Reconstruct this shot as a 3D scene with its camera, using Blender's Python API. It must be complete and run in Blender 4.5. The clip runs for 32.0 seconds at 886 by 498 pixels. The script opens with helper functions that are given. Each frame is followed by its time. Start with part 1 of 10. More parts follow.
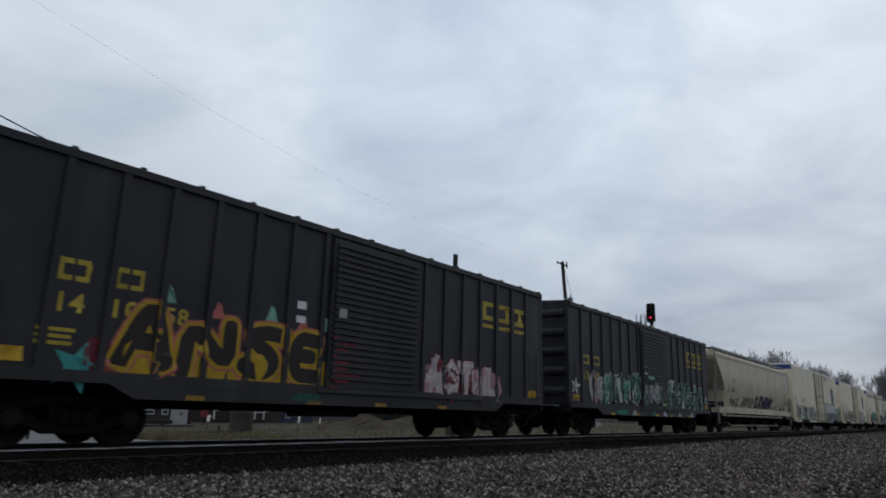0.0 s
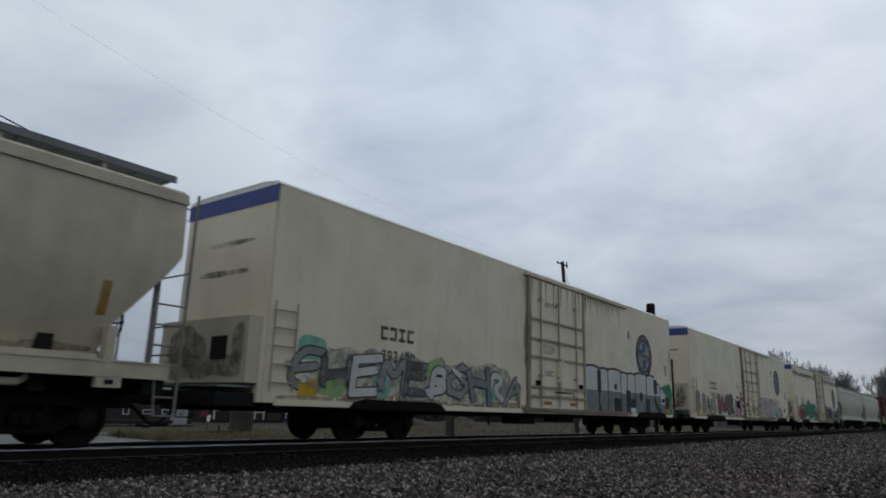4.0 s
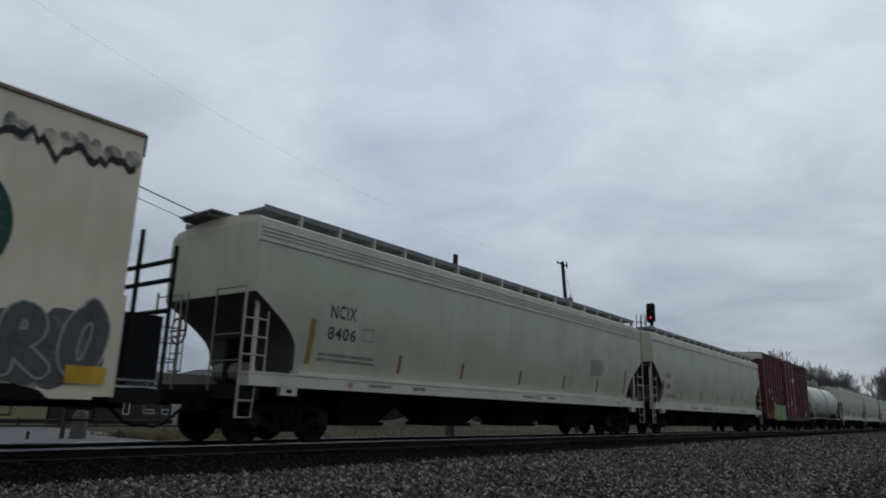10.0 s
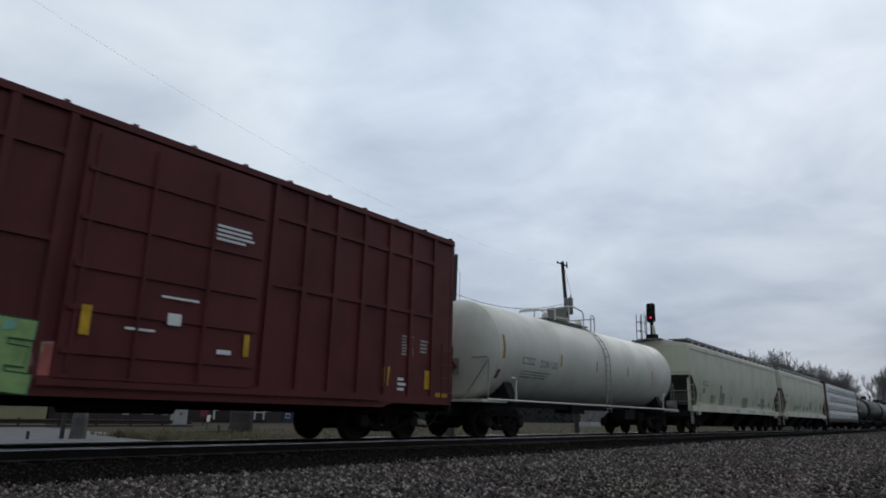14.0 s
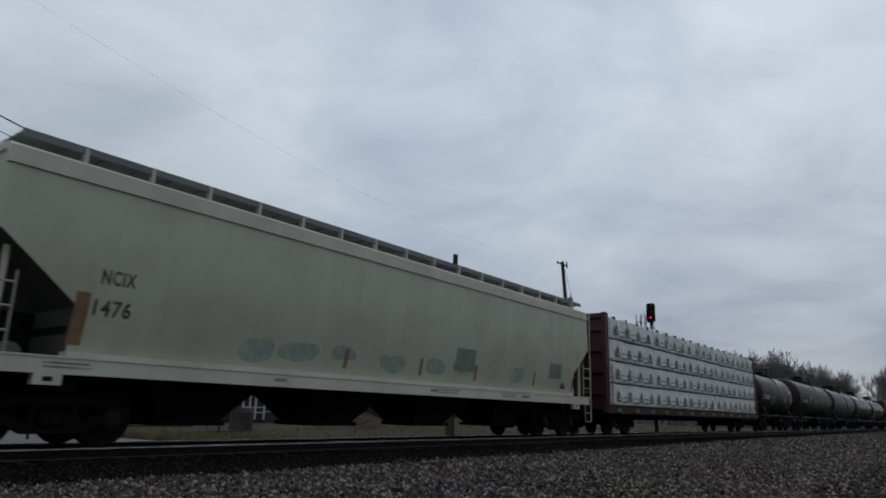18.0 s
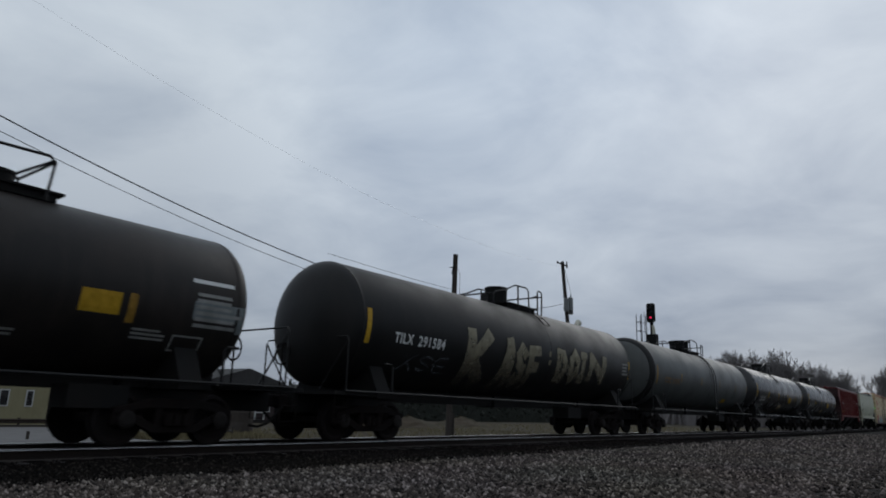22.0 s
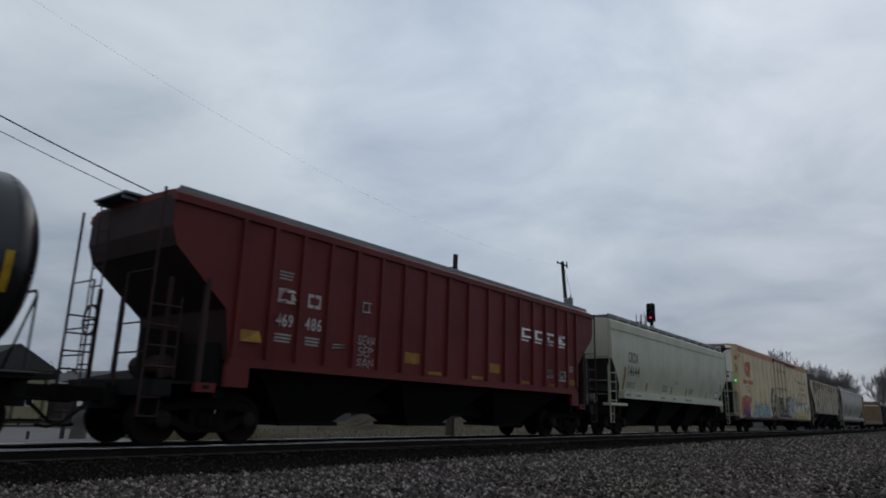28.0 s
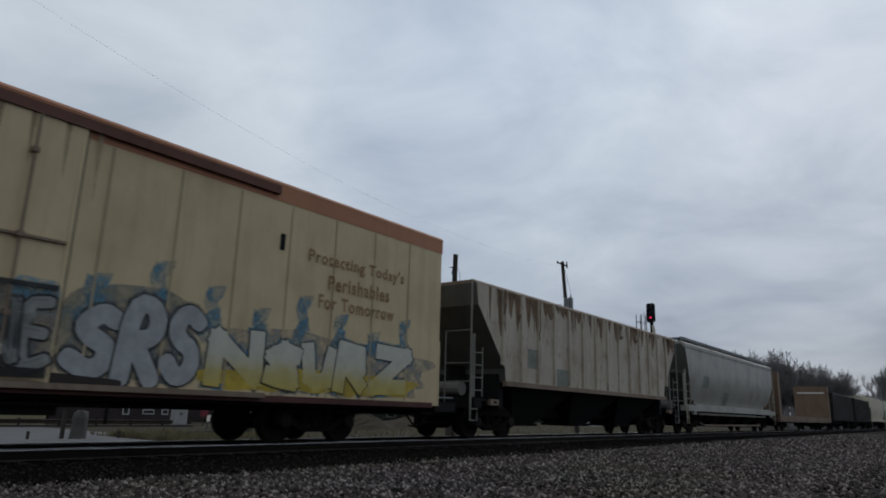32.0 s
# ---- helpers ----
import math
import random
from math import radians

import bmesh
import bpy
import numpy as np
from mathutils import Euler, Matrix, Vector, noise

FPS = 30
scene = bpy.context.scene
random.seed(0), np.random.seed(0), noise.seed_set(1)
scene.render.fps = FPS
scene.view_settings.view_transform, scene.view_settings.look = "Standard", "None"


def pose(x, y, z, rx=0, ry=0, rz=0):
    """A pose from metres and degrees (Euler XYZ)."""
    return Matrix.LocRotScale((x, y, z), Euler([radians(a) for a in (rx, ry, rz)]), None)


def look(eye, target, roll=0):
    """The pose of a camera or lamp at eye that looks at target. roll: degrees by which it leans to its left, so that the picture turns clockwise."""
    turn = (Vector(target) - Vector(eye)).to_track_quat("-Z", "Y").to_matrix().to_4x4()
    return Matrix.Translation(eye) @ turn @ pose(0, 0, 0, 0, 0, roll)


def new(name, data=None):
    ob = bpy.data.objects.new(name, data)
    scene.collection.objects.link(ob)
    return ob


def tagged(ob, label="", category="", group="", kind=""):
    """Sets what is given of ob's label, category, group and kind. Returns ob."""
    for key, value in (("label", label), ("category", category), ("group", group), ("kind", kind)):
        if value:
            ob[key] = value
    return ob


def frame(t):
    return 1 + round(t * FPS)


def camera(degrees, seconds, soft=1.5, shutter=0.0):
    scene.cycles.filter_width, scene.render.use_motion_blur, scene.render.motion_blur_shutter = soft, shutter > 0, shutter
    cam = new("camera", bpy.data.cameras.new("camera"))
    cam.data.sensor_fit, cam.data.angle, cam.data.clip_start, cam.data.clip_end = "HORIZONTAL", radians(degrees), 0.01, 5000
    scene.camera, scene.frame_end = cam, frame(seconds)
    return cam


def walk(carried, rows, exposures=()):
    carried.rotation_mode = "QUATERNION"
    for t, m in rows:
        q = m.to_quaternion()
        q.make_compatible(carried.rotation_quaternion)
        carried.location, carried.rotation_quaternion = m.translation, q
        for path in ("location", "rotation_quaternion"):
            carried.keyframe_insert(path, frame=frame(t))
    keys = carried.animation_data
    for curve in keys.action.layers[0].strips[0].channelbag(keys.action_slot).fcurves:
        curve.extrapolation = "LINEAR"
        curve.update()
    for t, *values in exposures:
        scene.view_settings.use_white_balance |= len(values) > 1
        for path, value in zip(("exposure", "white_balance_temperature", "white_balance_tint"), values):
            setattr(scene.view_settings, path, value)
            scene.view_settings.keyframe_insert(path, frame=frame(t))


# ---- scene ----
# World: the track runs along y, rail heads at z = 0, the train passes towards -y.
cam = camera(67.13, 32.0, soft=1.8, shutter=0.12)
EYE = pose(12.1, 0.0, 0.728, 90 + 13.676, -1.621, 37.21)
walk(cam, [(0.0, EYE), (32.0, EYE)], [(0.0, 0.0), (3.0, -0.04), (6.0, -0.15), (9.0, -0.15), (12.0, -0.18), (13.0, -0.10), (14.0, 0.06), (15.5, -0.08), (17.0, -0.24), (20.0, -0.20), (24.0, -0.28), (27.0, -0.30), (29.0, -0.12), (31.0, -0.20), (32.0, -0.20)])


def travelled(t):
    """Metres that the train has gone at t seconds."""
    return 10.5 * (1.2125 * t + 0.00045 * t * t)


# ---- light: overcast winter sky ----
world = bpy.data.worlds.new("overcast_sky")
scene.world = world
world.use_nodes = True
wn, wl = world.node_tree.nodes, world.node_tree.links
wn.clear()


def wnode(kind, **values):
    n = wn.new(kind)
    for k, v in values.items():
        n.inputs[k].default_value = v
    return n


w_out = wn.new("ShaderNodeOutputWorld")
w_bg = wnode("ShaderNodeBackground", Strength=1.06)
w_sky = wn.new("ShaderNodeTexSky")
w_sky.sky_type, w_sky.sun_disc = "NISHITA", False
w_sky.sun_elevation, w_sky.sun_rotation = radians(31), radians(-8.5)
w_dim = wn.new("ShaderNodeVectorMath")
w_dim.operation = "SCALE"
w_dim.inputs["Scale"].default_value = 0.09
w_tc = wn.new("ShaderNodeTexCoord")
w_sep = wn.new("ShaderNodeSeparateXYZ")
w_up = wn.new("ShaderNodeMath")
w_up.operation = "MAXIMUM"
w_up.inputs[1].default_value = 0.0
w_add = wn.new("ShaderNodeMath")
w_add.operation = "ADD"
w_add.inputs[1].default_value = 0.22
w_dx = wn.new("ShaderNodeMath")
w_dx.operation = "DIVIDE"
w_dy = wn.new("ShaderNodeMath")
w_dy.operation = "DIVIDE"
w_com = wn.new("ShaderNodeCombineXYZ")
w_big = wnode("ShaderNodeTexNoise", Scale=0.55, Detail=4.0, Roughness=0.45, Distortion=0.25)
w_small = wnode("ShaderNodeTexNoise", Scale=1.8, Detail=6.0, Roughness=0.55, Distortion=0.35)
w_mixn = wn.new("ShaderNodeMix")
w_mixn.inputs[0].default_value = 0.46
w_ramp = wn.new("ShaderNodeValToRGB")
w_ramp.color_ramp.elements[0].position, w_ramp.color_ramp.elements[0].color = 0.385, (0.38, 0.455, 0.565, 1)
w_ramp.color_ramp.elements[1].position, w_ramp.color_ramp.elements[1].color = 0.61, (0.70, 0.775, 0.85, 1)
w_low = wn.new("ShaderNodeValToRGB")
w_low.color_ramp.elements[0].position, w_low.color_ramp.elements[0].color = 0.03, (0.47, 0.48, 0.52, 1)
w_low.color_ramp.elements[1].position, w_low.color_ramp.elements[1].color = 0.50, (1.0, 1.0, 1.0, 1)
w_mul = wn.new("ShaderNodeMix")
w_mul.data_type, w_mul.blend_type = "RGBA", "MULTIPLY"
w_mul.inputs[0].default_value = 1.0
w_dot = wn.new("ShaderNodeVectorMath")
w_dot.operation = "DOT_PRODUCT"
w_dot.inputs[1].default_value = (-0.40, 0.875, 0.27)
w_glow = wn.new("ShaderNodeMapRange")
w_glow.interpolation_type = "SMOOTHSTEP"
w_glow.inputs[1].default_value, w_glow.inputs[2].default_value = 0.80, 1.0
w_glow.inputs[3].default_value, w_glow.inputs[4].default_value = 0.98, 1.22
w_lit = wn.new("ShaderNodeVectorMath")
w_lit.operation = "SCALE"
w_mix = wn.new("ShaderNodeMix")
w_mix.data_type = "RGBA"
w_mix.inputs[0].default_value = 0.94
for a, b in ((w_tc.outputs["Generated"], w_sep.inputs[0]), (w_sep.outputs[2], w_up.inputs[0]), (w_up.outputs[0], w_add.inputs[0]),
             (w_sep.outputs[0], w_dx.inputs[0]), (w_add.outputs[0], w_dx.inputs[1]), (w_sep.outputs[1], w_dy.inputs[0]),
             (w_add.outputs[0], w_dy.inputs[1]), (w_dx.outputs[0], w_com.inputs[0]), (w_dy.outputs[0], w_com.inputs[1]),
             (w_com.outputs[0], w_big.inputs["Vector"]), (w_com.outputs[0], w_small.inputs["Vector"]),
             (w_big.outputs["Fac"], w_mixn.inputs[2]), (w_small.outputs["Fac"], w_mixn.inputs[3]), (w_mixn.outputs[0], w_ramp.inputs[0]),
             (w_up.outputs[0], w_low.inputs[0]), (w_ramp.outputs[0], w_mul.inputs[6]), (w_low.outputs[0], w_mul.inputs[7]),
             (w_sky.outputs[0], w_dim.inputs[0]), (w_dim.outputs[0], w_mix.inputs[6]), (w_tc.outputs["Generated"], w_dot.inputs[0]), (w_dot.outputs["Value"], w_glow.inputs[0]), (w_glow.outputs[0], w_lit.inputs["Scale"]),
             (w_mul.outputs[2], w_lit.inputs[0]), (w_lit.outputs[0], w_mix.inputs[7]),
             (w_mix.outputs[2], w_bg.inputs[0]), (w_bg.outputs[0], w_out.inputs[0])):
    wl.new(a, b)

sun = new("sun", bpy.data.lights.new("sun", "SUN"))
sun.data.energy, sun.data.angle, sun.data.color = 0.5, radians(40), (1.0, 0.97, 0.92)
sun.matrix_basis = look((-12, 80, 48), (0, 0, 0))


# ---- materials ----
def shader(name):
    m = bpy.data.materials.new(name)
    m.use_nodes = True
    t = m.node_tree
    return m, t.nodes, t.links, t.nodes["Principled BSDF"]


def paint(name, color, grime=(0.05, 0.045, 0.04), dirt=0.45, rough=0.55, metal=0.0, streak=1.0, bump=0.15, size=1.0, rust=0.0, spec=0.4):
    """Weathered paint or metal: two scales of grime, vertical run marks, fine relief, and rust spots where asked."""
    m, n, l, b = shader(name)
    tc = n.new("ShaderNodeTexCoord")

    def tex(scale, stretch, detail):
        mp = n.new("ShaderNodeMapping")
        mp.inputs["Scale"].default_value = stretch
        l.new(tc.outputs["Object"], mp.inputs[0])
        x = n.new("ShaderNodeTexNoise")
        x.inputs["Scale"].default_value, x.inputs["Detail"].default_value, x.inputs["Roughness"].default_value = scale, detail, 0.6
        l.new(mp.outputs[0], x.inputs["Vector"])
        return x

    def ramp(src, lo, hi):
        r = n.new("ShaderNodeMapRange")
        r.inputs[1].default_value, r.inputs[2].default_value = lo, hi
        l.new(src, r.inputs[0])
        return r.outputs[0]

    def mix(fac, a, c, mode="MIX"):
        x = n.new("ShaderNodeMix")
        x.data_type, x.blend_type = "RGBA", mode
        for sock, v in ((x.inputs[0], fac), (x.inputs[6], a), (x.inputs[7], c)):
            if isinstance(v, (int, float)):
                sock.default_value = v
            elif isinstance(v, tuple):
                sock.default_value = (*v, 1)
            else:
                l.new(v, sock)
        return x.outputs[2]

    def mul(a, k):
        x = n.new("ShaderNodeMath")
        x.operation = "MULTIPLY"
        l.new(a, x.inputs[0])
        x.inputs[1].default_value = k
        return x.outputs[0]

    blot = ramp(tex(0.9 * size, (1, 1, 1), 5).outputs["Fac"], 0.42, 0.75)
    runs = ramp(tex(3.0 * size, (1, 1, 0.12), 4).outputs["Fac"], 0.48, 0.78)
    fine = ramp(tex(38 * size, (1, 1, 1), 3).outputs["Fac"], 0.3, 0.7)
    col = mix(mul(blot, dirt), color, grime)
    col = mix(mul(runs, dirt * 0.8 * streak), col, grime)
    tint = tuple(c * 0.86 for c in color)
    col = mix(mul(fine, 0.25), col, tint)
    if rust:
        spots = ramp(tex(5.5 * size, (1, 1, 0.4), 6).outputs["Fac"], 0.62 - 0.18 * rust, 0.78 - 0.1 * rust)
        col = mix(mul(spots, 0.85), col, (0.13, 0.052, 0.022))
    l.new(col, b.inputs["Base Color"])
    b.inputs["Metallic"].default_value = metal
    b.inputs["Specular IOR Level"].default_value = spec
    rr = n.new("ShaderNodeMapRange")
    rr.inputs[3].default_value, rr.inputs[4].default_value = max(rough - 0.05, 0.05), min(rough + 0.1, 1)
    l.new(blot, rr.inputs[0])
    l.new(rr.outputs[0], b.inputs["Roughness"])
    bp = n.new("ShaderNodeBump")
    bp.inputs["Strength"].default_value, bp.inputs["Distance"].default_value = bump, 0.01
    l.new(tex(14 * size, (1, 1, 1), 5).outputs["Fac"], bp.inputs["Height"])
    l.new(bp.outputs[0], b.inputs["Normal"])
    return m


def mark(name, color, wear=0.35, rough=0.6, fade=0.25):
    """Stencilled or sprayed paint, worn thin in spots so that the ground shows through."""
    dark = tuple(c * 0.45 for c in color)
    m = paint(name, color, grime=dark, dirt=wear, rough=rough, bump=0.05, size=2.0, spec=0.3)
    n, l = m.node_tree.nodes, m.node_tree.links
    tc = n.new("ShaderNodeTexCoord")
    thin = n.new("ShaderNodeTexNoise")
    thin.inputs["Scale"].default_value, thin.inputs["Detail"].default_value, thin.inputs["Roughness"].default_value = 3.2, 7, 0.68
    r = n.new("ShaderNodeMapRange")
    r.inputs[1].default_value, r.inputs[2].default_value = 0.36, 0.60
    r.inputs[3].default_value, r.inputs[4].default_value = 1.0 - fade * 0.35, max(0.0, 1.0 - fade * 1.5)
    l.new(tc.outputs["Object"], thin.inputs["Vector"])
    l.new(thin.outputs["Fac"], r.inputs[0])
    l.new(r.outputs[0], n["Principled BSDF"].inputs["Alpha"])
    return m


def faded(name, stops, fade=0.12):
    """Sprayed paint that blends through several colours from its foot to its top: (height, colour) rows."""
    m = mark(name, stops[0][1], 0.25, 0.6, fade)
    n, l = m.node_tree.nodes, m.node_tree.links
    b = n["Principled BSDF"]
    old = b.inputs["Base Color"].links[0].from_socket
    tc, sep, r, ramp = n.new("ShaderNodeTexCoord"), n.new("ShaderNodeSeparateXYZ"), n.new("ShaderNodeMapRange"), n.new("ShaderNodeValToRGB")
    wob, add = n.new("ShaderNodeTexNoise"), n.new("ShaderNodeMath")
    wob.inputs["Scale"].default_value = 2.5
    add.operation = "MULTIPLY_ADD"
    add.inputs[1].default_value = 0.35
    l.new(tc.outputs["Object"], sep.inputs[0])
    l.new(tc.outputs["Object"], wob.inputs["Vector"])
    l.new(wob.outputs["Fac"], add.inputs[0])
    l.new(sep.outputs[2], add.inputs[2])
    lo, hi = stops[0][0], stops[-1][0]
    r.inputs[1].default_value, r.inputs[2].default_value = lo + 0.17, hi + 0.17
    l.new(add.outputs[0], r.inputs[0])
    l.new(r.outputs[0], ramp.inputs[0])
    while len(ramp.color_ramp.elements) < len(stops):
        ramp.color_ramp.elements.new(0.5)
    for e, (z, c) in zip(ramp.color_ramp.elements, stops):
        e.position, e.color = (z - lo) / (hi - lo), (*c, 1)
    mx = n.new("ShaderNodeMix")
    mx.data_type, mx.blend_type = "RGBA", "MIX"
    mx.inputs[0].default_value = 0.85
    l.new(old, mx.inputs[6])
    l.new(ramp.outputs[0], mx.inputs[7])
    l.new(mx.outputs[2], b.inputs["Base Color"])
    return m


def glow(name, color, strength):
    m, n, l, b = shader(name)
    b.inputs["Base Color"].default_value = (*color, 1)
    b.inputs["Emission Color"].default_value = (*color, 1)
    b.inputs["Emission Strength"].default_value = strength
    return m


def stones(name, light, dark, scale, spec=0.1):
    m, n, l, b = shader(name)
    tc = n.new("ShaderNodeTexCoord")
    v = n.new("ShaderNodeTexVoronoi")
    v.inputs["Scale"].default_value = scale
    big = n.new("ShaderNodeTexNoise")
    big.inputs["Scale"].default_value, big.inputs["Detail"].default_value = 0.35, 6
    geo = n.new("ShaderNodeNewGeometry")
    l.new(tc.outputs["Object"], v.inputs["Vector"])
    l.new(tc.outputs["Object"], big.inputs["Vector"])
    sep = n.new("ShaderNodeSeparateColor")
    l.new(v.outputs["Color"], sep.inputs[0])
    pick = n.new("ShaderNodeMix")
    pick.inputs[0].default_value = 0.8
    l.new(sep.outputs[0], pick.inputs[2])
    l.new(geo.outputs["Random Per Island"], pick.inputs[3])
    rp = n.new("ShaderNodeValToRGB")
    rp.color_ramp.elements[0].color, rp.color_ramp.elements[1].color = (*dark, 1), (*light, 1)
    rp.color_ramp.elements[0].position, rp.color_ramp.elements[1].position = 0.05, 0.97
    mid = rp.color_ramp.elements.new(0.68)
    mid.color = (light[0] * 0.24 + dark[0] * 0.5, light[1] * 0.225 + dark[1] * 0.5, light[2] * 0.215 + dark[2] * 0.5, 1)
    l.new(pick.outputs[0], rp.inputs[0])
    mx = n.new("ShaderNodeMix")
    mx.data_type, mx.blend_type = "RGBA", "MULTIPLY"
    mx.inputs[0].default_value = 0.55
    l.new(rp.outputs[0], mx.inputs[6])
    l.new(big.outputs["Color"], mx.inputs[7])
    hs = n.new("ShaderNodeMix")
    hs.data_type = "RGBA"
    hs.inputs[0].default_value = 0.6
    l.new(mx.outputs[2], hs.inputs[6])
    l.new(rp.outputs[0], hs.inputs[7])
    l.new(hs.outputs[2], b.inputs["Base Color"])
    b.inputs["Roughness"].default_value = 0.95
    b.inputs["Specular IOR Level"].default_value = spec
    bp = n.new("ShaderNodeBump")
    bp.inputs["Strength"].default_value, bp.inputs["Distance"].default_value = 0.9, 0.03
    l.new(v.outputs["Distance"], bp.inputs["Height"])
    l.new(bp.outputs[0], b.inputs["Normal"])
    return m


M = {}
M["steel_dark"] = paint("grimy_running_gear", (0.0095, 0.008, 0.008), (0.017, 0.012, 0.010), 0.55, 0.9, spec=0.06)
M["wheel"] = paint("wheel_steel", (0.012, 0.010, 0.010), (0.02, 0.014, 0.010), 0.5, 0.85, spec=0.1)
M["insulator_steel"] = paint("worn_bearing_steel", (0.016, 0.014, 0.013), (0.02, 0.016, 0.014), 0.4, 0.8, spec=0.12)
M["underframe"] = paint("underframe_black", (0.009, 0.009, 0.009), (0.02, 0.016, 0.013), 0.5, 0.8, spec=0.15)
M["rail_head"] = paint("polished_rail", (0.62, 0.60, 0.59), (0.4, 0.36, 0.33), 0.2, 0.34, 1.0, bump=0.02)
M["rail_web"] = paint("rusty_rail", (0.016, 0.012, 0.010), (0.01, 0.008, 0.008), 0.6, 0.85, spec=0.1)
M["rail_foot"] = paint("pale_rail_foot", (0.060, 0.050, 0.045), (0.03, 0.024, 0.02), 0.5, 0.85)
M["tie"] = paint("creosoted_tie", (0.012, 0.009, 0.008), (0.006, 0.005, 0.005), 0.6, 0.9, bump=0.5)
# Oil-fouled ballast whose colour also takes in the shade of the train.
M["bed"] = stones("oily_shaded_ballast", (0.050, 0.042, 0.038), (0.008, 0.008, 0.008), 16, 0.0)
M["gravel"] = stones("grey_gravel", (0.070, 0.058, 0.051), (0.010, 0.010, 0.009), 14)
M["stone"] = stones("loose_stone", (0.36, 0.31, 0.28), (0.010, 0.009, 0.009), 9)
M["navy"] = paint("navy_boxcar_paint", (0.0145, 0.0148, 0.0175), (0.050, 0.044, 0.042), 0.72, 0.58, spec=0.30, streak=1.3, size=0.6)
M["oxide"] = paint("oxide_red_paint", (0.092, 0.017, 0.016), (0.035, 0.012, 0.011), 0.5, 0.62, spec=0.25)
M["white"] = paint("off_white_paint", (0.69, 0.615, 0.455), (0.36, 0.29, 0.18), 0.34, 0.5, streak=0.8)
M["white_b"] = paint("white_paint_worn", (0.64, 0.61, 0.53), (0.36, 0.33, 0.26), 0.3, 0.5)
M["hopper"] = paint("pale_green_grey_paint", (0.435, 0.44, 0.33), (0.23, 0.21, 0.15), 0.4, 0.5)
M["hopper_lite"] = paint("light_grey_trim_paint", (0.54, 0.52, 0.42), (0.27, 0.25, 0.20), 0.42, 0.5)
M["hopper_tan"] = paint("tan_grey_paint", (0.52, 0.455, 0.335), (0.19, 0.15, 0.105), 0.42, 0.55)
M["hopper_grey"] = paint("weathered_grey_paint", (0.31, 0.295, 0.255), (0.14, 0.12, 0.10), 0.45, 0.45)
M["hopper_rust"] = paint("rust_streaked_paint", (0.46, 0.41, 0.325), (0.20, 0.13, 0.085), 0.55, 0.65, streak=1.5, rust=0.25)
M["rust_run"] = mark("brown_rust_run", (0.20, 0.125, 0.075), 0.5, 0.8)
M["rusty_post"] = paint("rusty_side_post", (0.22, 0.165, 0.12), (0.09, 0.055, 0.035), 0.6, 0.8, rust=0.3)
M["red_hopper"] = paint("brick_red_paint", (0.125, 0.020, 0.019), (0.045, 0.013, 0.012), 0.45, 0.6, spec=0.2)
M["tank_white"] = paint("tank_white_paint", (0.52, 0.51, 0.44), (0.24, 0.225, 0.19), 0.4, 0.5)
M["tank_black"] = paint("tank_black_paint", (0.010, 0.010, 0.010), (0.026, 0.022, 0.020), 0.4, 0.5, spec=0.2)
M["tank_gloss"] = paint("tank_gloss_black", (0.013, 0.0125, 0.013), (0.03, 0.027, 0.025), 0.3, 0.31, spec=0.46, bump=0.0)
M["tank_brown"] = paint("tank_sooty_brown", (0.014, 0.012, 0.011), (0.042, 0.033, 0.028), 0.5, 0.5, spec=0.22)
M["tank_grey"] = paint("tank_slate_grey", (0.072, 0.077, 0.074), (0.036, 0.035, 0.032), 0.5, 0.5, spec=0.36)
M["cream"] = paint("faded_cream_paint", (0.575, 0.455, 0.27), (0.29, 0.20, 0.10), 0.42, 0.55, streak=1.3)
M["seam_cream"] = paint("stained_cream_seam", (0.40, 0.315, 0.19), (0.20, 0.15, 0.09), 0.6, 0.6, streak=1.4)
M["orange_band"] = paint("faded_orange_paint", (0.40, 0.17, 0.08), (0.22, 0.09, 0.05), 0.4, 0.6)
M["blue_band"] = paint("blue_band_paint", (0.035, 0.055, 0.22), (0.02, 0.03, 0.09), 0.3, 0.5)
M["grate"] = paint("walkway_steel", (0.17, 0.18, 0.18), (0.08, 0.08, 0.075), 0.4, 0.6)
M["rust"] = paint("rusted_steel", (0.026, 0.017, 0.012), (0.014, 0.010, 0.008), 0.6, 0.85, rust=0.15)
M["tan_flat"] = paint("brown_flatcar_paint", (0.16, 0.10, 0.06), (0.07, 0.045, 0.03), 0.5, 0.65)
M["wrap"] = paint("white_plastic_wrap", (0.72, 0.71, 0.665), (0.42, 0.41, 0.37), 0.3, 0.36, bump=0.9, size=0.7)
M["green_print"] = mark("green_print", (0.013, 0.066, 0.042), 0.4, fade=0.1)
M["dark_print"] = mark("dark_grey_print", (0.085, 0.095, 0.09), 0.4, fade=0.2)
M["low_grime"] = mark("brown_road_grime", (0.27, 0.22, 0.155), 0.5, 0.8, 0.6)
M["end_stain"] = mark("brown_end_stain", (0.20, 0.165, 0.115), 0.6, 0.8, 0.55)
M["rust_stain"] = mark("faint_rust_stain", (0.36, 0.28, 0.17), 0.4, 0.8, 0.45)
# Rust-spotted tan, darkened to carry shadow lines of ribs, bars and rungs.
M["door_trim"] = paint("shaded_door_hardware", (0.34, 0.29, 0.20), (0.14, 0.10, 0.06), 0.55, 0.6, rust=0.1)
# Near-black for strips that draw shade in joints and gaps.
M["shadow_gap"] = paint("shadow_joint", (0.05, 0.042, 0.034), (0.025, 0.02, 0.016), 0.5, 0.8)
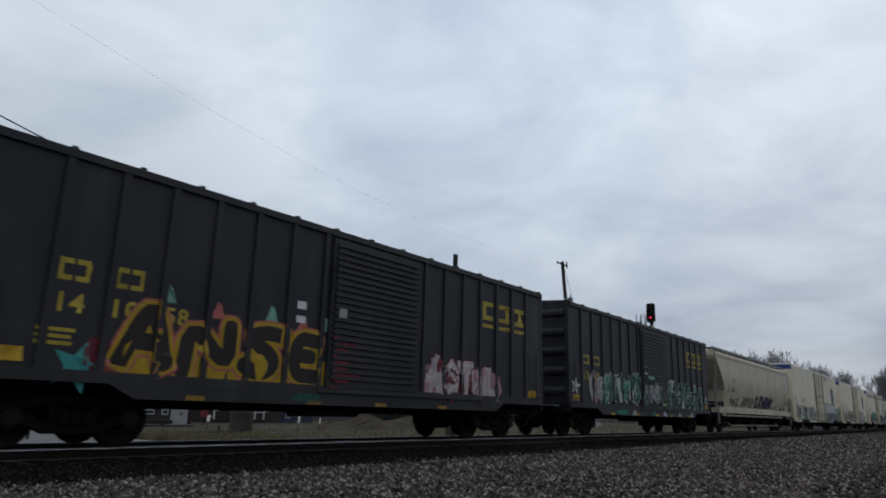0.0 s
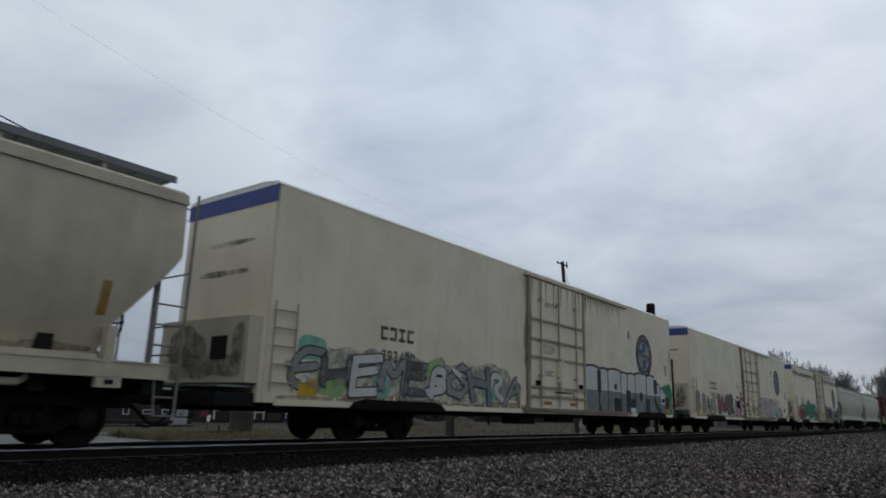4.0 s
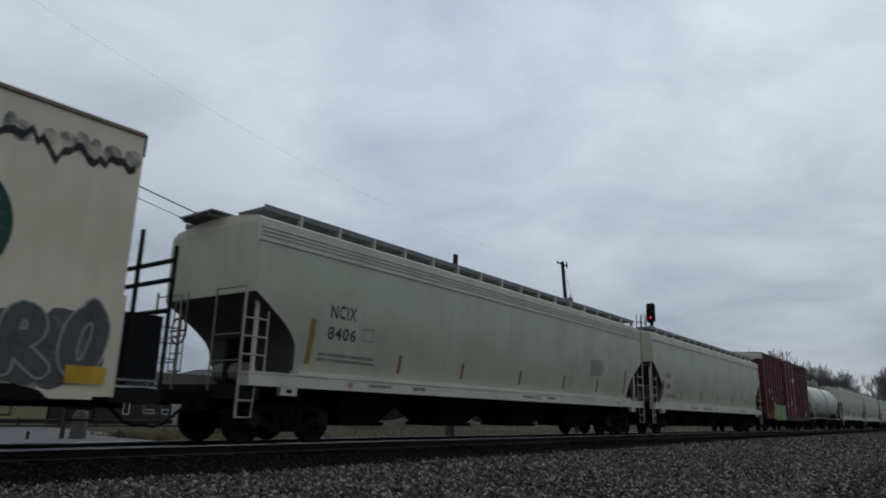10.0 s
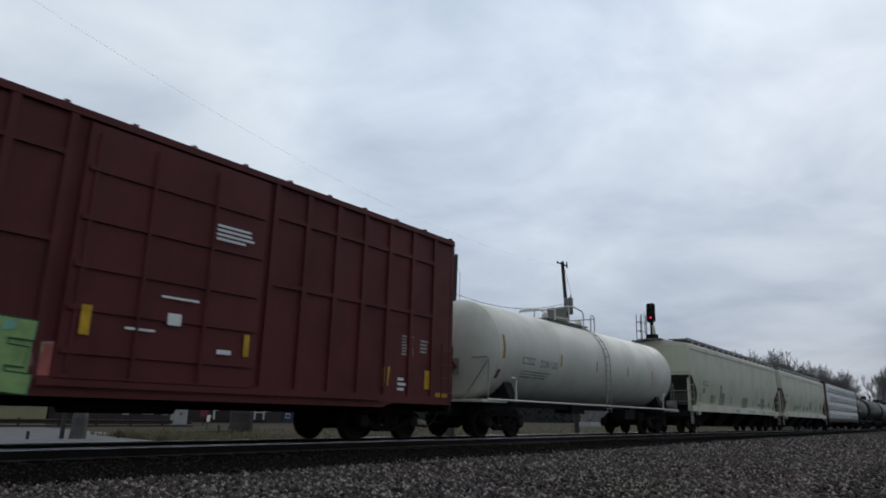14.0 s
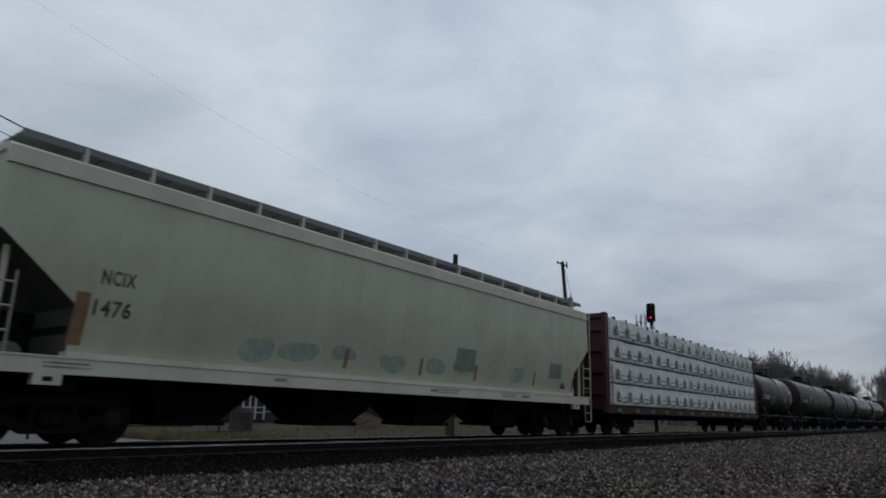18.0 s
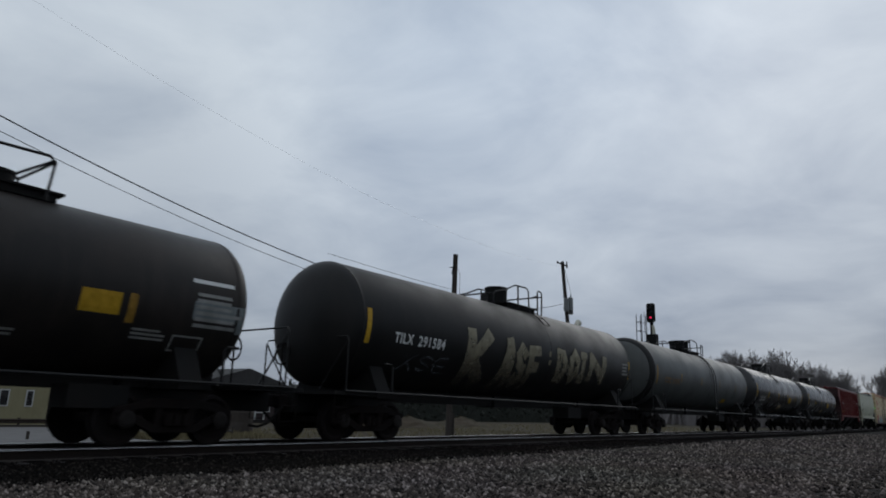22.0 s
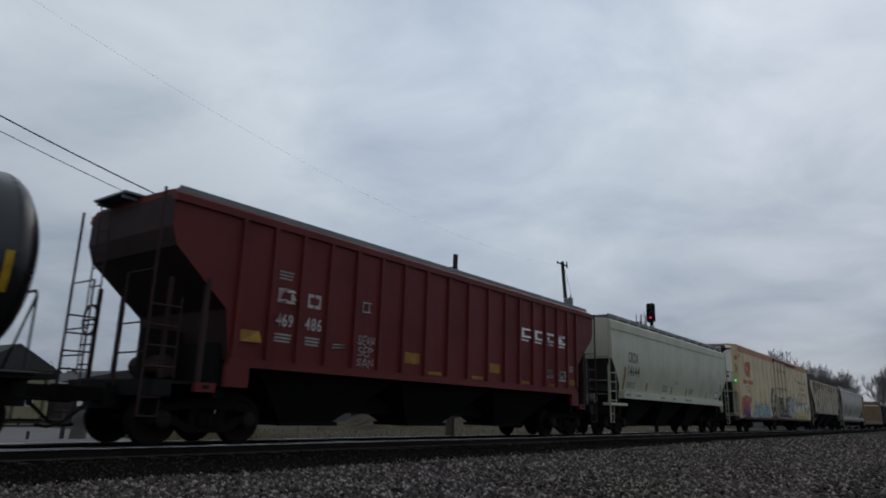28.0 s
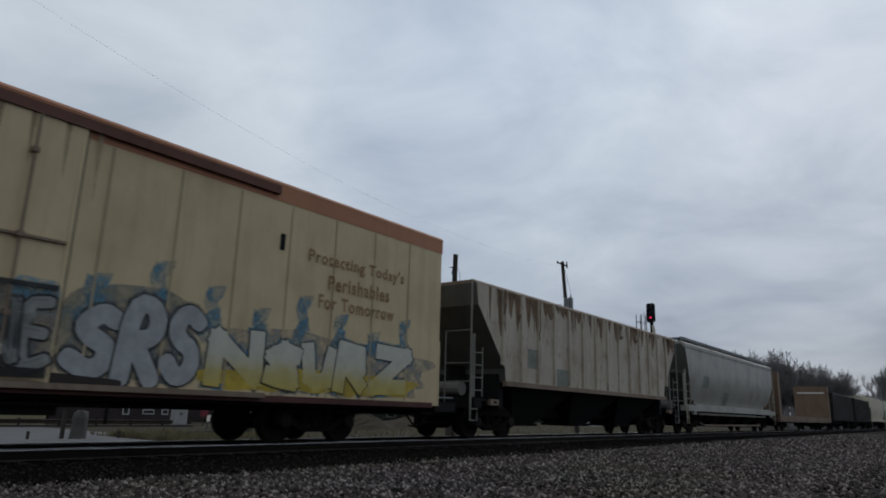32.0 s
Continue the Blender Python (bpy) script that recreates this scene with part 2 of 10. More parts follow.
M["rust_red"] = paint("rusted_red_track", (0.13, 0.058, 0.040), (0.05, 0.028, 0.02), 0.6, 0.8, rust=0.2)
M["red_sill"] = paint("grimy_red_sill", (0.085, 0.026, 0.022), (0.03, 0.017, 0.014), 0.6, 0.7)
# Darkened brick red: the shade at the red hopper's ends, put into the colour.
M["red_shade"] = paint("shaded_red_sheet", (0.030, 0.010, 0.010), (0.015, 0.008, 0.008), 0.5, 0.8)
M["end_grey"] = paint("dirty_end_steel", (0.20, 0.195, 0.17), (0.08, 0.07, 0.06), 0.5, 0.7)
M["end_frame"] = paint("pale_end_frame", (0.36, 0.33, 0.25), (0.15, 0.12, 0.09), 0.5, 0.7)
# Dark grey that holds the shade beneath a hopper's overhanging end.
M["slope_shade"] = paint("shaded_slope_sheet", (0.085, 0.082, 0.070), (0.04, 0.036, 0.03), 0.5, 0.8)
M["maroon"] = paint("dark_maroon_paint", (0.055, 0.015, 0.017), (0.025, 0.011, 0.012), 0.5, 0.6)
M["teal_smear"] = mark("faint_teal_smear", (0.345, 0.425, 0.37), 0.2, 0.6, 0.55)
M["yellow"] = mark("yellow_reflector", (0.62, 0.36, 0.02))
M["yel_letter"] = mark("yellow_lettering", (0.55, 0.40, 0.05))
M["white_mark"] = mark("white_lettering", (0.74, 0.74, 0.72), 0.15, fade=0.1)
M["worn_white"] = mark("worn_white_lettering", (0.50, 0.46, 0.45), 0.35, fade=0.15)
M["faint_silver"] = mark("faint_silver_spray", (0.37, 0.335, 0.26), 0.4, 0.6, 0.3)
M["dim_mark"] = mark("dim_white_lettering", (0.36, 0.36, 0.34), 0.5)
M["black_mark"] = mark("black_lettering", (0.028, 0.028, 0.03), 0.3)
M["grey_mark"] = mark("grey_paint_patch", (0.20, 0.22, 0.20), 0.4, 0.6, 0.45)
M["amber"] = mark("amber_stripe", (0.36, 0.20, 0.03))
M["dull_orange"] = mark("sooty_orange_lettering", (0.25, 0.145, 0.055), 0.5, fade=0.25)
M["patch"] = mark("dull_grey_patch", (0.25, 0.27, 0.235), 0.3, 0.6, 0.22)
M["brown_mark"] = mark("brown_stripe", (0.27, 0.145, 0.065))
for nm, c in (("red", (0.25, 0.024, 0.032)), ("crimson", (0.24, 0.018, 0.04)), ("pink", (0.46, 0.25, 0.26)), ("coral", (0.52, 0.15, 0.12)),
              ("lime", (0.30, 0.46, 0.17)), ("green", (0.02, 0.22, 0.115)), ("dkgreen", (0.018, 0.085, 0.06)), ("mint", (0.22, 0.46, 0.36)),
              ("teal", (0.06, 0.33, 0.30)), ("cyan", (0.29, 0.47, 0.48)), ("purple", (0.085, 0.03, 0.19)), ("violet", (0.055, 0.045, 0.12)),
              ("orange", (0.60, 0.20, 0.05)), ("gold", (0.52, 0.32, 0.02)), ("chrome", (0.42, 0.43, 0.43)), ("slate", (0.13, 0.14, 0.15)),
              ("ink", (0.016, 0.016, 0.018)), ("offwhite", (0.60, 0.60, 0.56)), ("cream", (0.50, 0.47, 0.36)), ("logo_red", (0.50, 0.09, 0.05)),
              ("logo_blue", (0.04, 0.07, 0.28)), ("smoke", (0.27, 0.27, 0.25)), ("skyblue", (0.12, 0.26, 0.34)), ("grey", (0.21, 0.235, 0.235)), ("forest", (0.010, 0.062, 0.036)), ("rose", (0.55, 0.455, 0.44)),
              ("wine", (0.15, 0.014, 0.024)), ("midgrey", (0.30, 0.30, 0.28)), ("emerald", (0.012, 0.185, 0.10)), ("soot", (0.024, 0.018, 0.016)), ("plum", (0.040, 0.028, 0.085)), ("ice", (0.40, 0.52, 0.50))):
    M["g_" + nm] = mark("spray_" + nm, c, 0.3, 0.6, 0.58 if nm in ("smoke", "skyblue", "slate") else 0.12 if nm in ("ink", "offwhite") else 0.05 if nm in ("forest", "emerald", "soot") else 0.2)
M["g_sunset"] = faded("spray_purple_to_orange", ((0.85, (0.075, 0.025, 0.16)), (1.25, (0.10, 0.03, 0.17)), (1.55, (0.38, 0.07, 0.12)), (1.85, (0.55, 0.13, 0.08)), (2.2, (0.62, 0.20, 0.05))))
M["g_frost"] = faded("spray_yellow_to_white", ((0.85, (0.50, 0.38, 0.06)), (1.35, (0.50, 0.43, 0.20)), (1.65, (0.56, 0.56, 0.50)), (2.3, (0.58, 0.59, 0.56))))
M["g_ghost"] = faded("spray_worn_cream", ((1.35, (0.030, 0.026, 0.020)), (1.9, (0.13, 0.11, 0.075)), (2.5, (0.30, 0.265, 0.18)), (3.0, (0.37, 0.33, 0.23))), 0.3)


# ---- mesh helpers ----
def finish(name, bm, material, smooth=False):
    me = bpy.data.meshes.new(name)
    bmesh.ops.recalc_face_normals(bm, faces=bm.faces[:])
    bm.to_mesh(me)
    bm.free()
    me.materials.append(material)
    if smooth:
        me.polygons.foreach_set("use_smooth", [True] * len(me.polygons))
    return me


def part(name, bm, material, parent, label="", smooth=False):
    """Links a bmesh (or a finished mesh) as one mesh object under a thing or a part."""
    me = finish(name, bm, material, smooth) if isinstance(bm, bmesh.types.BMesh) else bm
    ob = new(name, me)
    ob.parent = parent
    if label:
        ob["label"] = label
    return ob


def box(bm, x0, x1, y0, y1, z0, z1):
    v = [bm.verts.new((x, y, z)) for x in (x0, x1) for y in (y0, y1) for z in (z0, z1)]
    for f in ((0, 1, 3, 2), (4, 6, 7, 5), (0, 4, 5, 1), (2, 3, 7, 6), (0, 2, 6, 4), (1, 5, 7, 3)):
        bm.faces.new([v[i] for i in f])


def boxes(*rows):
    bm = bmesh.new()
    for r in rows:
        box(bm, *r)
    return bm


def tube(bm, pts, r, n=6):
    """A round bar along a polyline."""
    pts = [Vector(p) for p in pts]
    rings = []
    for i, p in enumerate(pts):
        d = (pts[min(i + 1, len(pts) - 1)] - pts[max(i - 1, 0)]).normalized()
        a = d.cross(Vector((0, 0, 1)) if abs(d.z) < 0.9 else Vector((1, 0, 0))).normalized()
        b = d.cross(a)
        rings.append([bm.verts.new(p + r * (math.cos(k * math.tau / n) * a + math.sin(k * math.tau / n) * b)) for k in range(n)])
    for u, w in zip(rings, rings[1:]):
        for k in range(n):
            bm.faces.new((u[k], u[(k + 1) % n], w[(k + 1) % n], w[k]))
    bm.faces.new(rings[0][::-1])
    bm.faces.new(rings[-1])


def tubes(rows, r, n=6):
    bm = bmesh.new()
    for pts in rows:
        tube(bm, pts, r, n)
    return bm


def lathe(bm, axis_y, n=24, cx=0.0, cz=0.0):
    """A solid turned about an axis along y from (y, radius) pairs."""
    rings = []
    for y, r in axis_y:
        rings.append([bm.verts.new((cx + r * math.sin(k * math.tau / n), y, cz + r * math.cos(k * math.tau / n))) for k in range(n)])
    for u, w in zip(rings, rings[1:]):
        for k in range(n):
            bm.faces.new((u[k], u[(k + 1) % n], w[(k + 1) % n], w[k]))
    bm.faces.new(rings[0])
    bm.faces.new(rings[-1][::-1])


def disc_x(bm, pairs, y=0.0, z=0.0, n=20):
    """A solid turned about an axis along x from (x, radius) pairs."""
    rings = [[bm.verts.new((x, y + r * math.sin(k * math.tau / n), z + r * math.cos(k * math.tau / n))) for k in range(n)] for x, r in pairs]
    for u, w in zip(rings, rings[1:]):
        for k in range(n):
            bm.faces.new((u[k], u[(k + 1) % n], w[(k + 1) % n], w[k]))
    bm.faces.new(rings[0])
    bm.faces.new(rings[-1][::-1])


def slab(bm, outline, x0, x1):
    """An upright plate: a (y, z) outline given depth from x0 to x1."""
    a = [bm.verts.new((x0, y, z)) for y, z in outline]
    b = [bm.verts.new((x1, y, z)) for y, z in outline]
    bm.faces.new(a)
    bm.faces.new(b[::-1])
    for i in range(len(a)):
        j = (i + 1) % len(a)
        bm.faces.new((a[i], a[j], b[j], b[i]))


def loft(levels):
    """A closed hull, the same on both sides, from (z, half width, front y, rear y) rows."""
    bm = bmesh.new()
    rows = [[bm.verts.new(p) for p in ((x, a, z), (x, b, z), (-x, b, z), (-x, a, z))] for z, x, a, b in levels]
    for u, w in zip(rows, rows[1:]):
        for k in range(4):
            bm.faces.new((u[k], u[(k + 1) % 4], w[(k + 1) % 4], w[k]))
    bm.faces.new(rows[0][::-1])
    bm.faces.new(rows[-1])
    return bm


def ladder(x, y0, y1, z0, z1, rungs, r=0.016, end=False):
    """Two stiles and rungs, on a side (y varies) or on an end (x varies, y given by x)."""
    put = (lambda a, z: (a, x, z)) if end else (lambda a, z: (x, a, z))
    rows = [(put(y0, z0), put(y0, z1)), (put(y1, z0), put(y1, z1))]
    rows += [(put(y0, z0 + (k + 0.5) * (z1 - z0) / rungs), put(y1, z0 + (k + 0.5) * (z1 - z0) / rungs)) for k in range(rungs)]
    return tubes(rows, r, 5)


# ---- lettering and paint on sides ----
class Side:
    """The near side of a car: its half width by height, and the posts that stand proud of it."""

    def __init__(self, levels, posts=(), proud=0.0, curve=()):
        self.z = [r[0] for r in levels]
        self.x = [r[1] for r in levels]
        self.posts, self.proud, self.curve = posts, proud, curve

    def depth(self, z):
        return float(np.interp(z, self.z, self.x))

    def on_post(self, a):
        return any(p0 < a < p1 for p0, p1 in self.posts)


def decal(name, bm, material, parent, side, lift=0.005, label=""):
    """Lays flat (y, z) shapes on a car's side, over its posts and round its bow."""
    def cut(co, no):
        g = bm.verts[:] + bm.edges[:] + bm.faces[:]
        return bmesh.ops.bisect_plane(bm, geom=g, plane_co=co, plane_no=no)["geom_cut"]

    ys = [v.co.x for v in bm.verts]
    zs = [v.co.y for v in bm.verts]
    for z in side.curve:
        if min(zs) < z < max(zs):
            cut((0, z, 0), (0, 1, 0))
    seams = []
    for p0, p1 in side.posts:
        for a in (p0, p1):
            if min(ys) < a < max(ys):
                seams += [e for e in cut((a, 0, 0), (1, 0, 0)) if isinstance(e, bmesh.types.BMEdge)]
    if seams:
        bmesh.ops.split_edges(bm, edges=[e for e in seams if e.is_valid])
    for v in bm.verts:
        a = v.co.x
        if side.posts and v.link_faces:
            a = v.link_faces[0].calc_center_median().x
        out = side.proud if side.on_post(a) else 0.0
        v.co = Vector((side.depth(v.co.y) + lift + out + v.co.z, v.co.x, v.co.y))
    me = bpy.data.meshes.new(name)
    bm.to_mesh(me)
    bm.free()
    me.materials.append(material)
    return part(name, me, material, parent, label)


def rects(*rows):
    """Flat rectangles (y0, y1, z0, z1)."""
    bm = bmesh.new()
    for a0, a1, b0, b1 in rows:
        bm.faces.new([bm.verts.new((a, b, 0)) for a, b in ((a0, b0), (a1, b0), (a1, b1), (a0, b1))])
    return bm


def flat(bm, pts, z=0.0):
    bm.faces.new([bm.verts.new((a, b, z)) for a, b in pts])


def oval(bm, ca, cb, ra, rb, n=28, z=0.0):
    flat(bm, [(ca + ra * math.cos(k * math.tau / n), cb + rb * math.sin(k * math.tau / n)) for k in range(n)], z)


def ring(bm, ca, cb, ra, rb, k, n=36):
    """A flat ring, k the inner radius as a share of the outer."""
    o = [bm.verts.new((ca + ra * math.cos(i * math.tau / n), cb + rb * math.sin(i * math.tau / n), 0)) for i in range(n)]
    q = [bm.verts.new((ca + k * ra * math.cos(i * math.tau / n), cb + k * rb * math.sin(i * math.tau / n), 0)) for i in range(n)]
    for i in range(n):
        j = (i + 1) % n
        bm.faces.new((o[i], o[j], q[j], q[i]))


def letters(text, a0, a1, b0, b1):
    """Words or numbers in the built-in font, fitted into a flat box."""
    cu = bpy.data.curves.new("letters", "FONT")
    cu.body, cu.resolution_u, cu.offset, cu.space_character = text, 3, 0.026, 1.15
    ob = bpy.data.objects.new("letters", cu)
    me = bpy.data.meshes.new_from_object(ob)
    bpy.data.objects.remove(ob)
    bm = bmesh.new()
    bm.from_mesh(me)
    bpy.data.meshes.remove(me)
    xs, ys = [v.co.x for v in bm.verts], [v.co.y for v in bm.verts]
    for v in bm.verts:
        v.co = Vector((a0 + (v.co.x - min(xs)) / (max(xs) - min(xs)) * (a1 - a0), b0 + (v.co.y - min(ys)) / (max(ys) - min(ys)) * (b1 - b0), 0))
    return bm


def blocks(n, a0, a1, b0, b1, gap=0.2, first=0):
    """Letter-sized plain barred blocks, n of them in a row."""
    w, rows = (a1 - a0) / n, []
    for k in range(n):
        x0, x1 = a0 + k * w, a0 + (k + 1 - gap) * w
        t = (b1 - b0) * 0.24
        q = (x0, x0 + (x1 - x0) * 0.32) if (k + first) % 3 == 0 else (x1 - (x1 - x0) * 0.32, x1) if (k + first) % 3 == 1 else ((x0 + x1) / 2 - (x1 - x0) * 0.16, (x0 + x1) / 2 + (x1 - x0) * 0.16)
        rows += [(x0, x1, b0, b0 + t), (x0, x1, b1 - t, b1), (*q, b0 + t, b1 - t)]
    return rects(*rows)


def lines(rows, a0, a1, b0, b1, seed=1):
    """Small print as thin bars."""
    rnd = random.Random(seed)
    h = (b1 - b0) / rows
    return rects(*[(a0, a1 - rnd.uniform(0, 0.3) * (a1 - a0), b1 - (k + 0.75) * h, b1 - (k + 0.2) * h) for k in range(rows)])


STROKES = {
    "A": ["0,0 .45,1 .6,1 1,0", ".2,.38 .8,.38"], "B": ["0,0 0,1 .7,.95 .75,.6 .1,.52 .85,.4 .8,.05 0,0"], "C": ["1,.8 .5,1 .05,.6 .1,.2 .5,0 1,.2"],
    "D": ["0,0 0,1 .6,.95 1,.5 .6,.05 0,0"], "E": ["1,1 0,1 0,0 1,0", "0,.5 .8,.5"], "F": ["0,0 0,1 1,1", "0,.52 .75,.52"],
    "G": ["1,.85 .5,1 0,.6 .1,.15 .6,0 1,.15 1,.45 .6,.45"], "H": ["0,0 0,1", "1,0 1,1", "0,.5 1,.5"], "I": [".5,0 .5,1", ".1,1 .9,1", ".1,0 .9,0"],
    "J": ["1,1 .9,.15 .5,0 .05,.2", ".4,1 1,1"], "K": ["0,0 0,1", "1,1 .1,.48 1,0"], "L": ["0,1 0,0 1,0"], "M": ["0,0 .1,1 .5,.35 .9,1 1,0"],
    "N": ["0,0 0,1 1,0 1,1"], "O": [".5,1 .05,.75 .05,.25 .5,0 .95,.25 .95,.75 .5,1"], "P": ["0,0 0,1 .8,.95 .9,.6 .1,.45"],
    "R": ["0,0 0,1 .8,.95 .85,.6 .1,.48 1,0"], "S": ["1,.85 .5,1 .05,.78 .3,.55 .85,.4 .9,.12 .45,0 0,.15"], "T": [".5,0 .5,1", "0,1 1,1"],
    "U": ["0,1 .05,.2 .5,0 .95,.2 1,1"], "V": ["0,1 .5,0 1,1"], "W": ["0,1 .2,0 .5,.65 .8,0 1,1"], "Y": ["0,1 .5,.5 1,1", ".5,.5 .5,0"],
    "X": ["0,0 1,1", "0,1 1,0"], "Z": ["0,1 1,1 0,0 1,0"], "2": ["0,.8 .4,1 .95,.8 .8,.5 0,0 1,0"], "5": ["1,1 .1,1 .05,.55 .7,.6 .95,.3 .5,0 0,.12"]}


def spear(bm, pts, width, z=0.0):
    """Angular bars along a polyline, each running past its corner into a slanted point."""
    for i, (a, b) in enumerate(zip(pts, pts[1:])):
        d = (b - a).normalized()
        n = Vector((-d.y, d.x, 0))
        r, e = width * 0.5, Vector((0, 0, z + i * 0.0004))
        row = [a - d * r * 0.9 - n * r + e, b + d * r * 0.2 - n * r * 0.8 + e, b + d * r * 1.5 + e, b - d * r * 0.1 + n * r + e, a - d * r * 0.2 + n * r * 0.9 + e]
        bm.faces.new([bm.verts.new(p) for p in row])


def block_strokes(bm, pts, width, z=0.0):
    """Square-ended bars along a polyline, a little past each corner."""
    for i, (a, b) in enumerate(zip(pts, pts[1:])):
        d = (b - a).normalized()
        n = Vector((-d.y, d.x, 0)) * width * 0.5
        r, e = width * 0.42, Vector((0, 0, z + i * 0.0004))
        bm.faces.new([bm.verts.new(p) for p in (a - d * r - n + e, b + d * r - n + e, b + d * r + n + e, a - d * r + n + e)])


def ribbon(bm, pts, width, z=0.0, sharp=False):
    """A smooth round-ended band along a polyline, one piece, rising a hair along its way."""
    for _ in range(0 if sharp else 2):
        q = [pts[0]]
        for a, b in zip(pts, pts[1:]):
            q += [a.lerp(b, 0.25), a.lerp(b, 0.75)]
        pts = q + [pts[-1]]
    if sharp:
        (block_strokes if sharp == "block" else spear)(bm, pts, width, z)
        return
    d0, d1 = (pts[1] - pts[0]).normalized(), (pts[-1] - pts[-2]).normalized()
    r = width * 0.5
    pts = [pts[0] - d0 * r * 0.95, pts[0] - d0 * r * 0.6] + pts + [pts[-1] + d1 * r * 0.6, pts[-1] + d1 * r * 0.95]
    n = len(pts)
    last = None
    for i, p in enumerate(pts):
        d = (pts[min(i + 1, n - 1)] - pts[max(i - 1, 0)]).normalized()
        k = r * (0.45 if i in (0, n - 1) else 0.85 if i in (1, n - 2) else 1.0)
        s = Vector((-d.y, d.x, 0)) * k
        row = [bm.verts.new(p + s + Vector((0, 0, z + i * 0.00004))), bm.verts.new(p - s + Vector((0, 0, z + i * 0.00004)))]
        if last:
            bm.faces.new((last[1], row[1], row[0], last[0]))
        last = row


def sprayed(word, a0, a1, b0, b1, width, seed, tilt=0.0, jig=0.05, only=None, sharp=False):
    """Fat spray-can letters built of smooth bands."""
    rnd = random.Random(seed)
    bm, n = bmesh.new(), len(word)
    w, h = (a1 - a0) / n, b1 - b0
    for i, ch in enumerate(word):
        lo, hi = b0 + rnd.uniform(0, 0.07) * h, b1 - rnd.uniform(0, 0.10) * h
        lean = tilt + rnd.uniform(-0.06, 0.06)
        for c, poly in enumerate(STROKES.get(ch, ())):
            pts = []
            for q in poly.split():
                x, y = (float(s) for s in q.split(","))
                x, y = x + rnd.uniform(-jig, jig), y + rnd.uniform(-jig, jig)
                pts.append(Vector((a0 + (i + 0.12 + 0.74 * x) * w + lean * (y - 0.5) * h, lo + y * (hi - lo), 0)))
            if only is None or only == i:
                ribbon(bm, pts, width, c * 0.0012, sharp)
    return bm


def graffiti(car, side, word, box4, fill, edge, seed, width=0.16, rim=0.05, tilt=0.0, jig=0.05, label="", sharp=False, base=0.0, halo=None, shine=None):
    """A sprayed word, letter by letter: outline under fill, with a halo behind and a shine line on top where asked."""
    a0, a1, b0, b1 = box4
    m = width * 0.5 + rim
    inner = (a0 + m, a1 - m, b0 + m, b1 - m)

    def shape(i, w, da=0.0, db=0.0):
        return sprayed(word, inner[0] + da, inner[1] + da, inner[2] + db, inner[3] + db, w, seed, tilt, jig, i, sharp)

    for i in range(len(word)):
        up = base + (i % 2) * 0.0105
        letter = decal("graffiti_letter", shape(i, width), M[fill], car, side, 0.0135 + up, label or "sprayed graffiti letter")
        decal("outline", shape(i, width + 2 * rim), M[edge], letter, side, 0.008 + up)
        if halo:
            decal("halo", shape(i, width + 2 * rim + 0.08), M[halo], letter, side, 0.005 + up * 0.1)
        if shine:
            decal("shine", shape(i, width * 0.16, -width * 0.16, width * 0.18), M[shine], letter, side, 0.0185 + up)


def piece(car, side, rows, fill, edge, seed, width, rim, **more):
    """Fat letters that overlap their neighbours: (letter, y0, y1, z0, z1[, fill]) rows."""
    for k, (ch, a, b, lo, hi, *own) in enumerate(rows):
        graffiti(car, side, ch, (a, b, lo, hi), own[0] if own else fill, edge, seed + k, width, rim, base=0.0105 * (k % 2), **more)


def wildstyle(car, side, box4, count, seed, tones, edge, width, shine=None, rim=0.035, label=""):
    """Tangled angular letters, each run into the next, in several tones."""
    rnd = random.Random(seed)
    a0, a1, b0, b1 = box4
    w = (a1 - a0) / count
    for k in range(count):
        a, b = a0 + (k - 0.22) * w, a0 + (k + 1.22) * w
        lo, hi = b0 + rnd.uniform(0, 0.14) * (b1 - b0), b1 - rnd.uniform(0, 0.22) * (b1 - b0)
        graffiti(car, side, rnd.choice("ARKSEBNMGH"), (max(a, a0 - 0.1), min(b, a1 + 0.1), lo, hi), tones[k % len(tones)], edge, seed + 7 * k, width * rnd.uniform(0.85, 1.15), rim, rnd.uniform(-0.1, 0.25), 0.14,
                 label=label, sharp=(False, True, "block")[k % 3], base=0.0105 * (k % 3), shine=shine)
    for k in range(count):
        y, z, d, e = rnd.uniform(a0, a1 - 0.3), rnd.uniform(b0 + 0.1, b1 - 0.1), rnd.uniform(-0.5, 0.6), rnd.uniform(-0.25, 0.35)
        bm = bmesh.new()
        flat(bm, [(y, z - 0.07), (y + d * 0.7, z + e * 0.6 - 0.09), (y + d, z + e), (y + d * 0.6, z + e * 0.7 + 0.08), (y, z + 0.07)] if d > 0 else
             [(y, z + 0.07), (y + d * 0.7, z + e * 0.6 + 0.09), (y + d, z + e), (y + d * 0.6, z + e * 0.7 - 0.08), (y, z - 0.07)])
        decal("graffiti_spike", bm, M[tones[k % len(tones)]], car, side, 0.052 + 0.0006 * k, "sprayed graffiti spike")


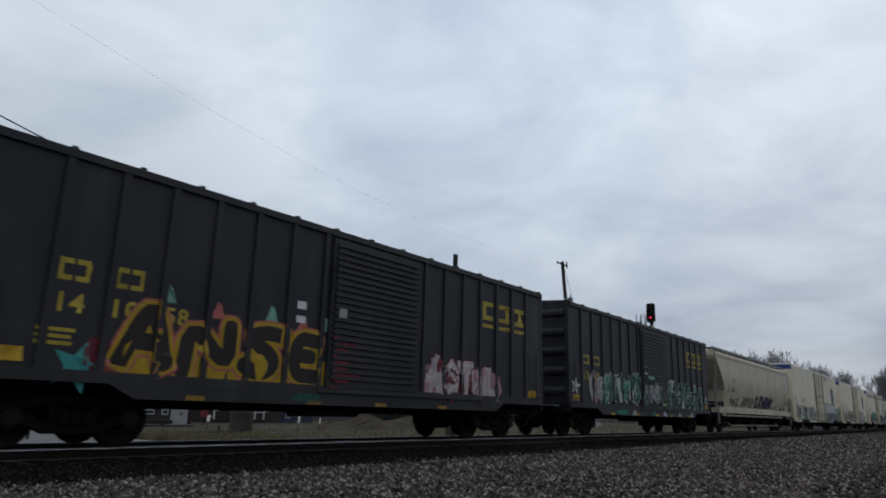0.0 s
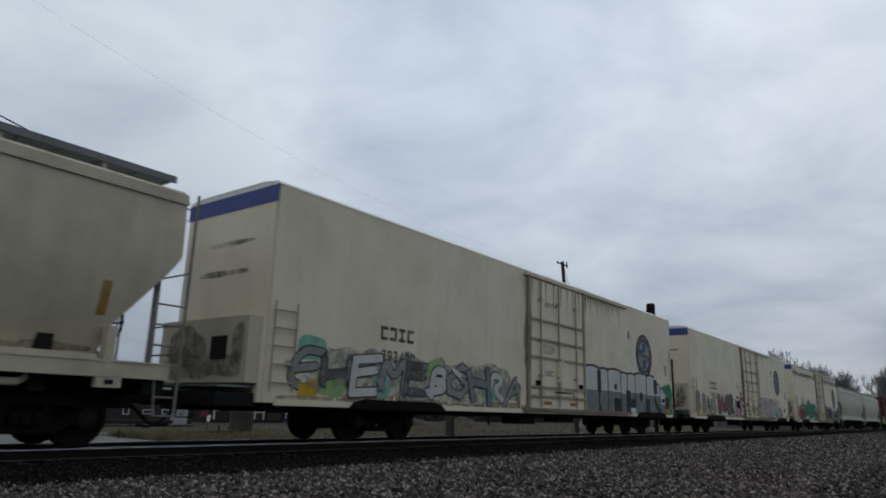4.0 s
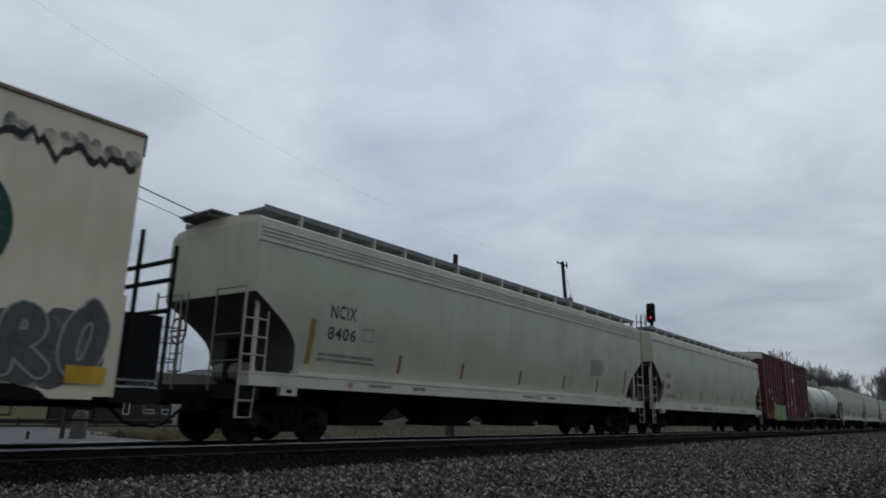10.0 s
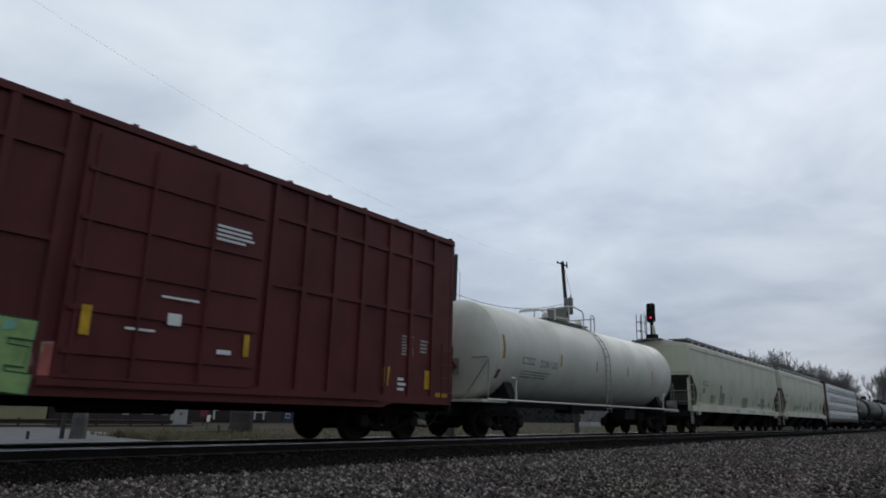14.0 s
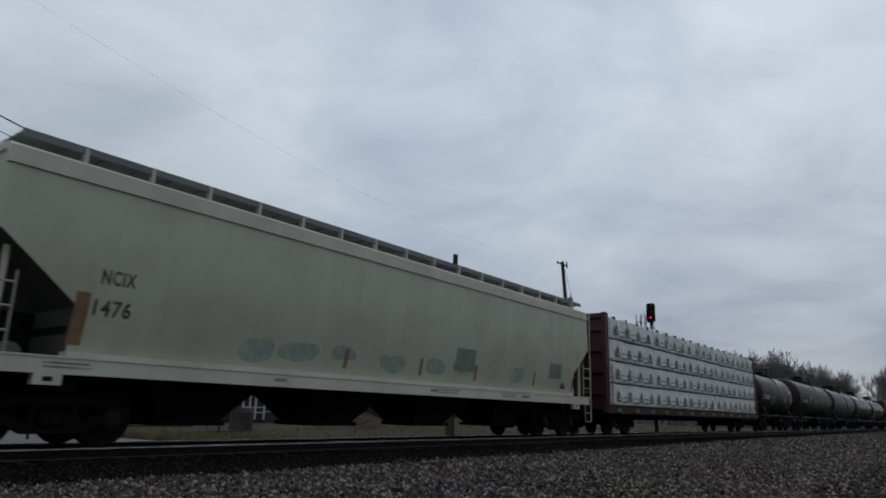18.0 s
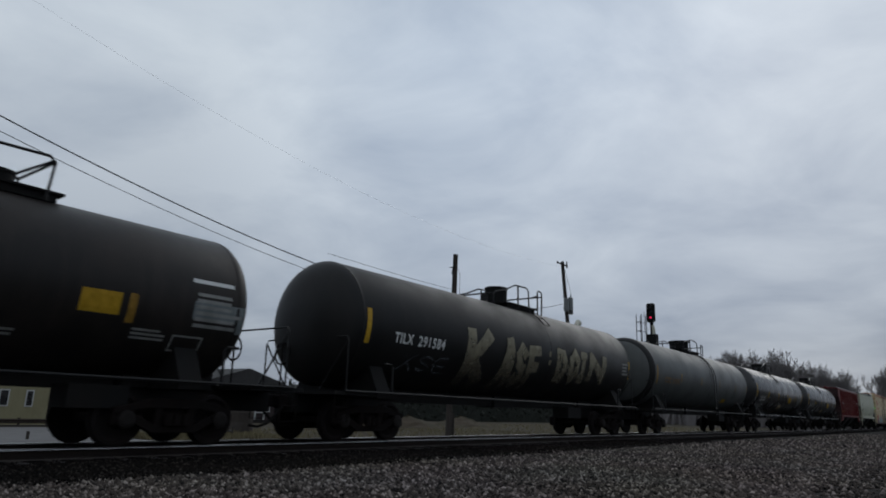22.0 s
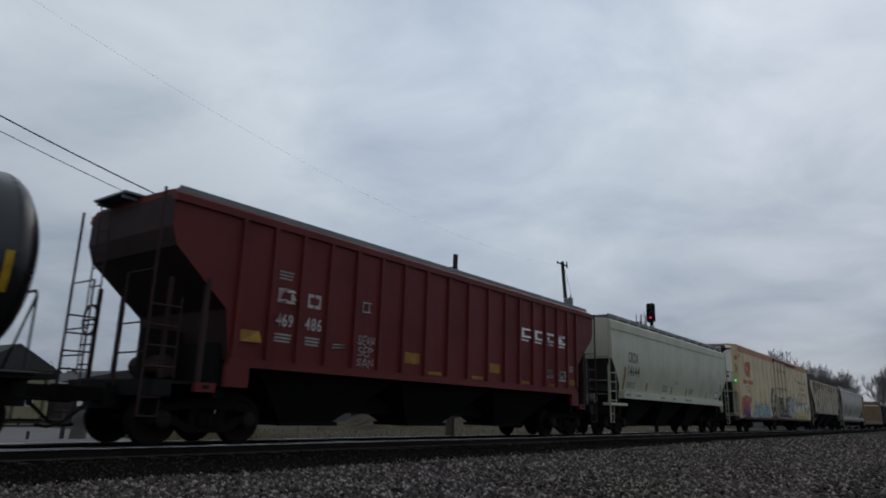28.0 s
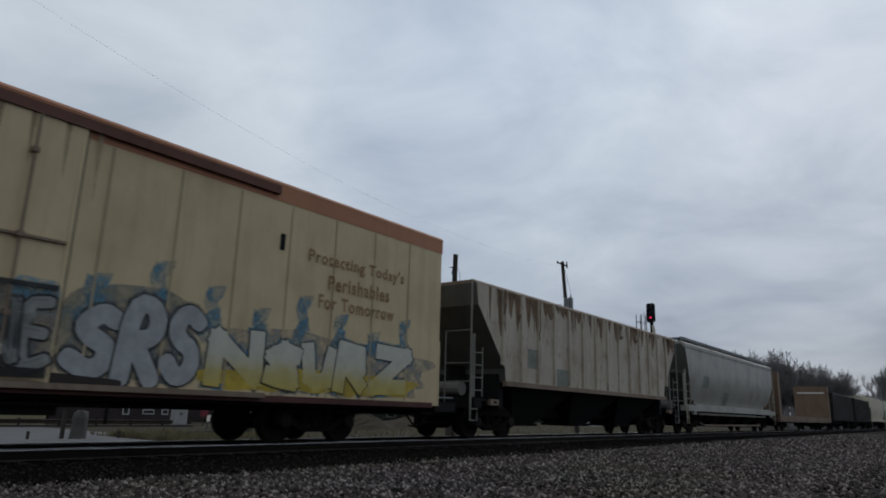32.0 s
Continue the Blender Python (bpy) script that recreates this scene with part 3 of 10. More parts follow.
def blob(a0, a1, b0, b1, seed):
    """A sprayed cloud with a lumpy outline."""
    bm = bmesh.new()
    k = max(24, int((a1 - a0) / (b1 - b0) * 26))
    ca, cb, ra, rb = (a0 + a1) / 2, (b0 + b1) / 2, (a1 - a0) / 2, (b1 - b0) / 2
    out = []
    for i in range(k):
        t = i * math.tau / k
        c, s = math.cos(t), math.sin(t)
        e = 0.62
        x, y = math.copysign(abs(c) ** e, c), math.copysign(abs(s) ** e, s)
        f = 0.84 + 0.42 * noise.noise(Vector((x * ra * 1.7 + seed, y * rb * 1.7, seed * 0.37)))
        out.append((ca + ra * x * min(1, f + 0.08), cb + rb * y * min(1.05, f)))
    flat(bm, out)
    bmesh.ops.triangulate(bm, faces=bm.faces[:])
    return bm


def star(ca, cb, r, turn=0.0):
    bm = bmesh.new()
    flat(bm, [(ca + r * (1, 0.42)[k % 2] * math.sin(turn + k * math.pi / 5), cb + r * (1, 0.42)[k % 2] * math.cos(turn + k * math.pi / 5)) for k in range(9, -1, -1)])
    bmesh.ops.triangulate(bm, faces=bm.faces[:])
    return bm


# ---- running gear ----
def running_gear_meshes():
    made = {}
    bm = boxes((-0.95, 0.95, -0.2, 0.2, 0.42, 0.66))
    disc = bmesh.ops.create_cone(bm, cap_ends=True, segments=16, radius1=0.2, radius2=0.2, depth=0.16, matrix=Matrix.Translation((0, 0, 0.73)))
    made["bolster"] = finish("truck", bm, M["steel_dark"])
    bm = bmesh.new()
    slab(bm, [(-1.12, 0.54), (-1.12, 0.64), (-0.80, 0.70), (-0.45, 0.81), (0.45, 0.81), (0.80, 0.70), (1.12, 0.64), (1.12, 0.54), (0.5, 0.66), (-0.5, 0.66)], 0.92, 1.08)
    slab(bm, [(-1.10, 0.38), (-0.72, 0.40), (-0.42, 0.23), (0.42, 0.23), (0.72, 0.40), (1.10, 0.38), (1.10, 0.50), (0.66, 0.52), (0.34, 0.34), (-0.34, 0.34), (-0.66, 0.52), (-1.10, 0.50)], 0.925, 1.075)
    for c in (-0.31, 0.31):
        slab(bm, [(c - 0.06, 0.30), (c + 0.06, 0.30), (c + 0.06, 0.74), (c - 0.06, 0.74)], 0.93, 1.07)
    for c in (-0.99, 0.99):
        slab(bm, [(c - 0.13, 0.36), (c + 0.13, 0.36), (c + 0.13, 0.62), (c - 0.13, 0.62)], 0.93, 1.06)
    bmesh.ops.bevel(bm, geom=bm.edges[:], offset=0.012, segments=1, affect="EDGES")
    made["side_frame"] = finish("side_frame", bm, M["steel_dark"])
    bm = bmesh.new()
    for y in (-0.16, 0.0, 0.16):
        bmesh.ops.create_cone(bm, cap_ends=True, segments=10, radius1=0.075, radius2=0.075, depth=0.2, matrix=Matrix.Translation((1.11, y, 0.46)))
    made["springs"] = finish("spring_nest", bm, M["steel_dark"])
    bm = bmesh.new()
    for s in (-1, 1):
        disc_x(bm, [(s * 0.68, 0.20), (s * 0.685, 0.43), (s * 0.69, 0.475), (s * 0.715, 0.475), (s * 0.72, 0.445), (s * 0.83, 0.44), (s * 0.84, 0.38),
                    (s * 0.79, 0.33), (s * 0.79, 0.17), (s * 0.84, 0.14)], n=24)
    disc_x(bm, [(-1.1, 0.08), (1.1, 0.08)], n=12)
    made["wheelset"] = finish("wheelset", bm, M["wheel"])
    bm = bmesh.new()
    disc_x(bm, [(1.0, 0.15), (1.12, 0.15), (1.15, 0.09)], z=0.457, n=12)
    made["caps"] = finish("axle_cap", bm, M["insulator_steel"])
    bm = boxes((-0.16, 0.16, -0.75, 0.0, 0.72, 0.98), (-0.14, 0.10, -0.98, -0.70, 0.70, 1.0), (0.02, 0.14, -1.05, -0.9, 0.72, 0.98))
    bmesh.ops.bevel(bm, geom=bm.edges[:], offset=0.025, segments=1, affect="EDGES")
    made["coupler"] = finish("coupler", bm, M["steel_dark"])
    bm = tubes([[(0.28, -0.35, 0.72), (0.30, -0.55, 0.55), (0.30, -0.75, 0.38), (0.26, -0.95, 0.31), (0.18, -1.12, 0.34)]], 0.03)
    made["hose"] = finish("air_hose", bm, M["underframe"])
    return made


GEAR = running_gear_meshes()
CARS = []
WHEELSETS = []


def start_car(name, label, category, centre, front, rear):
    """The empty of a car, at rail level; front and rear are its end sills in its own space. group and rows follow."""
    car = new(name)
    car.empty_display_size = 0.5
    tagged(car, label, category, "cars of the freight train")
    car.matrix_basis = pose(0, centre, 0)
    CARS.append((car, centre))
    return car


def add_gear(car, trucks, ends, reach=0.85):
    """Two trucks with their wheelsets, couplers at both ends and hoses."""
    for y in trucks:
        truck = part("truck", GEAR["bolster"], None, car)
        truck.location = (0, y, 0)
        for turn in (0, 180):
            f = part("side_frame", GEAR["side_frame"], None, truck)
            f.rotation_euler = (0, 0, radians(turn))
            s = part("spring_nest", GEAR["springs"], None, truck)
            s.rotation_euler = (0, 0, radians(turn))
            for dy in (-0.889, 0.889):
                c = part("axle_cap", GEAR["caps"], None, truck)
                c.location, c.rotation_euler = (0, dy, 0), (0, 0, radians(turn))
        for k, dy in enumerate((-0.889, 0.889)):
            w = part("wheelset", GEAR["wheelset"], None, truck)
            w.location = (0, dy, 0.457)
            WHEELSETS.append((w, k))
    for y, turn in ((ends[0], 0), (ends[1], 180)):
        c = part("coupler", GEAR["coupler"], None, car)
        c.location, c.rotation_euler = (0, y, 0), (0, 0, radians(turn))
        c.scale = (1, reach / 0.98, 1)
        h = part("air_hose", GEAR["hose"], None, car)
        h.location, h.rotation_euler = (0, y, 0), (0, 0, radians(turn))


def stirrup(car, y, x=1.5, z=1.0, low=0.42):
    part("step", tubes([[(x, y - 0.2, z), (x, y - 0.2, low), (x, y + 0.2, low), (x, y + 0.2, z)], [(x, y - 0.2, (z + low) / 2), (x, y + 0.2, (z + low) / 2)]], 0.02, 5),
         M["steel_dark"], car)


# ---- box cars ----
def boxcar(name, label, centre, h, top, crown, bottom, body, posts, door, trucks, rib=0.05, door_ribs=0, rails=(), ends_ribs=5, roof=None, end_top=None, width=1.55, belly=5.3):
    car = start_car(name, label, "boxcar", centre, -h, h)
    lv = [(bottom, width, -h, h), (top, width, -h, h)]
    part("body", loft(lv), body, car)
    spans = [(y - 0.06, y + 0.06) for y in posts]
    side = Side([(bottom, width), (top, width)], spans, rib)
    for s in (1, -1):
        x0, x1 = (width - 0.005, width + rib) if s > 0 else (-width - rib, -width + 0.005)
        for y in posts:
            bm = bmesh.new()
            box(bm, x0, x1, y - 0.06, y + 0.06, bottom + 0.05, top - 0.08)
            part("side_post", bm, body, car)
        part("top_rail", boxes((x0, x1 + (0.01 if s > 0 else 0), -h, h, top - 0.10, top + 0.02)), body, car)
        part("side_sill", boxes((x0, x1, -h, h, bottom - 0.06, bottom + 0.12)), body, car)
        if belly:
            bm = bmesh.new()
            slab(bm, [(-belly - 0.5, bottom - 0.03), (-belly, 0.78), (belly, 0.78), (belly + 0.5, bottom - 0.03)], *sorted((s * (width - 0.03), s * (width + 0.045))))
            part("belly_sill", bm, body, car, "deep side sill between the trucks")
        d0, d1 = door
        dx = (width, width + rib + 0.03) if s > 0 else (-width - rib - 0.03, -width)
        bm = boxes((*dx, d0, d1, bottom + 0.10, top - 0.16))
        dr = part("door", bm, body, car)
        for k in range(door_ribs):
            z = bottom + 0.3 + k * (top - bottom - 0.6) / max(door_ribs - 1, 1)
            e = dx[1] if s > 0 else dx[0]
            part("door_rib", boxes((min(e, e + s * 0.05), max(e, e + s * 0.05), d0 + 0.08, d1 - 0.08, z - 0.035, z + 0.035)), body, dr)
        part("door_track", boxes((dx[0], dx[1] + 0.02, d0 - 0.2, d1 + (d1 - d0), bottom - 0.02, bottom + 0.08)), body, dr)
        e = (dx[1], dx[1] + 0.03) if s > 0 else (dx[0] - 0.03, dx[0])
        part("door_bar", boxes((*e, d0 + 0.15, d0 + 0.22, bottom + 0.2, top - 0.3)), body, dr)
        for z in rails:
            for a, b in zip(posts, posts[1:]):
                if b - a < 1.6:
                    part("side_rib", boxes((x0, x1 - s * 0.012 if s > 0 else x1, a + 0.06, b - 0.06, z - 0.045, z + 0.045) if s > 0 else
                                           (x0 + 0.012, x1, a + 0.06, b - 0.06, z - 0.045, z + 0.045)), body, car)
        for y0 in (-h + 0.1, h - 0.55):
            part("ladder", ladder(s * (width + rib + 0.09), y0, y0 + 0.45, bottom + 0.05, bottom + 1.45, 4), body, car)
            stirrup(car, y0 + 0.22, s * (width - 0.02), bottom, 0.45)
    for e in (-1, 1):
        y0, y1 = (e * h, e * (h + 0.07))
        for k in range(ends_ribs):
            z = bottom + 0.45 + k * (top - bottom - 0.8) / max(ends_ribs - 1, 1)
            bm = bmesh.new()
            w = width - 0.16
            pr = [(0, -0.17), (0.085, -0.05), (0.085, 0.05), (0, 0.17)]
            a = [bm.verts.new((-w, e * (h - 0.005 + p), z + q)) for p, q in pr]
            b = [bm.verts.new((w, e * (h - 0.005 + p), z + q)) for p, q in pr]
            bm.faces.new(a)
            bm.faces.new(b[::-1])
            for i in range(4):
                j = (i + 1) % 4
                bm.faces.new((a[i], a[j], b[j], b[i]))
            part("end_rib", bm, body, car)
        for s in (-1, 1):
            part("corner_post", boxes((min(s * (width - 0.12), s * (width + 0.01)), max(s * (width - 0.12), s * (width + 0.01)), min(e * (h - 0.05), e * (h + 0.06)), max(e * (h - 0.05), e * (h + 0.06)), bottom - 0.05, top)), body, car)
        part("end_sill", boxes((-width, width, min(y0, y1) - 0.02, max(y0, y1) + 0.02, bottom - 0.22, bottom + 0.05)), M["underframe"], car)
        part("crossover_step", boxes((-1.2, 1.2, min(e * (h + 0.06), e * (h + 0.4)), max(e * (h + 0.06), e * (h + 0.4)), 1.02, 1.06)), M["grate"], car)
    bm = loft([(top, width + 0.02, -h - 0.03, h + 0.03), (top + 0.05, width + 0.01, -h - 0.03, h + 0.03), (crown - 0.02, 0.35, -h - 0.03, h + 0.03), (crown, 0.0, -h - 0.03, h + 0.03)])
    roof_ob = part("roof", bm, roof or body, car)
    n = int(h * 2 / 1.1)
    for k in range(n + 1):
        y = -h + 0.08 + k * (2 * h - 0.16) / n
        part("roof_seam", loft([(top + 0.03, width + 0.03, y - 0.04, y + 0.04), (top + 0.09, width + 0.015, y - 0.04, y + 0.04), (crown + 0.035, 0.0, y - 0.04, y + 0.04)]), roof or body, roof_ob)
    if end_top:
        for e in (-1, 1):
            bm = bmesh.new()
            a, b = e * (h + 0.065), e * (h + 0.09)
            prof = [(-width, top - 0.35), (width, top - 0.35), (width, top + 0.02), (0, crown), (-width, top + 0.02)]
            va = [bm.verts.new((x, a, z)) for x, z in prof]
            vb = [bm.verts.new((x, b, z)) for x, z in prof]
            bm.faces.new(va)
            bm.faces.new(vb[::-1])
            for i in range(5):
                j = (i + 1) % 5
                bm.faces.new((va[i], va[j], vb[j], vb[i]))
            part("end_panel", bm, end_top, car)
    part("centre_sill", boxes((-0.25, 0.25, -h - 0.2, h + 0.2, 0.62, bottom - 0.02), (-1.3, 1.3, -h + 0.3, h - 0.3, bottom - 0.12, bottom - 0.02)), M["underframe"], car)
    part("brake_gear", tubes([[(0.5, -1.2, 0.66), (0.5, 0.8, 0.66)]], 0.13, 10), M["underframe"], car)
    add_gear(car, trucks, (-h - 0.05, h + 0.05))
    return car, side


# ---- refrigerator cars ----
def reefer(name, label, centre, h, body, roof_mat, trucks, door, rail_end, bottom=0.80, top=5.14, crown=5.27, width=1.58, band=None, seams=None, side_band=None, unit=False, trim=None):
    car = start_car(name, label, "refrigerator car", centre, -h, h)
    lv = [(bottom, width, -h, h), (top, width, -h, h)]
    bm = loft(lv)
    bmesh.ops.bevel(bm, geom=[e for e in bm.edges if abs(e.verts[0].co.z - e.verts[1].co.z) > 1], offset=0.05, segments=2, affect="EDGES")
    part("body", bm, body, car)
    side = Side(lv)
    roof = part("roof", loft([(top, width + 0.012, -h - 0.01, h + 0.01), (top + 0.07, width - 0.05, -h, h), (top + 0.13, width - 0.5, -h, h), (crown, 0.0, -h, h)]), roof_mat, car)
    if side_band:
        decal("roof_band", rects((-h + 0.02, h - 0.02, top - 0.36, top - 0.005)), side_band, car, side, 0.006)
    step = seams or 1.9
    k = -h + step
    while k < h - 0.4:
        if not (door[0] - 0.1 < k < door[1] + 0.1):
            for s in (1, -1):
                lift = 0.012 if unit else 0.0025
                part("panel_seam", boxes((min(s * width, s * (width + lift)), max(s * width, s * (width + lift)), k - 0.02, k + 0.02, bottom + 0.05, top - (0.38 if side_band else 0.02))), M["seam_cream"] if unit else body, car)
        k += step
    for s in (1, -1):
        def out(p, q):
            return (min(s * (width + p), s * (width + q)), max(s * (width + p), s * (width + q)))
        part("side_sill", boxes((*out(-0.01, 0.03), -h + 0.3, h - 0.3, bottom - 0.05, bottom + 0.07)), trim or body, car)
        d0, d1 = door
        wid = 0.03 if unit else 0.05
        dr = part("door", boxes((*out(0, 0.05), d0, d1, bottom + 0.12, top - 0.20)), body, car, "plug door with locking bars")
        for y in (d0 + 0.04, d1 - 0.04):
            part("door_post", boxes((*out(0.0, 0.06 if unit else 0.10), y - wid, y + wid, bottom + 0.05, top - 0.12)), body if unit else M["door_trim"], dr)
        for z in ((3.02,) if unit else (1.28, 1.56, 2.48, 3.04, 3.66)):
            part("door_rib", boxes((*out(0.05, 0.10), d0 + 0.08, d1 - 0.08, z - wid * 0.7, z + wid * 0.7)), M["rusty_post"] if unit else M["door_trim"], dr)
        for f in (0.17, 0.48, 0.80):
            y = d0 + (d1 - d0) * f
            bm = tubes([[(s * (width + 0.13), y, bottom + 0.15), (s * (width + 0.13), y, top - 0.25)]], 0.022 if unit else 0.03, 6)
            part("locking_bar", bm, M["rusty_post"] if unit else M["door_trim"], dr)
            for z in (1.9, 3.02, 4.3):
                part("bar_guide", boxes((*out(0.05, 0.165), y - 0.045, y + 0.045, z - 0.04, z + 0.04)), M["rusty_post"] if unit else M["door_trim"], dr)
        for f in (0.2, 0.48, 0.78):
            y = d0 + (d1 - d0) * f
            part("door_gear", boxes((*out(0.05, 0.15), y - 0.08, y + 0.08, 1.30, 1.46)), M["hopper_tan"], dr)
        y = d0 + (d1 - d0) * 0.5
        part("door_gear_box", boxes((*out(0.05, 0.19), y - 0.12, y + 0.3, 1.75, 2.42), (*out(0.19, 0.22), y, y + 0.06, 1.5, 2.6)), body, dr)
        part("door_handle", tubes([[(s * (width + 0.2), y - 0.5, 1.42), (s * (width + 0.22), y + 0.6, 1.42)]], 0.025), M["steel_dark"], dr)
        if s > 0:
            decal("slot", rects((rail_end + 0.14, rail_end + 0.27, 3.78, 4.12)), M["underframe"], car, Side([(0, width), (6, width)]), 0.006)
            dside = Side([(0, width), (6, width)])
            decal("small_print", lines(4, y - 0.95, y - 0.05, 4.12, 4.30, 41), M["grey_mark"], car, dside, 0.055)
            decal("small_print", lines(5, y - 1.05, y - 0.2, 2.6, 2.9, 42), M["grey_mark"], car, dside, 0.055)
            decal("small_print", lines(3, y - 0.95, y - 0.3, 1.9, 2.1, 43), M["grey_mark"], car, dside, 0.055)
            if not unit:
                for a in (d0 + 0.42, d1 - 0.50):
                    decal("door_port", rects((a, a + 0.36, 1.60, 1.76)), M["steel_dark"], dr, dside, 0.056)
                for a in (d0 + 0.95, d0 + 2.75):
                    decal("reflector", rects((a, a + 0.54, 1.02, 1.13)), M["amber"], dr, dside, 0.056)
                bm = bmesh.new()
                flat(bm, [(d0 - 0.02, 2.0), (d0 + 0.05, 1.9), (d0 + 0.10, 2.6), (d0 + 0.12, 3.7), (d0 + 0.06, 4.1), (d0 - 0.04, 3.6)])
                decal("rust_run", bm, M["rust_stain"], dr, dside, 0.106)
                bm = bmesh.new()
                flat(bm, [(d0 - 0.16, 2.2), (d0 - 0.08, 2.0), (d0 - 0.03, 2.6), (d0 - 0.02, 3.5), (d0 - 0.1, 3.9), (d0 - 0.2, 3.2)])
                decal("rust_run", bm, M["rust_stain"], car, dside, 0.006)
            for k in range(10):
                q = d0 - 0.25 + k * (d1 - d0 + 0.4) / 9 + 0.05 * math.sin(k * 5.1 + centre)
                bm = bmesh.new()
                flat(bm, [(q - 0.05, top - 0.2), (q + 0.01, top - 0.9 - 0.5 * abs(math.sin(k * 2.3 + centre))), (q + 0.04, top - 0.2)])
                decal("rust_run", bm, M["rust_stain"], car, dside, 0.052)
        part("door_track", boxes((*out(0.0, 0.09), d0 - 0.2, rail_end, top - (0.24 if unit else 0.16), top - 0.07)), M["rust_red"] if unit else M["hopper_tan"], car)
        part("lower_track", boxes((*out(0.0, 0.14), d0 - 0.3, rail_end, bottom + 0.02, bottom + 0.11)), M["rusty_post"], car)
        # Dark strips paint the shadow line along each door edge.
        for y in (d0 - 0.015, d1 + 0.015):
            part("door_joint", boxes((*out(0.0, 0.012), y - 0.022, y + 0.022, bottom + 0.1, top - 0.2)), M["shadow_gap"], car, "dark strip for the joint's shadow beside the plug door")
        if not unit:
            part("ladder", ladder(s * (width + 0.08), -h + 0.12, -h + 0.67, bottom + 0.2, bottom + 1.95, 5, 0.018), M["door_trim"], car)
        stirrup(car, -h + 0.4, s * (width - 0.05), bottom, 0.45)
        stirrup(car, h - 0.4, s * (width - 0.05), bottom, 0.45)
    for y in () if unit else trucks:
        for s in (1, -1):
            bm = bmesh.new()
            slab(bm, [(y - 1.75, bottom - 0.08), (y + 1.75, bottom - 0.08), (y + 1.6, bottom + 0.06), (y + 1.25, bottom + 0.14), (y - 1.25, bottom + 0.14), (y - 1.6, bottom + 0.06)], *sorted((s * (width + 0.004), s * (width + 0.034))))
            part("wheel_guard", bm, M["steel_dark"], car, "sooty clearance plate above the truck")
    if band:
        for e in (-1, 1):
            part("end_band", boxes((-width + 0.01, width - 0.01, min(e * h, e * (h + 0.012)), max(e * h, e * (h + 0.012)), top - 0.36, top - 0.005)), band, car, "blue painted band")
    for e in (-1, 1):
        y = e * h
        part("end_frame", boxes((-width + 0.05, -width + 0.2, min(y, y + e * 0.06), max(y, y + e * 0.06), bottom, bottom + 1.5), (width - 0.2, width - 0.05, min(y, y + e * 0.06), max(y, y + e * 0.06), bottom, bottom + 1.5),
                                (-width + 0.05, width - 0.05, min(y, y + e * 0.06), max(y, y + e * 0.06), bottom + 1.5, bottom + 1.6)), body, car)
        part("end_sill", boxes((-1.45, 1.45, min(y, y + e * 0.9), max(y, y + e * 0.9), 0.72, 0.96)), M["underframe"], car)
        part("end_platform", boxes((-1.4, 1.4, min(y + e * 0.1, y + e * 0.85), max(y + e * 0.1, y + e * 0.85), 1.06, 1.10)), M["grate"], car)
    for k, (x0, x1, z0, z1, deep) in enumerate(((-0.9, 0.9, 3.35, 3.5, 0.006), (-0.6, 1.1, 4.0, 4.12, 0.006), (-1.4, 1.4, 1.18, 1.75, 0.356), (-1.2, 0.2, 1.5, 2.3, 0.359), (0.95, 1.4, 1.3, 2.35, 0.359)) if not unit else ((0.7, 1.5, 3.4, 4.2, 0.006),)):
        bm = blob(x0, x1, z0, z1, int(centre) + k)
        for v in bm.verts:
            v.co = Vector((v.co.x, -h - deep, v.co.y))
        bmesh.ops.recalc_face_normals(bm, faces=bm.faces[:])
        part("end_grime", bm, M["end_stain"], car, "brown grime on the end wall")
    if not unit:
        for k in range(12):
            a = -h + 0.3 + k * (2 * h - 1.6) / 12
            decal("road_grime", blob(a, a + 2.2, bottom + 0.03, bottom + 0.16 + 0.05 * (k * 5 % 3), int(centre) + 20 + k), M["rust_stain"], car, side, 0.0016 + 0.0002 * (k % 3), "thin road grime along the sill")
    if unit:
        y = -h
        plan = [(-1.24, 0.0), (-1.24, -0.12), (-0.74, -0.50), (0.74, -0.50), (1.24, -0.12), (1.24, 0.0)]
        bm = bmesh.new()
        rings = [[bm.verts.new((x * k, y + d * f, z)) for x, d in plan] for z, k, f in ((2.95, 0.97, 0.9), (3.1, 1.0, 1.0), (4.98, 1.0, 1.0), (5.09, 0.97, 0.86), (5.15, 0.90, 0.6))]
        for a, b in zip(rings, rings[1:]):
            for n in range(6):
                bm.faces.new((a[n], a[(n + 1) % 6], b[(n + 1) % 6], b[n]))
        bm.faces.new(rings[0][::-1])
        bm.faces.new(rings[-1])
        cool = part("cooling_unit", bm, M["white_b"], car, "white end-mounted cooling unit")
        part("grille_panel", boxes((-0.73, 0.73, y - 0.525, y - 0.495, 4.06, 4.98)), M["tank_black"], cool, "black grille panel")
        for n in range(7):
            part("grille_bar", boxes((-0.68, 0.68, y - 0.535, y - 0.525, 4.13 + n * 0.12, 4.16 + n * 0.12)), M["underframe"], cool)
        part("top_cowl", loft([(4.96, 1.0, y - 0.50, y), (5.09, 0.97, y - 0.44, y), (5.18, 0.84, y - 0.28, y)]), M["tank_black"], cool, "black rounded cowl")
        for q in (-1, 1):
            bm = bmesh.new()
            edge = [(0.0, 4.06), (0.05, 4.30), (0.14, 4.56), (0.30, 4.76), (0.55, 4.86), (1.0, 4.90), (1.0, 4.97), (0.0, 4.97)]
            out3 = [(q * (0.744 + 0.505 * f + 0.006), y - 0.506 + 0.38 * f, z) for f, z in edge]
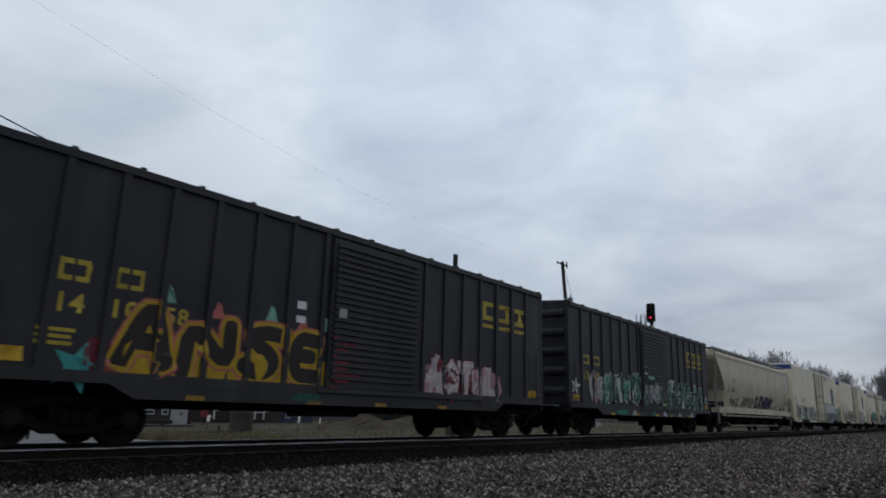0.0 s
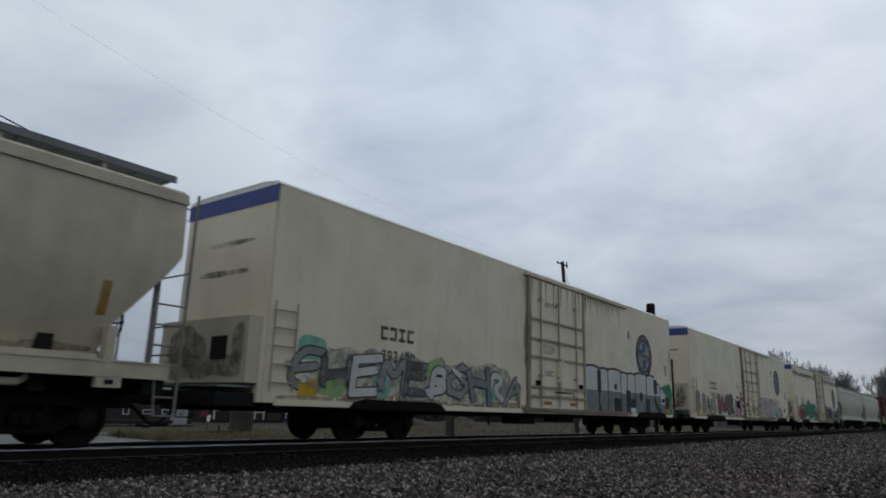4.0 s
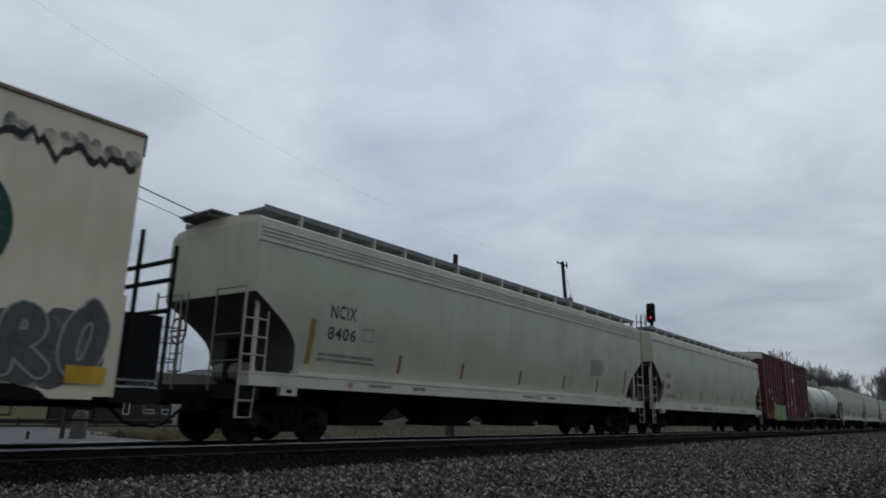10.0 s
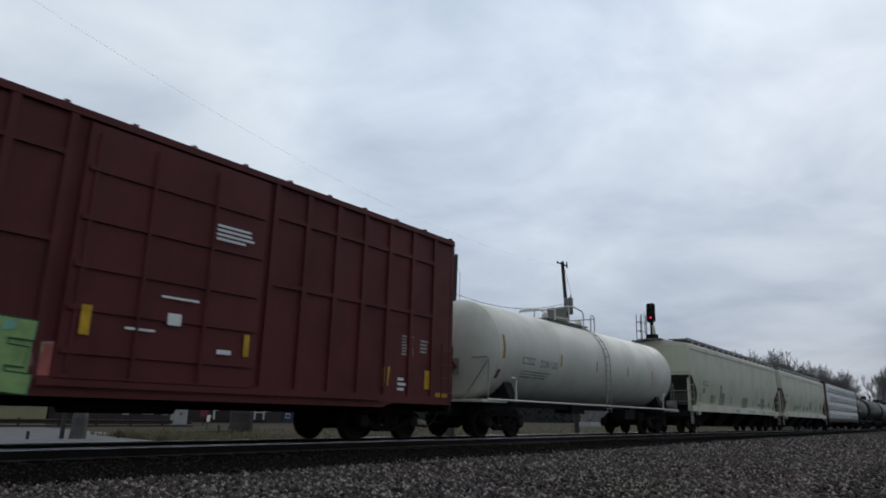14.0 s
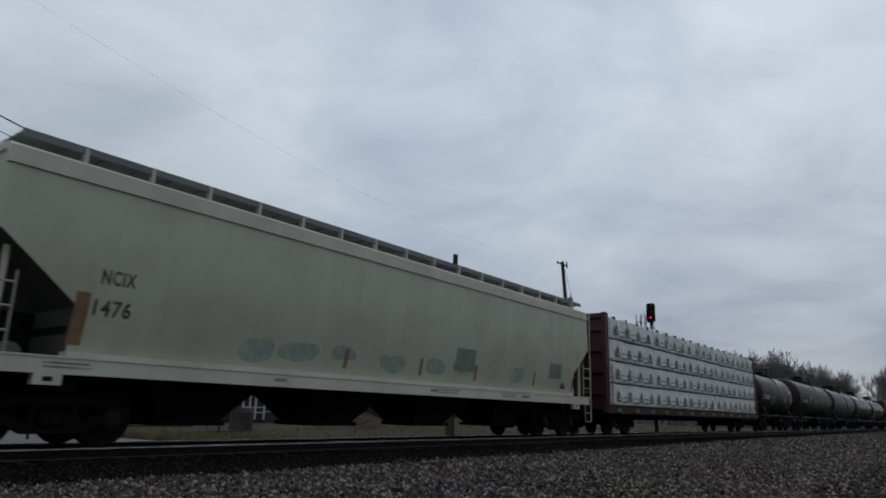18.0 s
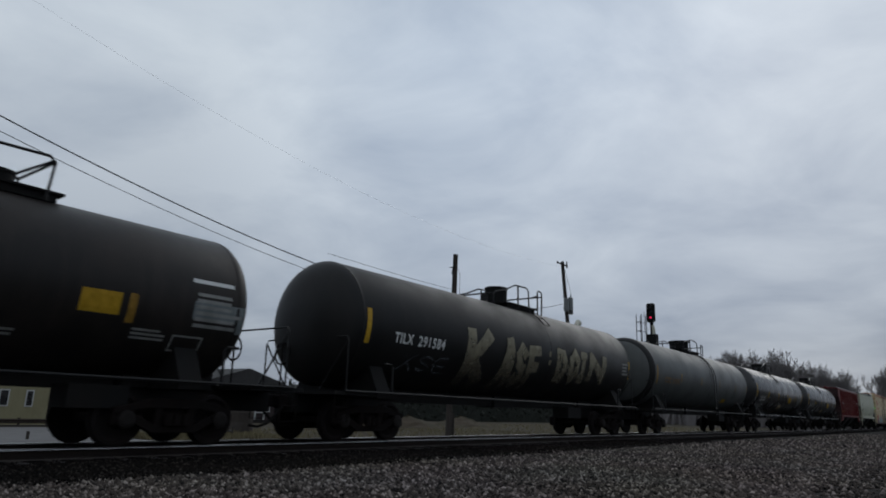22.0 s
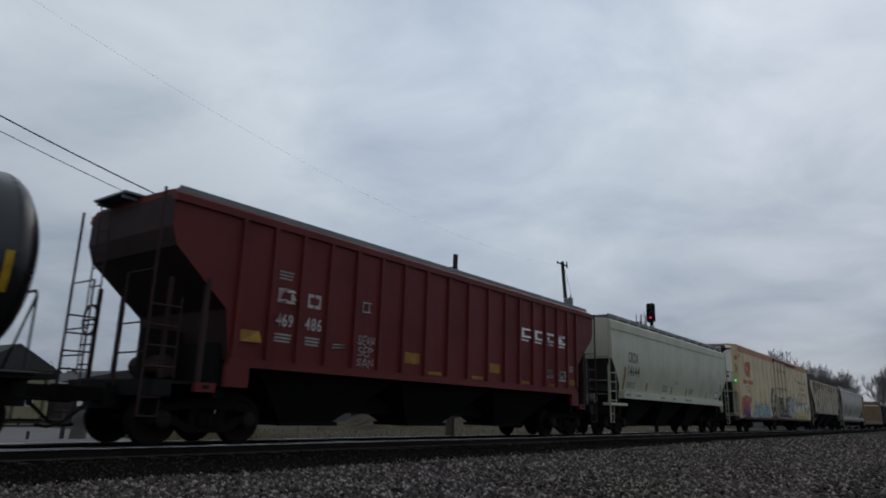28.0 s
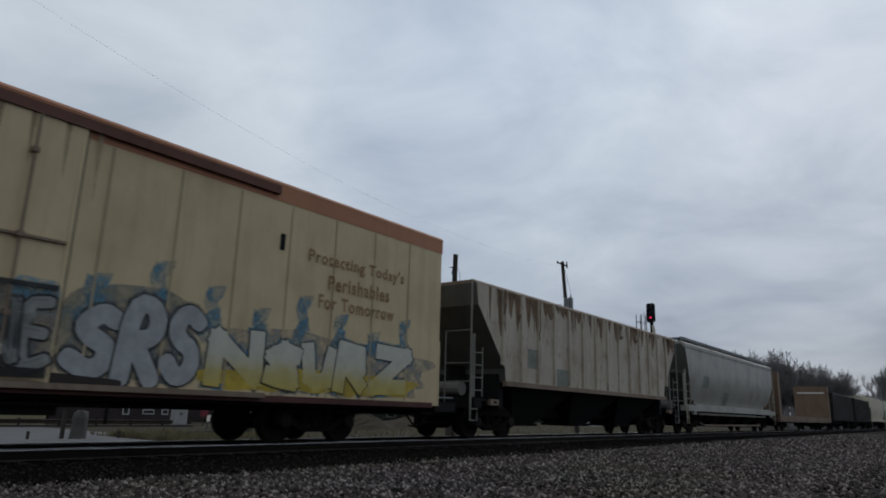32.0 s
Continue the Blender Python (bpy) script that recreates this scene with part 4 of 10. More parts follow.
            bm.faces.new([bm.verts.new(p) for p in (out3 if q > 0 else out3[::-1])])
            part("cheek_panel", bm, M["tank_black"], cool, "black curved cheek panel")
            for z in (3.22, 3.46):
                bm = bmesh.new()
                out3 = [(q * (0.744 + 0.505 * f + 0.006), y - 0.506 + 0.38 * f, zz) for f, zz in ((0.2, z), (0.62, z), (0.62, z + 0.13), (0.2, z + 0.13))]
                bm.faces.new([bm.verts.new(p) for p in (out3 if q > 0 else out3[::-1])])
                part("vent_panel", bm, M["underframe"], cool)
            part("seam_trim", boxes((q * 1.30 - 0.06, q * 1.30 + 0.06, y - 0.10, y, 0.95, 5.0)), M["cream"], car)
            part("guard_post", tubes([[(q * 1.40, y - 0.92, 1.0), (q * 1.40, y - 0.92, 3.48)]], 0.024, 6), M["end_frame"], car)
            part("ladder", ladder(q * 1.44, y - 0.88, y - 0.18, 1.1, 2.36, 4, 0.02), M["end_frame"], car)
            part("brace", tubes([[(q * 0.41, y - 0.90, 2.38), (q * 0.69, y - 0.90, 1.08)]], 0.035, 6), M["end_frame"], car)
            for z in (2.95, 3.5):
                part("guard_rail", tubes([[(q * 1.40, y - 0.92, z), (q * 1.40, y - 0.05, z)]], 0.018, 6), M["end_frame"], car)
        for z in (2.95, 3.5):
            part("front_rail", tubes([[(-1.40, y - 0.92, z), (1.40, y - 0.92, z)]], 0.018, 6), M["end_frame"], car)
        part("service_platform", boxes((-1.42, 1.42, y - 0.95, y - 0.05, 2.34, 2.42)), M["end_grey"], car)
        part("end_patch", boxes((1.10, 1.54, y - 0.012, y, 4.28, 4.52)), M["orange_band"], car, "orange corner patch")
        part("fuel_tank", boxes((-1.25, 1.25, y - 0.72, y - 0.10, 1.15, 2.34)), M["underframe"], car, "dark fuel tank")
        part("machinery_bay", boxes((-1.15, 1.15, y - 0.40, y - 0.02, 2.42, 2.95)), M["underframe"], car)
        part("step_platform", boxes((-1.45, 1.45, y - 0.95, y - 0.02, 1.0, 1.08)), M["end_grey"], car)
        part("status_lamp", boxes((1.36, 1.42, y - 0.14, y - 0.06, 3.02, 3.08)), glow("green_status_lamp", (0.05, 1.0, 0.25), 1.6), car, "small green status light")
    else:
        y = -h
        part("machinery_housing", boxes((-1.5, 1.5, y - 0.35, y, 1.15, 2.42)), M["hopper_tan"], car)
        part("vent_panel", boxes((0.35, 0.85, y - 0.37, y - 0.3, 1.6, 2.05)), M["underframe"], car)
        y = h
        part("generator_box", boxes((-0.9, 1.15, y + 0.15, y + 0.95, 1.12, 2.2)), M["underframe"], car)
        rows = []
        for x in (-1.2, 1.3):
            rows.append([(x, y + 0.95, 1.0), (x, y + 0.95, 3.45)])
        for z in (2.3, 2.85, 3.2):
            rows.append([(-1.2, y + 0.95, z), (1.3, y + 0.95, z)])
        rows.append([(1.3, y + 0.3, 1.0), (1.3, y + 0.3, 3.6)])
        for row in rows:
            part("end_rail", tubes([row], 0.045, 6), M["underframe"], car)
    part("centre_sill", boxes((-0.3, 0.3, -h - 0.9, h + 0.9, 0.62, bottom), (-1.35, 1.35, -h + 0.2, h - 0.2, bottom - 0.12, bottom - 0.005)), M["underframe"], car)
    part("brake_gear", boxes((0.55, 1.2, -1.4, -0.5, 0.42, bottom - 0.12), (0.6, 1.1, 1.2, 2.4, 0.5, bottom - 0.12)), M["underframe"], car)
    part("brake_rod", tubes([[(1.25, -3.2, 0.70), (1.25, -3.2, 0.38)], [(1.25, 3.1, 0.7), (1.25, 3.1, 0.38)], [(1.25, -3.2, 0.66), (1.25, 3.1, 0.66)]], 0.03), M["underframe"], car)
    add_gear(car, trucks, (-h - 0.5, h + 0.5), 0.95)
    return car, side


# ---- covered hopper cars ----
def hopper(name, label, centre, h, body, trim, trucks, top=4.32, crown=4.56, seam=0.40, slope=((2.95, 0.0), (2.65, 0.2), (1.45, 1.2)), bottom=1.42, wide=1.58, low=None,
           posts=(), bays=4, walk_z=4.62, walk_mat=None, band=True, pipe=False, sill=True, post_mat=None, frame_mat=None, prints=0, sill_z=1.10, gap=1.55, board=(0.78, 1.32), slope_back=None, sheet=None, flutes=0, tall_post=False):
    car = start_car(name, label, "hopper car", centre, -h, h)
    zs = sorted({bottom, top, *[z for z, i in slope], *[z for z, i in slope_back or ()], 1.9, 2.3, 3.3, 3.8, top - 0.12, *([] if posts else [bottom + k * (top - bottom) / 18 for k in range(1, 18)])})
    zs = [z for z in zs if bottom <= z <= top]
    sl = sorted(slope)
    low = wide - 0.17 if low is None else low
    trimmed = 1.05 if sill_z > 1.2 else 0.0

    def inset(z, e=-1):
        q = sorted(slope_back) if slope_back and e > 0 else sl
        return float(np.interp(z, [v[0] for v in q], [v[1] for v in q]))

    def halfw(z):
        f = (z - bottom) / (top - bottom)
        bow = 0.0 if posts else 0.10 * (1 - (2 * f - 1) ** 2)
        return low + (wide - low) * (min(1.0, f * 2.2) if posts else 1 - (1 - min(1.0, f * 1.6)) ** 2) + bow * 0.5 - (0.0 if posts else 0.04)

    lv = [(z, halfw(z), -h + inset(z), h - inset(z, 1)) for z in zs]
    part("body", loft(lv), body, car, smooth=False)
    # Sheet over each sloping end; its dark default colour stands in for end shade.
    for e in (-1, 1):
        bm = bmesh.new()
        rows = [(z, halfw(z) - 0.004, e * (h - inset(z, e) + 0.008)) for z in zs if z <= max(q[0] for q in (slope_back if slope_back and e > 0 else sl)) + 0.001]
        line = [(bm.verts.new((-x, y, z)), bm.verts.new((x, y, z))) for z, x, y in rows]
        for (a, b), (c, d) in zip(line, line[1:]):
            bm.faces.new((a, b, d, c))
        part("slope_sheet", bm, sheet or M["slope_shade"], car, "sloping end sheet")
    tops = halfw(top)
    side = Side([(z, x) for z, x, _, _ in lv], [(y - 0.04, y + 0.04) for y in posts], 0.092, [z for z in zs[1:-1]])
    roof = part("roof", loft([(top, tops + 0.01, -h, h), (top + 0.10, tops - 0.12, -h, h), (crown - 0.03, 0.6, -h, h), (crown, 0.0, -h, h)]), trim, car)
    for s in (1, -1):
        def out(p, q):
            return (min(s * p, s * q), max(s * p, s * q))
        if band:
            part("top_chord", boxes((*out(tops - 0.06, tops + 0.05), -h - 0.02, h + 0.02, top - seam - 0.03, top - seam + 0.04), (*out(tops - 0.06, tops + 0.03), -h - 0.02, h + 0.02, top - seam + 0.04, top - 0.10)), trim, car)
            part("roof_edge", boxes((*out(tops - 0.12, tops + 0.015), -h - 0.02, h + 0.02, top - 0.10, top + 0.02)), trim, car)
        for k in range(flutes):
            z = top - seam + 0.08 + k * (seam - 0.16) / flutes
            part("chord_flute", boxes((*out(tops - 0.02, tops + 0.052), -h, h, z, z + 0.025)), trim, car)
        if sill and s > 0 and prints:
            rnd = random.Random(prints)
            for k in range(7):
                y = -h + 0.5 + rnd.random() * (2 * h - 1.5)
                decal("sill_print", lines(rnd.choice((1, 2)), y, y + rnd.uniform(0.25, 0.9), sill_z + 0.07, sill_z + 0.19, prints + k), M["grey_mark"], car, Side([(1, wide + 0.02), (2, wide + 0.02)]), 0.004)
            if not trimmed:
                part("sill_edge", boxes((wide + 0.02, wide + 0.035, -h, h, 1.335, 1.365)), trim, car)
        if sill:
            part("side_sill", boxes((*out(low - 0.06, wide + 0.02), -h + trimmed, h - trimmed, sill_z, bottom - 0.06), (*out(low - 0.1, wide), -h + 1.2, h - 1.2, bottom - 0.06, bottom + 0.02)), trim, car)
        for y in posts:
            if abs(y) < h - 0.05:
                zlo = bottom + 0.05
                for z, i in sl:
                    if h - abs(y) < i + 0.05:
                        zlo = max(zlo, z + 0.1)
                if zlo < top - 0.5:
                    part("side_post", boxes((*out(low, wide + 0.07), y - 0.04, y + 0.04, zlo, top - (0.13 if band else 0.02))), post_mat or body, car)
        slats = [(*out(q, q + 0.075), -h + 0.15, h - 0.15, walk_z, walk_z + 0.025) for q in spread(board[0], board[1] - 0.075, max(4, int((board[1] - board[0]) / 0.10)))]
        slats += [(*out(*board), q - 0.02, q + 0.02, walk_z - 0.03, walk_z) for q in spread(-h + 0.2, h - 0.2, int(2 * h / 0.6))]
        wk = part("running_board", boxes(*slats, (*out(board[1], board[1] + 0.04), -h + 0.15, h - 0.15, walk_z - 0.06, walk_z + 0.06)), walk_mat or M["grate"], car, "open steel grating walkway")
        k = -h + (1.1 if board[1] > 1.35 else 0.3)
        while k < h:
            part("walk_bracket", boxes((*out(board[1] - 0.06, board[1] + (0.05 if board[1] > 1.35 else -0.01)), k - 0.03, k + 0.03, top - 0.02, walk_z + (0.04 if board[1] > 1.35 else 0))), trim, wk)
            k += gap
        for e in (-1, 1):
            yy = e * h
            fm = frame_mat or (trim if posts else M["end_frame"])
            part("end_post", tubes([[(s * (wide - 0.02), yy + e * 0.20, 0.52), (s * (wide - 0.02), yy + e * 0.20, top + 0.06 if e > 0 or posts or tall_post else 3.06)]], 0.028, 6), fm, car)
            for z in (1.55, 2.05, 2.95):
                part("end_rail", tubes([[(s * (wide - 0.04), yy + e * 0.20, z), (s * 0.62, yy + e * 0.20, z)]], 0.016, 5), frame_mat or M["end_grey"], car)
            part("inner_post", tubes([[(s * 0.62, yy + e * 0.20, 1.0), (s * 0.62, yy + e * 0.20, 2.95)]], 0.02, 5), frame_mat or M["end_grey"], car)
            part("ladder", ladder(s * (wide - 0.02), *sorted((yy - e * 0.36, yy + e * 0.20)), 1.15, 2.52, 4, 0.018), fm, car)
            part("step", tubes([[(s * (wide - 0.05), yy - e * 0.20, 1.12), (s * (wide - 0.05), yy - e * 0.16, 0.52), (s * (wide - 0.05), yy + e * 0.20, 0.52)], [(s * (wide - 0.05), yy - e * 0.18, 0.82), (s * (wide - 0.05), yy + e * 0.20, 0.82)]], 0.02, 5), fm, car)
            part("slope_brace", tubes([[(s * (wide - 0.25), yy - e * 0.25, 1.15), (s * (wide - 0.25), yy - e * 0.25, 2.9)]], 0.05, 6), frame_mat or trim, car)
    part("hatch_trough", loft([(crown - 0.05, 0.36, -h + 0.5, h - 0.5), (crown + 0.10, 0.32, -h + 0.5, h - 0.5)]), trim, roof)
    for e in (-1, 1):
        yy = e * h
        part("end_walk", boxes((-0.95, 0.25, *sorted((yy - e * 0.25, yy + e * (0.30 if e < 0 else 0.10))), walk_z, walk_z + 0.04), *[(q, q + 0.05, *sorted((yy - e * 0.2, yy + e * (0.27 if e < 0 else 0.08))), walk_z - 0.08, walk_z) for q in (-0.85, 0.1)]), walk_mat or M["grate"], car)
        part("end_ladder", ladder(yy + e * 0.10, -1.0, -0.55, 1.2, 3.0 if not posts else walk_z, 5 if not posts else 9, 0.016, end=True), frame_mat or (trim if posts else M["end_grey"]), car)
        part("end_sill", boxes((-1.5, 1.5, min(yy, yy - e * 0.35), max(yy, yy - e * 0.35), 0.85, 1.12)), M["underframe"], car)
        part("end_platform", boxes((-1.45, 1.45, min(yy - e * 0.3, yy - e * 1.4), max(yy - e * 0.3, yy - e * 1.4), 1.06, 1.11)), M["underframe"], car)
        part("brake_wheel", tubes([[(-0.7 + 0.28 * math.cos(a * math.tau / 12), yy + e * 0.14, 2.2 + 0.28 * math.sin(a * math.tau / 12)) for a in range(13)], [(-0.98, yy + e * 0.14, 2.2), (-0.42, yy + e * 0.14, 2.2)]], 0.02, 5), M["steel_dark"], car)
        part("brake_cylinder", tubes([[(-0.5, yy - e * 0.8, 1.4), (0.5, yy - e * 0.8, 1.4)]], 0.2, 12), frame_mat or M["end_grey"], car)
    for y in trucks:
        part("body_bolster", boxes((-1.3, 1.3, y - 0.12, y + 0.12, 0.85, 1.85), (-0.06, 0.06, y - 0.9, y + 0.9, 1.0, 2.1)), M["underframe"], car)
    span = (2 * h - 4.4) / bays
    bay_top = max(1.42, bottom - 0.1)
    for k in range(bays):
        y0 = -h + 2.2 + k * span
        bm = bmesh.new()
        q = 0.0 if posts else 0.10
        a = [bm.verts.new(p) for p in ((-1.35, y0 + span * q, bay_top), (1.35, y0 + span * q, bay_top), (1.35, y0 + span * (1 - q), bay_top), (-1.35, y0 + span * (1 - q), bay_top))]
        b = [bm.verts.new(p) for p in ((-0.5, y0 + span * 0.32, 0.42), (0.5, y0 + span * 0.32, 0.42), (0.5, y0 + span * 0.68, 0.42), (-0.5, y0 + span * 0.68, 0.42))]
        bm.faces.new(a)
        bm.faces.new(b[::-1])
        for i in range(4):
            j = (i + 1) % 4
            bm.faces.new((a[i], a[j], b[j], b[i]))
        bay = part("discharge_bay", bm, M["underframe"], car)
        part("outlet_gate", boxes((-0.6, 0.6, y0 + span * 0.3, y0 + span * 0.7, 0.34, 0.43)), M["steel_dark"], bay)
    if pipe:
        part("vacuum_pipe", tubes([[(1.2, -h + 2.0, 1.05), (1.40, -h + 2.1, 0.97), (1.40, h - 2.2, 0.97), (1.2, h - 2.0, 1.05)]], 0.06, 8), trim, car)
        part("lower_pipe", tubes([[(1.1, -h + 3.2, 0.55), (1.30, -h + 3.3, 0.41), (1.30, h - 3.4, 0.41), (1.1, h - 3.2, 0.55)]], 0.05, 8), M["rusty_post"], car)
        for k in range(5):
            y = -h + 3.6 + k * (2 * h - 7.2) / 4
            part("pipe_valve", boxes((1.26, 1.44, y - 0.08, y + 0.08, 0.72, 0.92)), M["steel_dark"], car)
    for e in (-1, 1):
        for s in (-1, 1):
            if trimmed:
                continue
            y = e * (h - 0.98)
            part("jacking_pad", boxes((*sorted((s * (wide - 0.12), s * (wide + 0.015))), y - 0.2, y + 0.2, 0.94, 1.10)), trim, car)
            part("pad_hole", boxes((*sorted((s * (wide + 0.012), s * (wide + 0.02))), y - 0.07, y + 0.07, 0.99, 1.06)), M["underframe"], car)
    if posts:
        part("centre_sill", boxes((-0.28, 0.28, -h - 0.15, h + 0.15, 0.62, 1.06)), M["underframe"], car)
    else:
        for e in (-1, 1):
            part("stub_sill", boxes((-0.28, 0.28, *sorted((e * (h + 0.15), e * (h - 3.4))), 0.62, 1.06)), M["underframe"], car)
    add_gear(car, trucks, (-h - 0.05, h + 0.05), 0.75)
    return car, side


# ---- tank cars ----
def tank_car(name, label, centre, half, shell, trim, trucks, deck, r=1.5, zc=2.72, dome=0.0, ladder_y=0.0, rail_mat=None, bands=(), split=False, tall=False, arch=False):
    car = start_car(name, label, "tank car", centre, -deck, deck)
    head = [(-half - 0.62 * math.cos(a * math.pi / 16), r * math.sin(a * math.pi / 16)) for a in range(1, 9)]
    prof = [(y, q) for y, q in head] + [(-y, q) for y, q in head[::-1]]
    bm = bmesh.new()
    lathe(bm, prof, 48, 0, zc)
    part("shell", bm, shell, car, smooth=True)
    for y in (-half, half, *bands):
        bm = bmesh.new()
        lathe(bm, [(y - 0.03, r + 0.003), (y + 0.03, r + 0.003)], 48, 0, zc)
        part("shell_seam", bm, shell, car)
    zs = [zc - r * math.cos(k * math.pi / 20) for k in range(1, 20)]
    side = Side([(z, math.sqrt(max(r * r - (z - zc) ** 2, 0))) for z in zs], (), 0, [zc + r * math.sin(k * 0.13) for k in range(-9, 10)])
    top = zc + r
    y = dome
    lead, tail = 0.3 if tall else 1.5, 0.6 if split else 1.7
    slim = trim is M["tank_white"]
    if arch:
        lead, tail = 1.7, 1.3
    pw, deep = (0.5, 0.05) if slim else (0.62, 0.10)
    pl = part("top_platform", boxes((-pw, pw, y - lead, y + tail, top + 0.03, top + 0.07), (-pw + 0.05, -pw + 0.12, y - lead + 0.1, y + tail - 0.1, top - deep, top + 0.03), (pw - 0.12, pw - 0.05, y - lead + 0.1, y + tail - 0.1, top - deep, top + 0.03)), M["end_grey"] if slim else M["underframe"], car)
    bm = bmesh.new()
    bmesh.ops.create_cone(bm, cap_ends=True, segments=20, radius1=0.36 if slim else 0.47, radius2=0.37 if slim else 0.50, depth=0.56, matrix=Matrix.Translation((0, y, top + 0.25)))
    bmesh.ops.create_cone(bm, cap_ends=True, segments=20, radius1=0.40 if slim else 0.55, radius2=0.39 if slim else 0.53, depth=0.08, matrix=Matrix.Translation((0, y, top + 0.56)))
    if arch:
        bm.free()
        bm = bmesh.new()
        bmesh.ops.create_cone(bm, cap_ends=True, segments=20, radius1=0.26, radius2=0.26, depth=0.44, matrix=Matrix.Translation((0, y + 0.45, top + 0.10)))
        bmesh.ops.create_cone(bm, cap_ends=True, segments=20, radius1=0.28, radius2=0.27, depth=0.05, matrix=Matrix.Translation((0, y + 0.45, top + 0.33)))
    if tall:
        bm.free()
        bm = bmesh.new()
        bmesh.ops.create_cone(bm, cap_ends=True, segments=20, radius1=0.37, radius2=0.37, depth=0.72, matrix=Matrix.Translation((0, y, top + 0.22)))
        bmesh.ops.create_cone(bm, cap_ends=True, segments=20, radius1=0.40, radius2=0.38, depth=0.05, matrix=Matrix.Translation((0, y, top + 0.58)))
    part("valve_housing", bm, M["end_grey"] if slim else M["underframe"], car)
    bm = bmesh.new()
    bmesh.ops.create_cone(bm, cap_ends=True, segments=12, radius1=0.13, radius2=0.11, depth=0.3, matrix=Matrix.Translation((0, y - (0.72 if tall else 0.95), top + 0.14)))
    part("relief_valve", bm, trim, car)
    rm = rail_mat or trim
    for s in (1, -1):
        x = s * 0.74
        rows = [[(x, y - 1.55, top - 0.05), (x, y - 1.55, top + 0.34), (x, y - 1.45, top + 0.40), (x, y - 0.45, top + 0.60), (x, y - 0.15, top + 0.63), (x, y + 0.62, top + 0.56), (x, y + 0.76, top + 0.46), (x, y + 0.78, top - 0.15)],
                [(x, y - 0.45, top + 0.60), (x, y - 0.45, top - 0.05)], [(x, y - 1.55, top + 0.05), (x, y - 0.5, top + 0.10)]]
        gate = [[(x, y + 1.42, top - 0.15), (x, y + 1.42, top + 0.42), (x, y + 1.50, top + 0.50), (x, y + 1.72, top + 0.46), (x, y + 1.76, top + 0.36), (x, y + 1.76, top - 0.15)]]
        if tall:
            rows = [[(x, y - 1.28, top - 0.12), (x, y - 1.30, top + 0.14), (x, y - 1.2, top + 0.24), (x, y - 0.6, top + 0.40), (x, y + 0.02, top + 0.64), (x, y + 0.75, top + 0.66), (x, y + 0.88, top + 0.56), (x, y + 0.92, top - 0.15)],
                    [(x, y + 0.2, top + 0.65), (x, y + 0.2, top - 0.10)], [(x, y + 0.90, top + 0.32), (x, y + 1.50, top + 0.50)]]
            gate = [[(x, y + 1.50, top - 0.15), (x, y + 1.50, top + 0.62), (x, y + 1.55, top + 0.68), (x, y + 1.76, top + 0.66), (x, y + 1.80, top + 0.58), (x, y + 1.78, top - 0.15)]]
        if split:
            rows = [[(x, y - 2.55, top - 0.10), (x, y - 2.55, top + 0.20), (x, y - 2.4, top + 0.28), (x, y - 1.3, top + 0.56), (x, y - 1.1, top + 0.58), (x, y - 1.02, top + 0.46), (x, y - 1.01, top - 0.10)],
                    [(x, y - 1.9, top - 0.08), (x, y - 1.85, top + 0.40)]]
            gate = [[(x, y - 0.37, top - 0.1), (x, y - 0.37, top + 0.42), (x, y - 0.27, top + 0.52), (x, y + 0.43, top + 0.56), (x, y + 0.53, top + 0.46), (x, y + 0.53, top - 0.12)]]
        if arch:
            rows = [[(x, y - 1.6, top - 0.10), (x, y - 1.58, top + 0.40), (x, y - 1.45, top + 0.52), (x, y - 0.80, top + 0.50), (x, y - 0.68, top + 0.40), (x, y - 0.66, top - 0.1)]]
            gate = [[(x, y - 0.42, top - 0.10), (x, y - 0.40, top + 0.44), (x, y - 0.30, top + 0.57), (x, y + 0.92, top + 0.60), (x, y + 1.02, top + 0.52), (x, y + 0.96, top - 0.15)], [(x, y + 0.45, top + 0.14), (x, y + 1.0, top + 0.54)]]
        part("handrail", tubes(rows, 0.026, 6), rm, pl)
        part("gate_rail", tubes(gate, 0.026, 6), rm, pl)
        ends = (y - 1.58, top + 0.40, y + 1.02, top + 0.52) if arch else (y - 2.55, top + 0.20, y + 0.53, top + 0.46) if split else (y - 1.25, top + 0.20, y + 1.78, top + 0.5) if tall else (y - 1.55, top + 0.34, y + 1.76, top + 0.38)
        part("cross_rail", tubes([[(-0.74, ends[0], ends[1]), (0.74, ends[0], ends[1])]] if s > 0 else [[(-0.74, ends[2], ends[3]), (0.74, ends[2], ends[3])]], 0.026, 6), rm, pl)
        ly = y + ladder_y
        pts = [(s * (r + 0.06) * math.cos(a), ly, zc + (r + 0.06) * math.sin(a)) for a in [k * 1.25 / 6 for k in range(7)]]
        upper = split or arch or tall
        if upper:
            pts = pts[2 if split else 3:]
        foot = [] if upper else [(s * (r + 0.06), ly, 0.9)]
        rows = [[(p[0], ly - 0.2, p[2]) for p in foot + pts], [(p[0], ly + 0.2, p[2]) for p in foot + pts]]
        rows += [[(p[0], ly - 0.2, p[2]), (p[0], ly + 0.2, p[2])] for p in pts[::1]]
        rows += [[(s * (r + 0.06), ly - 0.2, z), (s * (r + 0.06), ly + 0.2, z)] for z in (1.0, 1.35, 1.7, 2.05, 2.4) if not upper]
        part("ladder", tubes(rows, 0.014 if tall or slim else 0.02, 5), M["underframe"] if tall else M["end_grey"] if slim else rm, car)
        part("side_rail", tubes([[(s * 1.52, -deck + 0.3, 1.10), (s * 1.52, deck - 0.3, 1.10)]], 0.03, 6), rm, car)
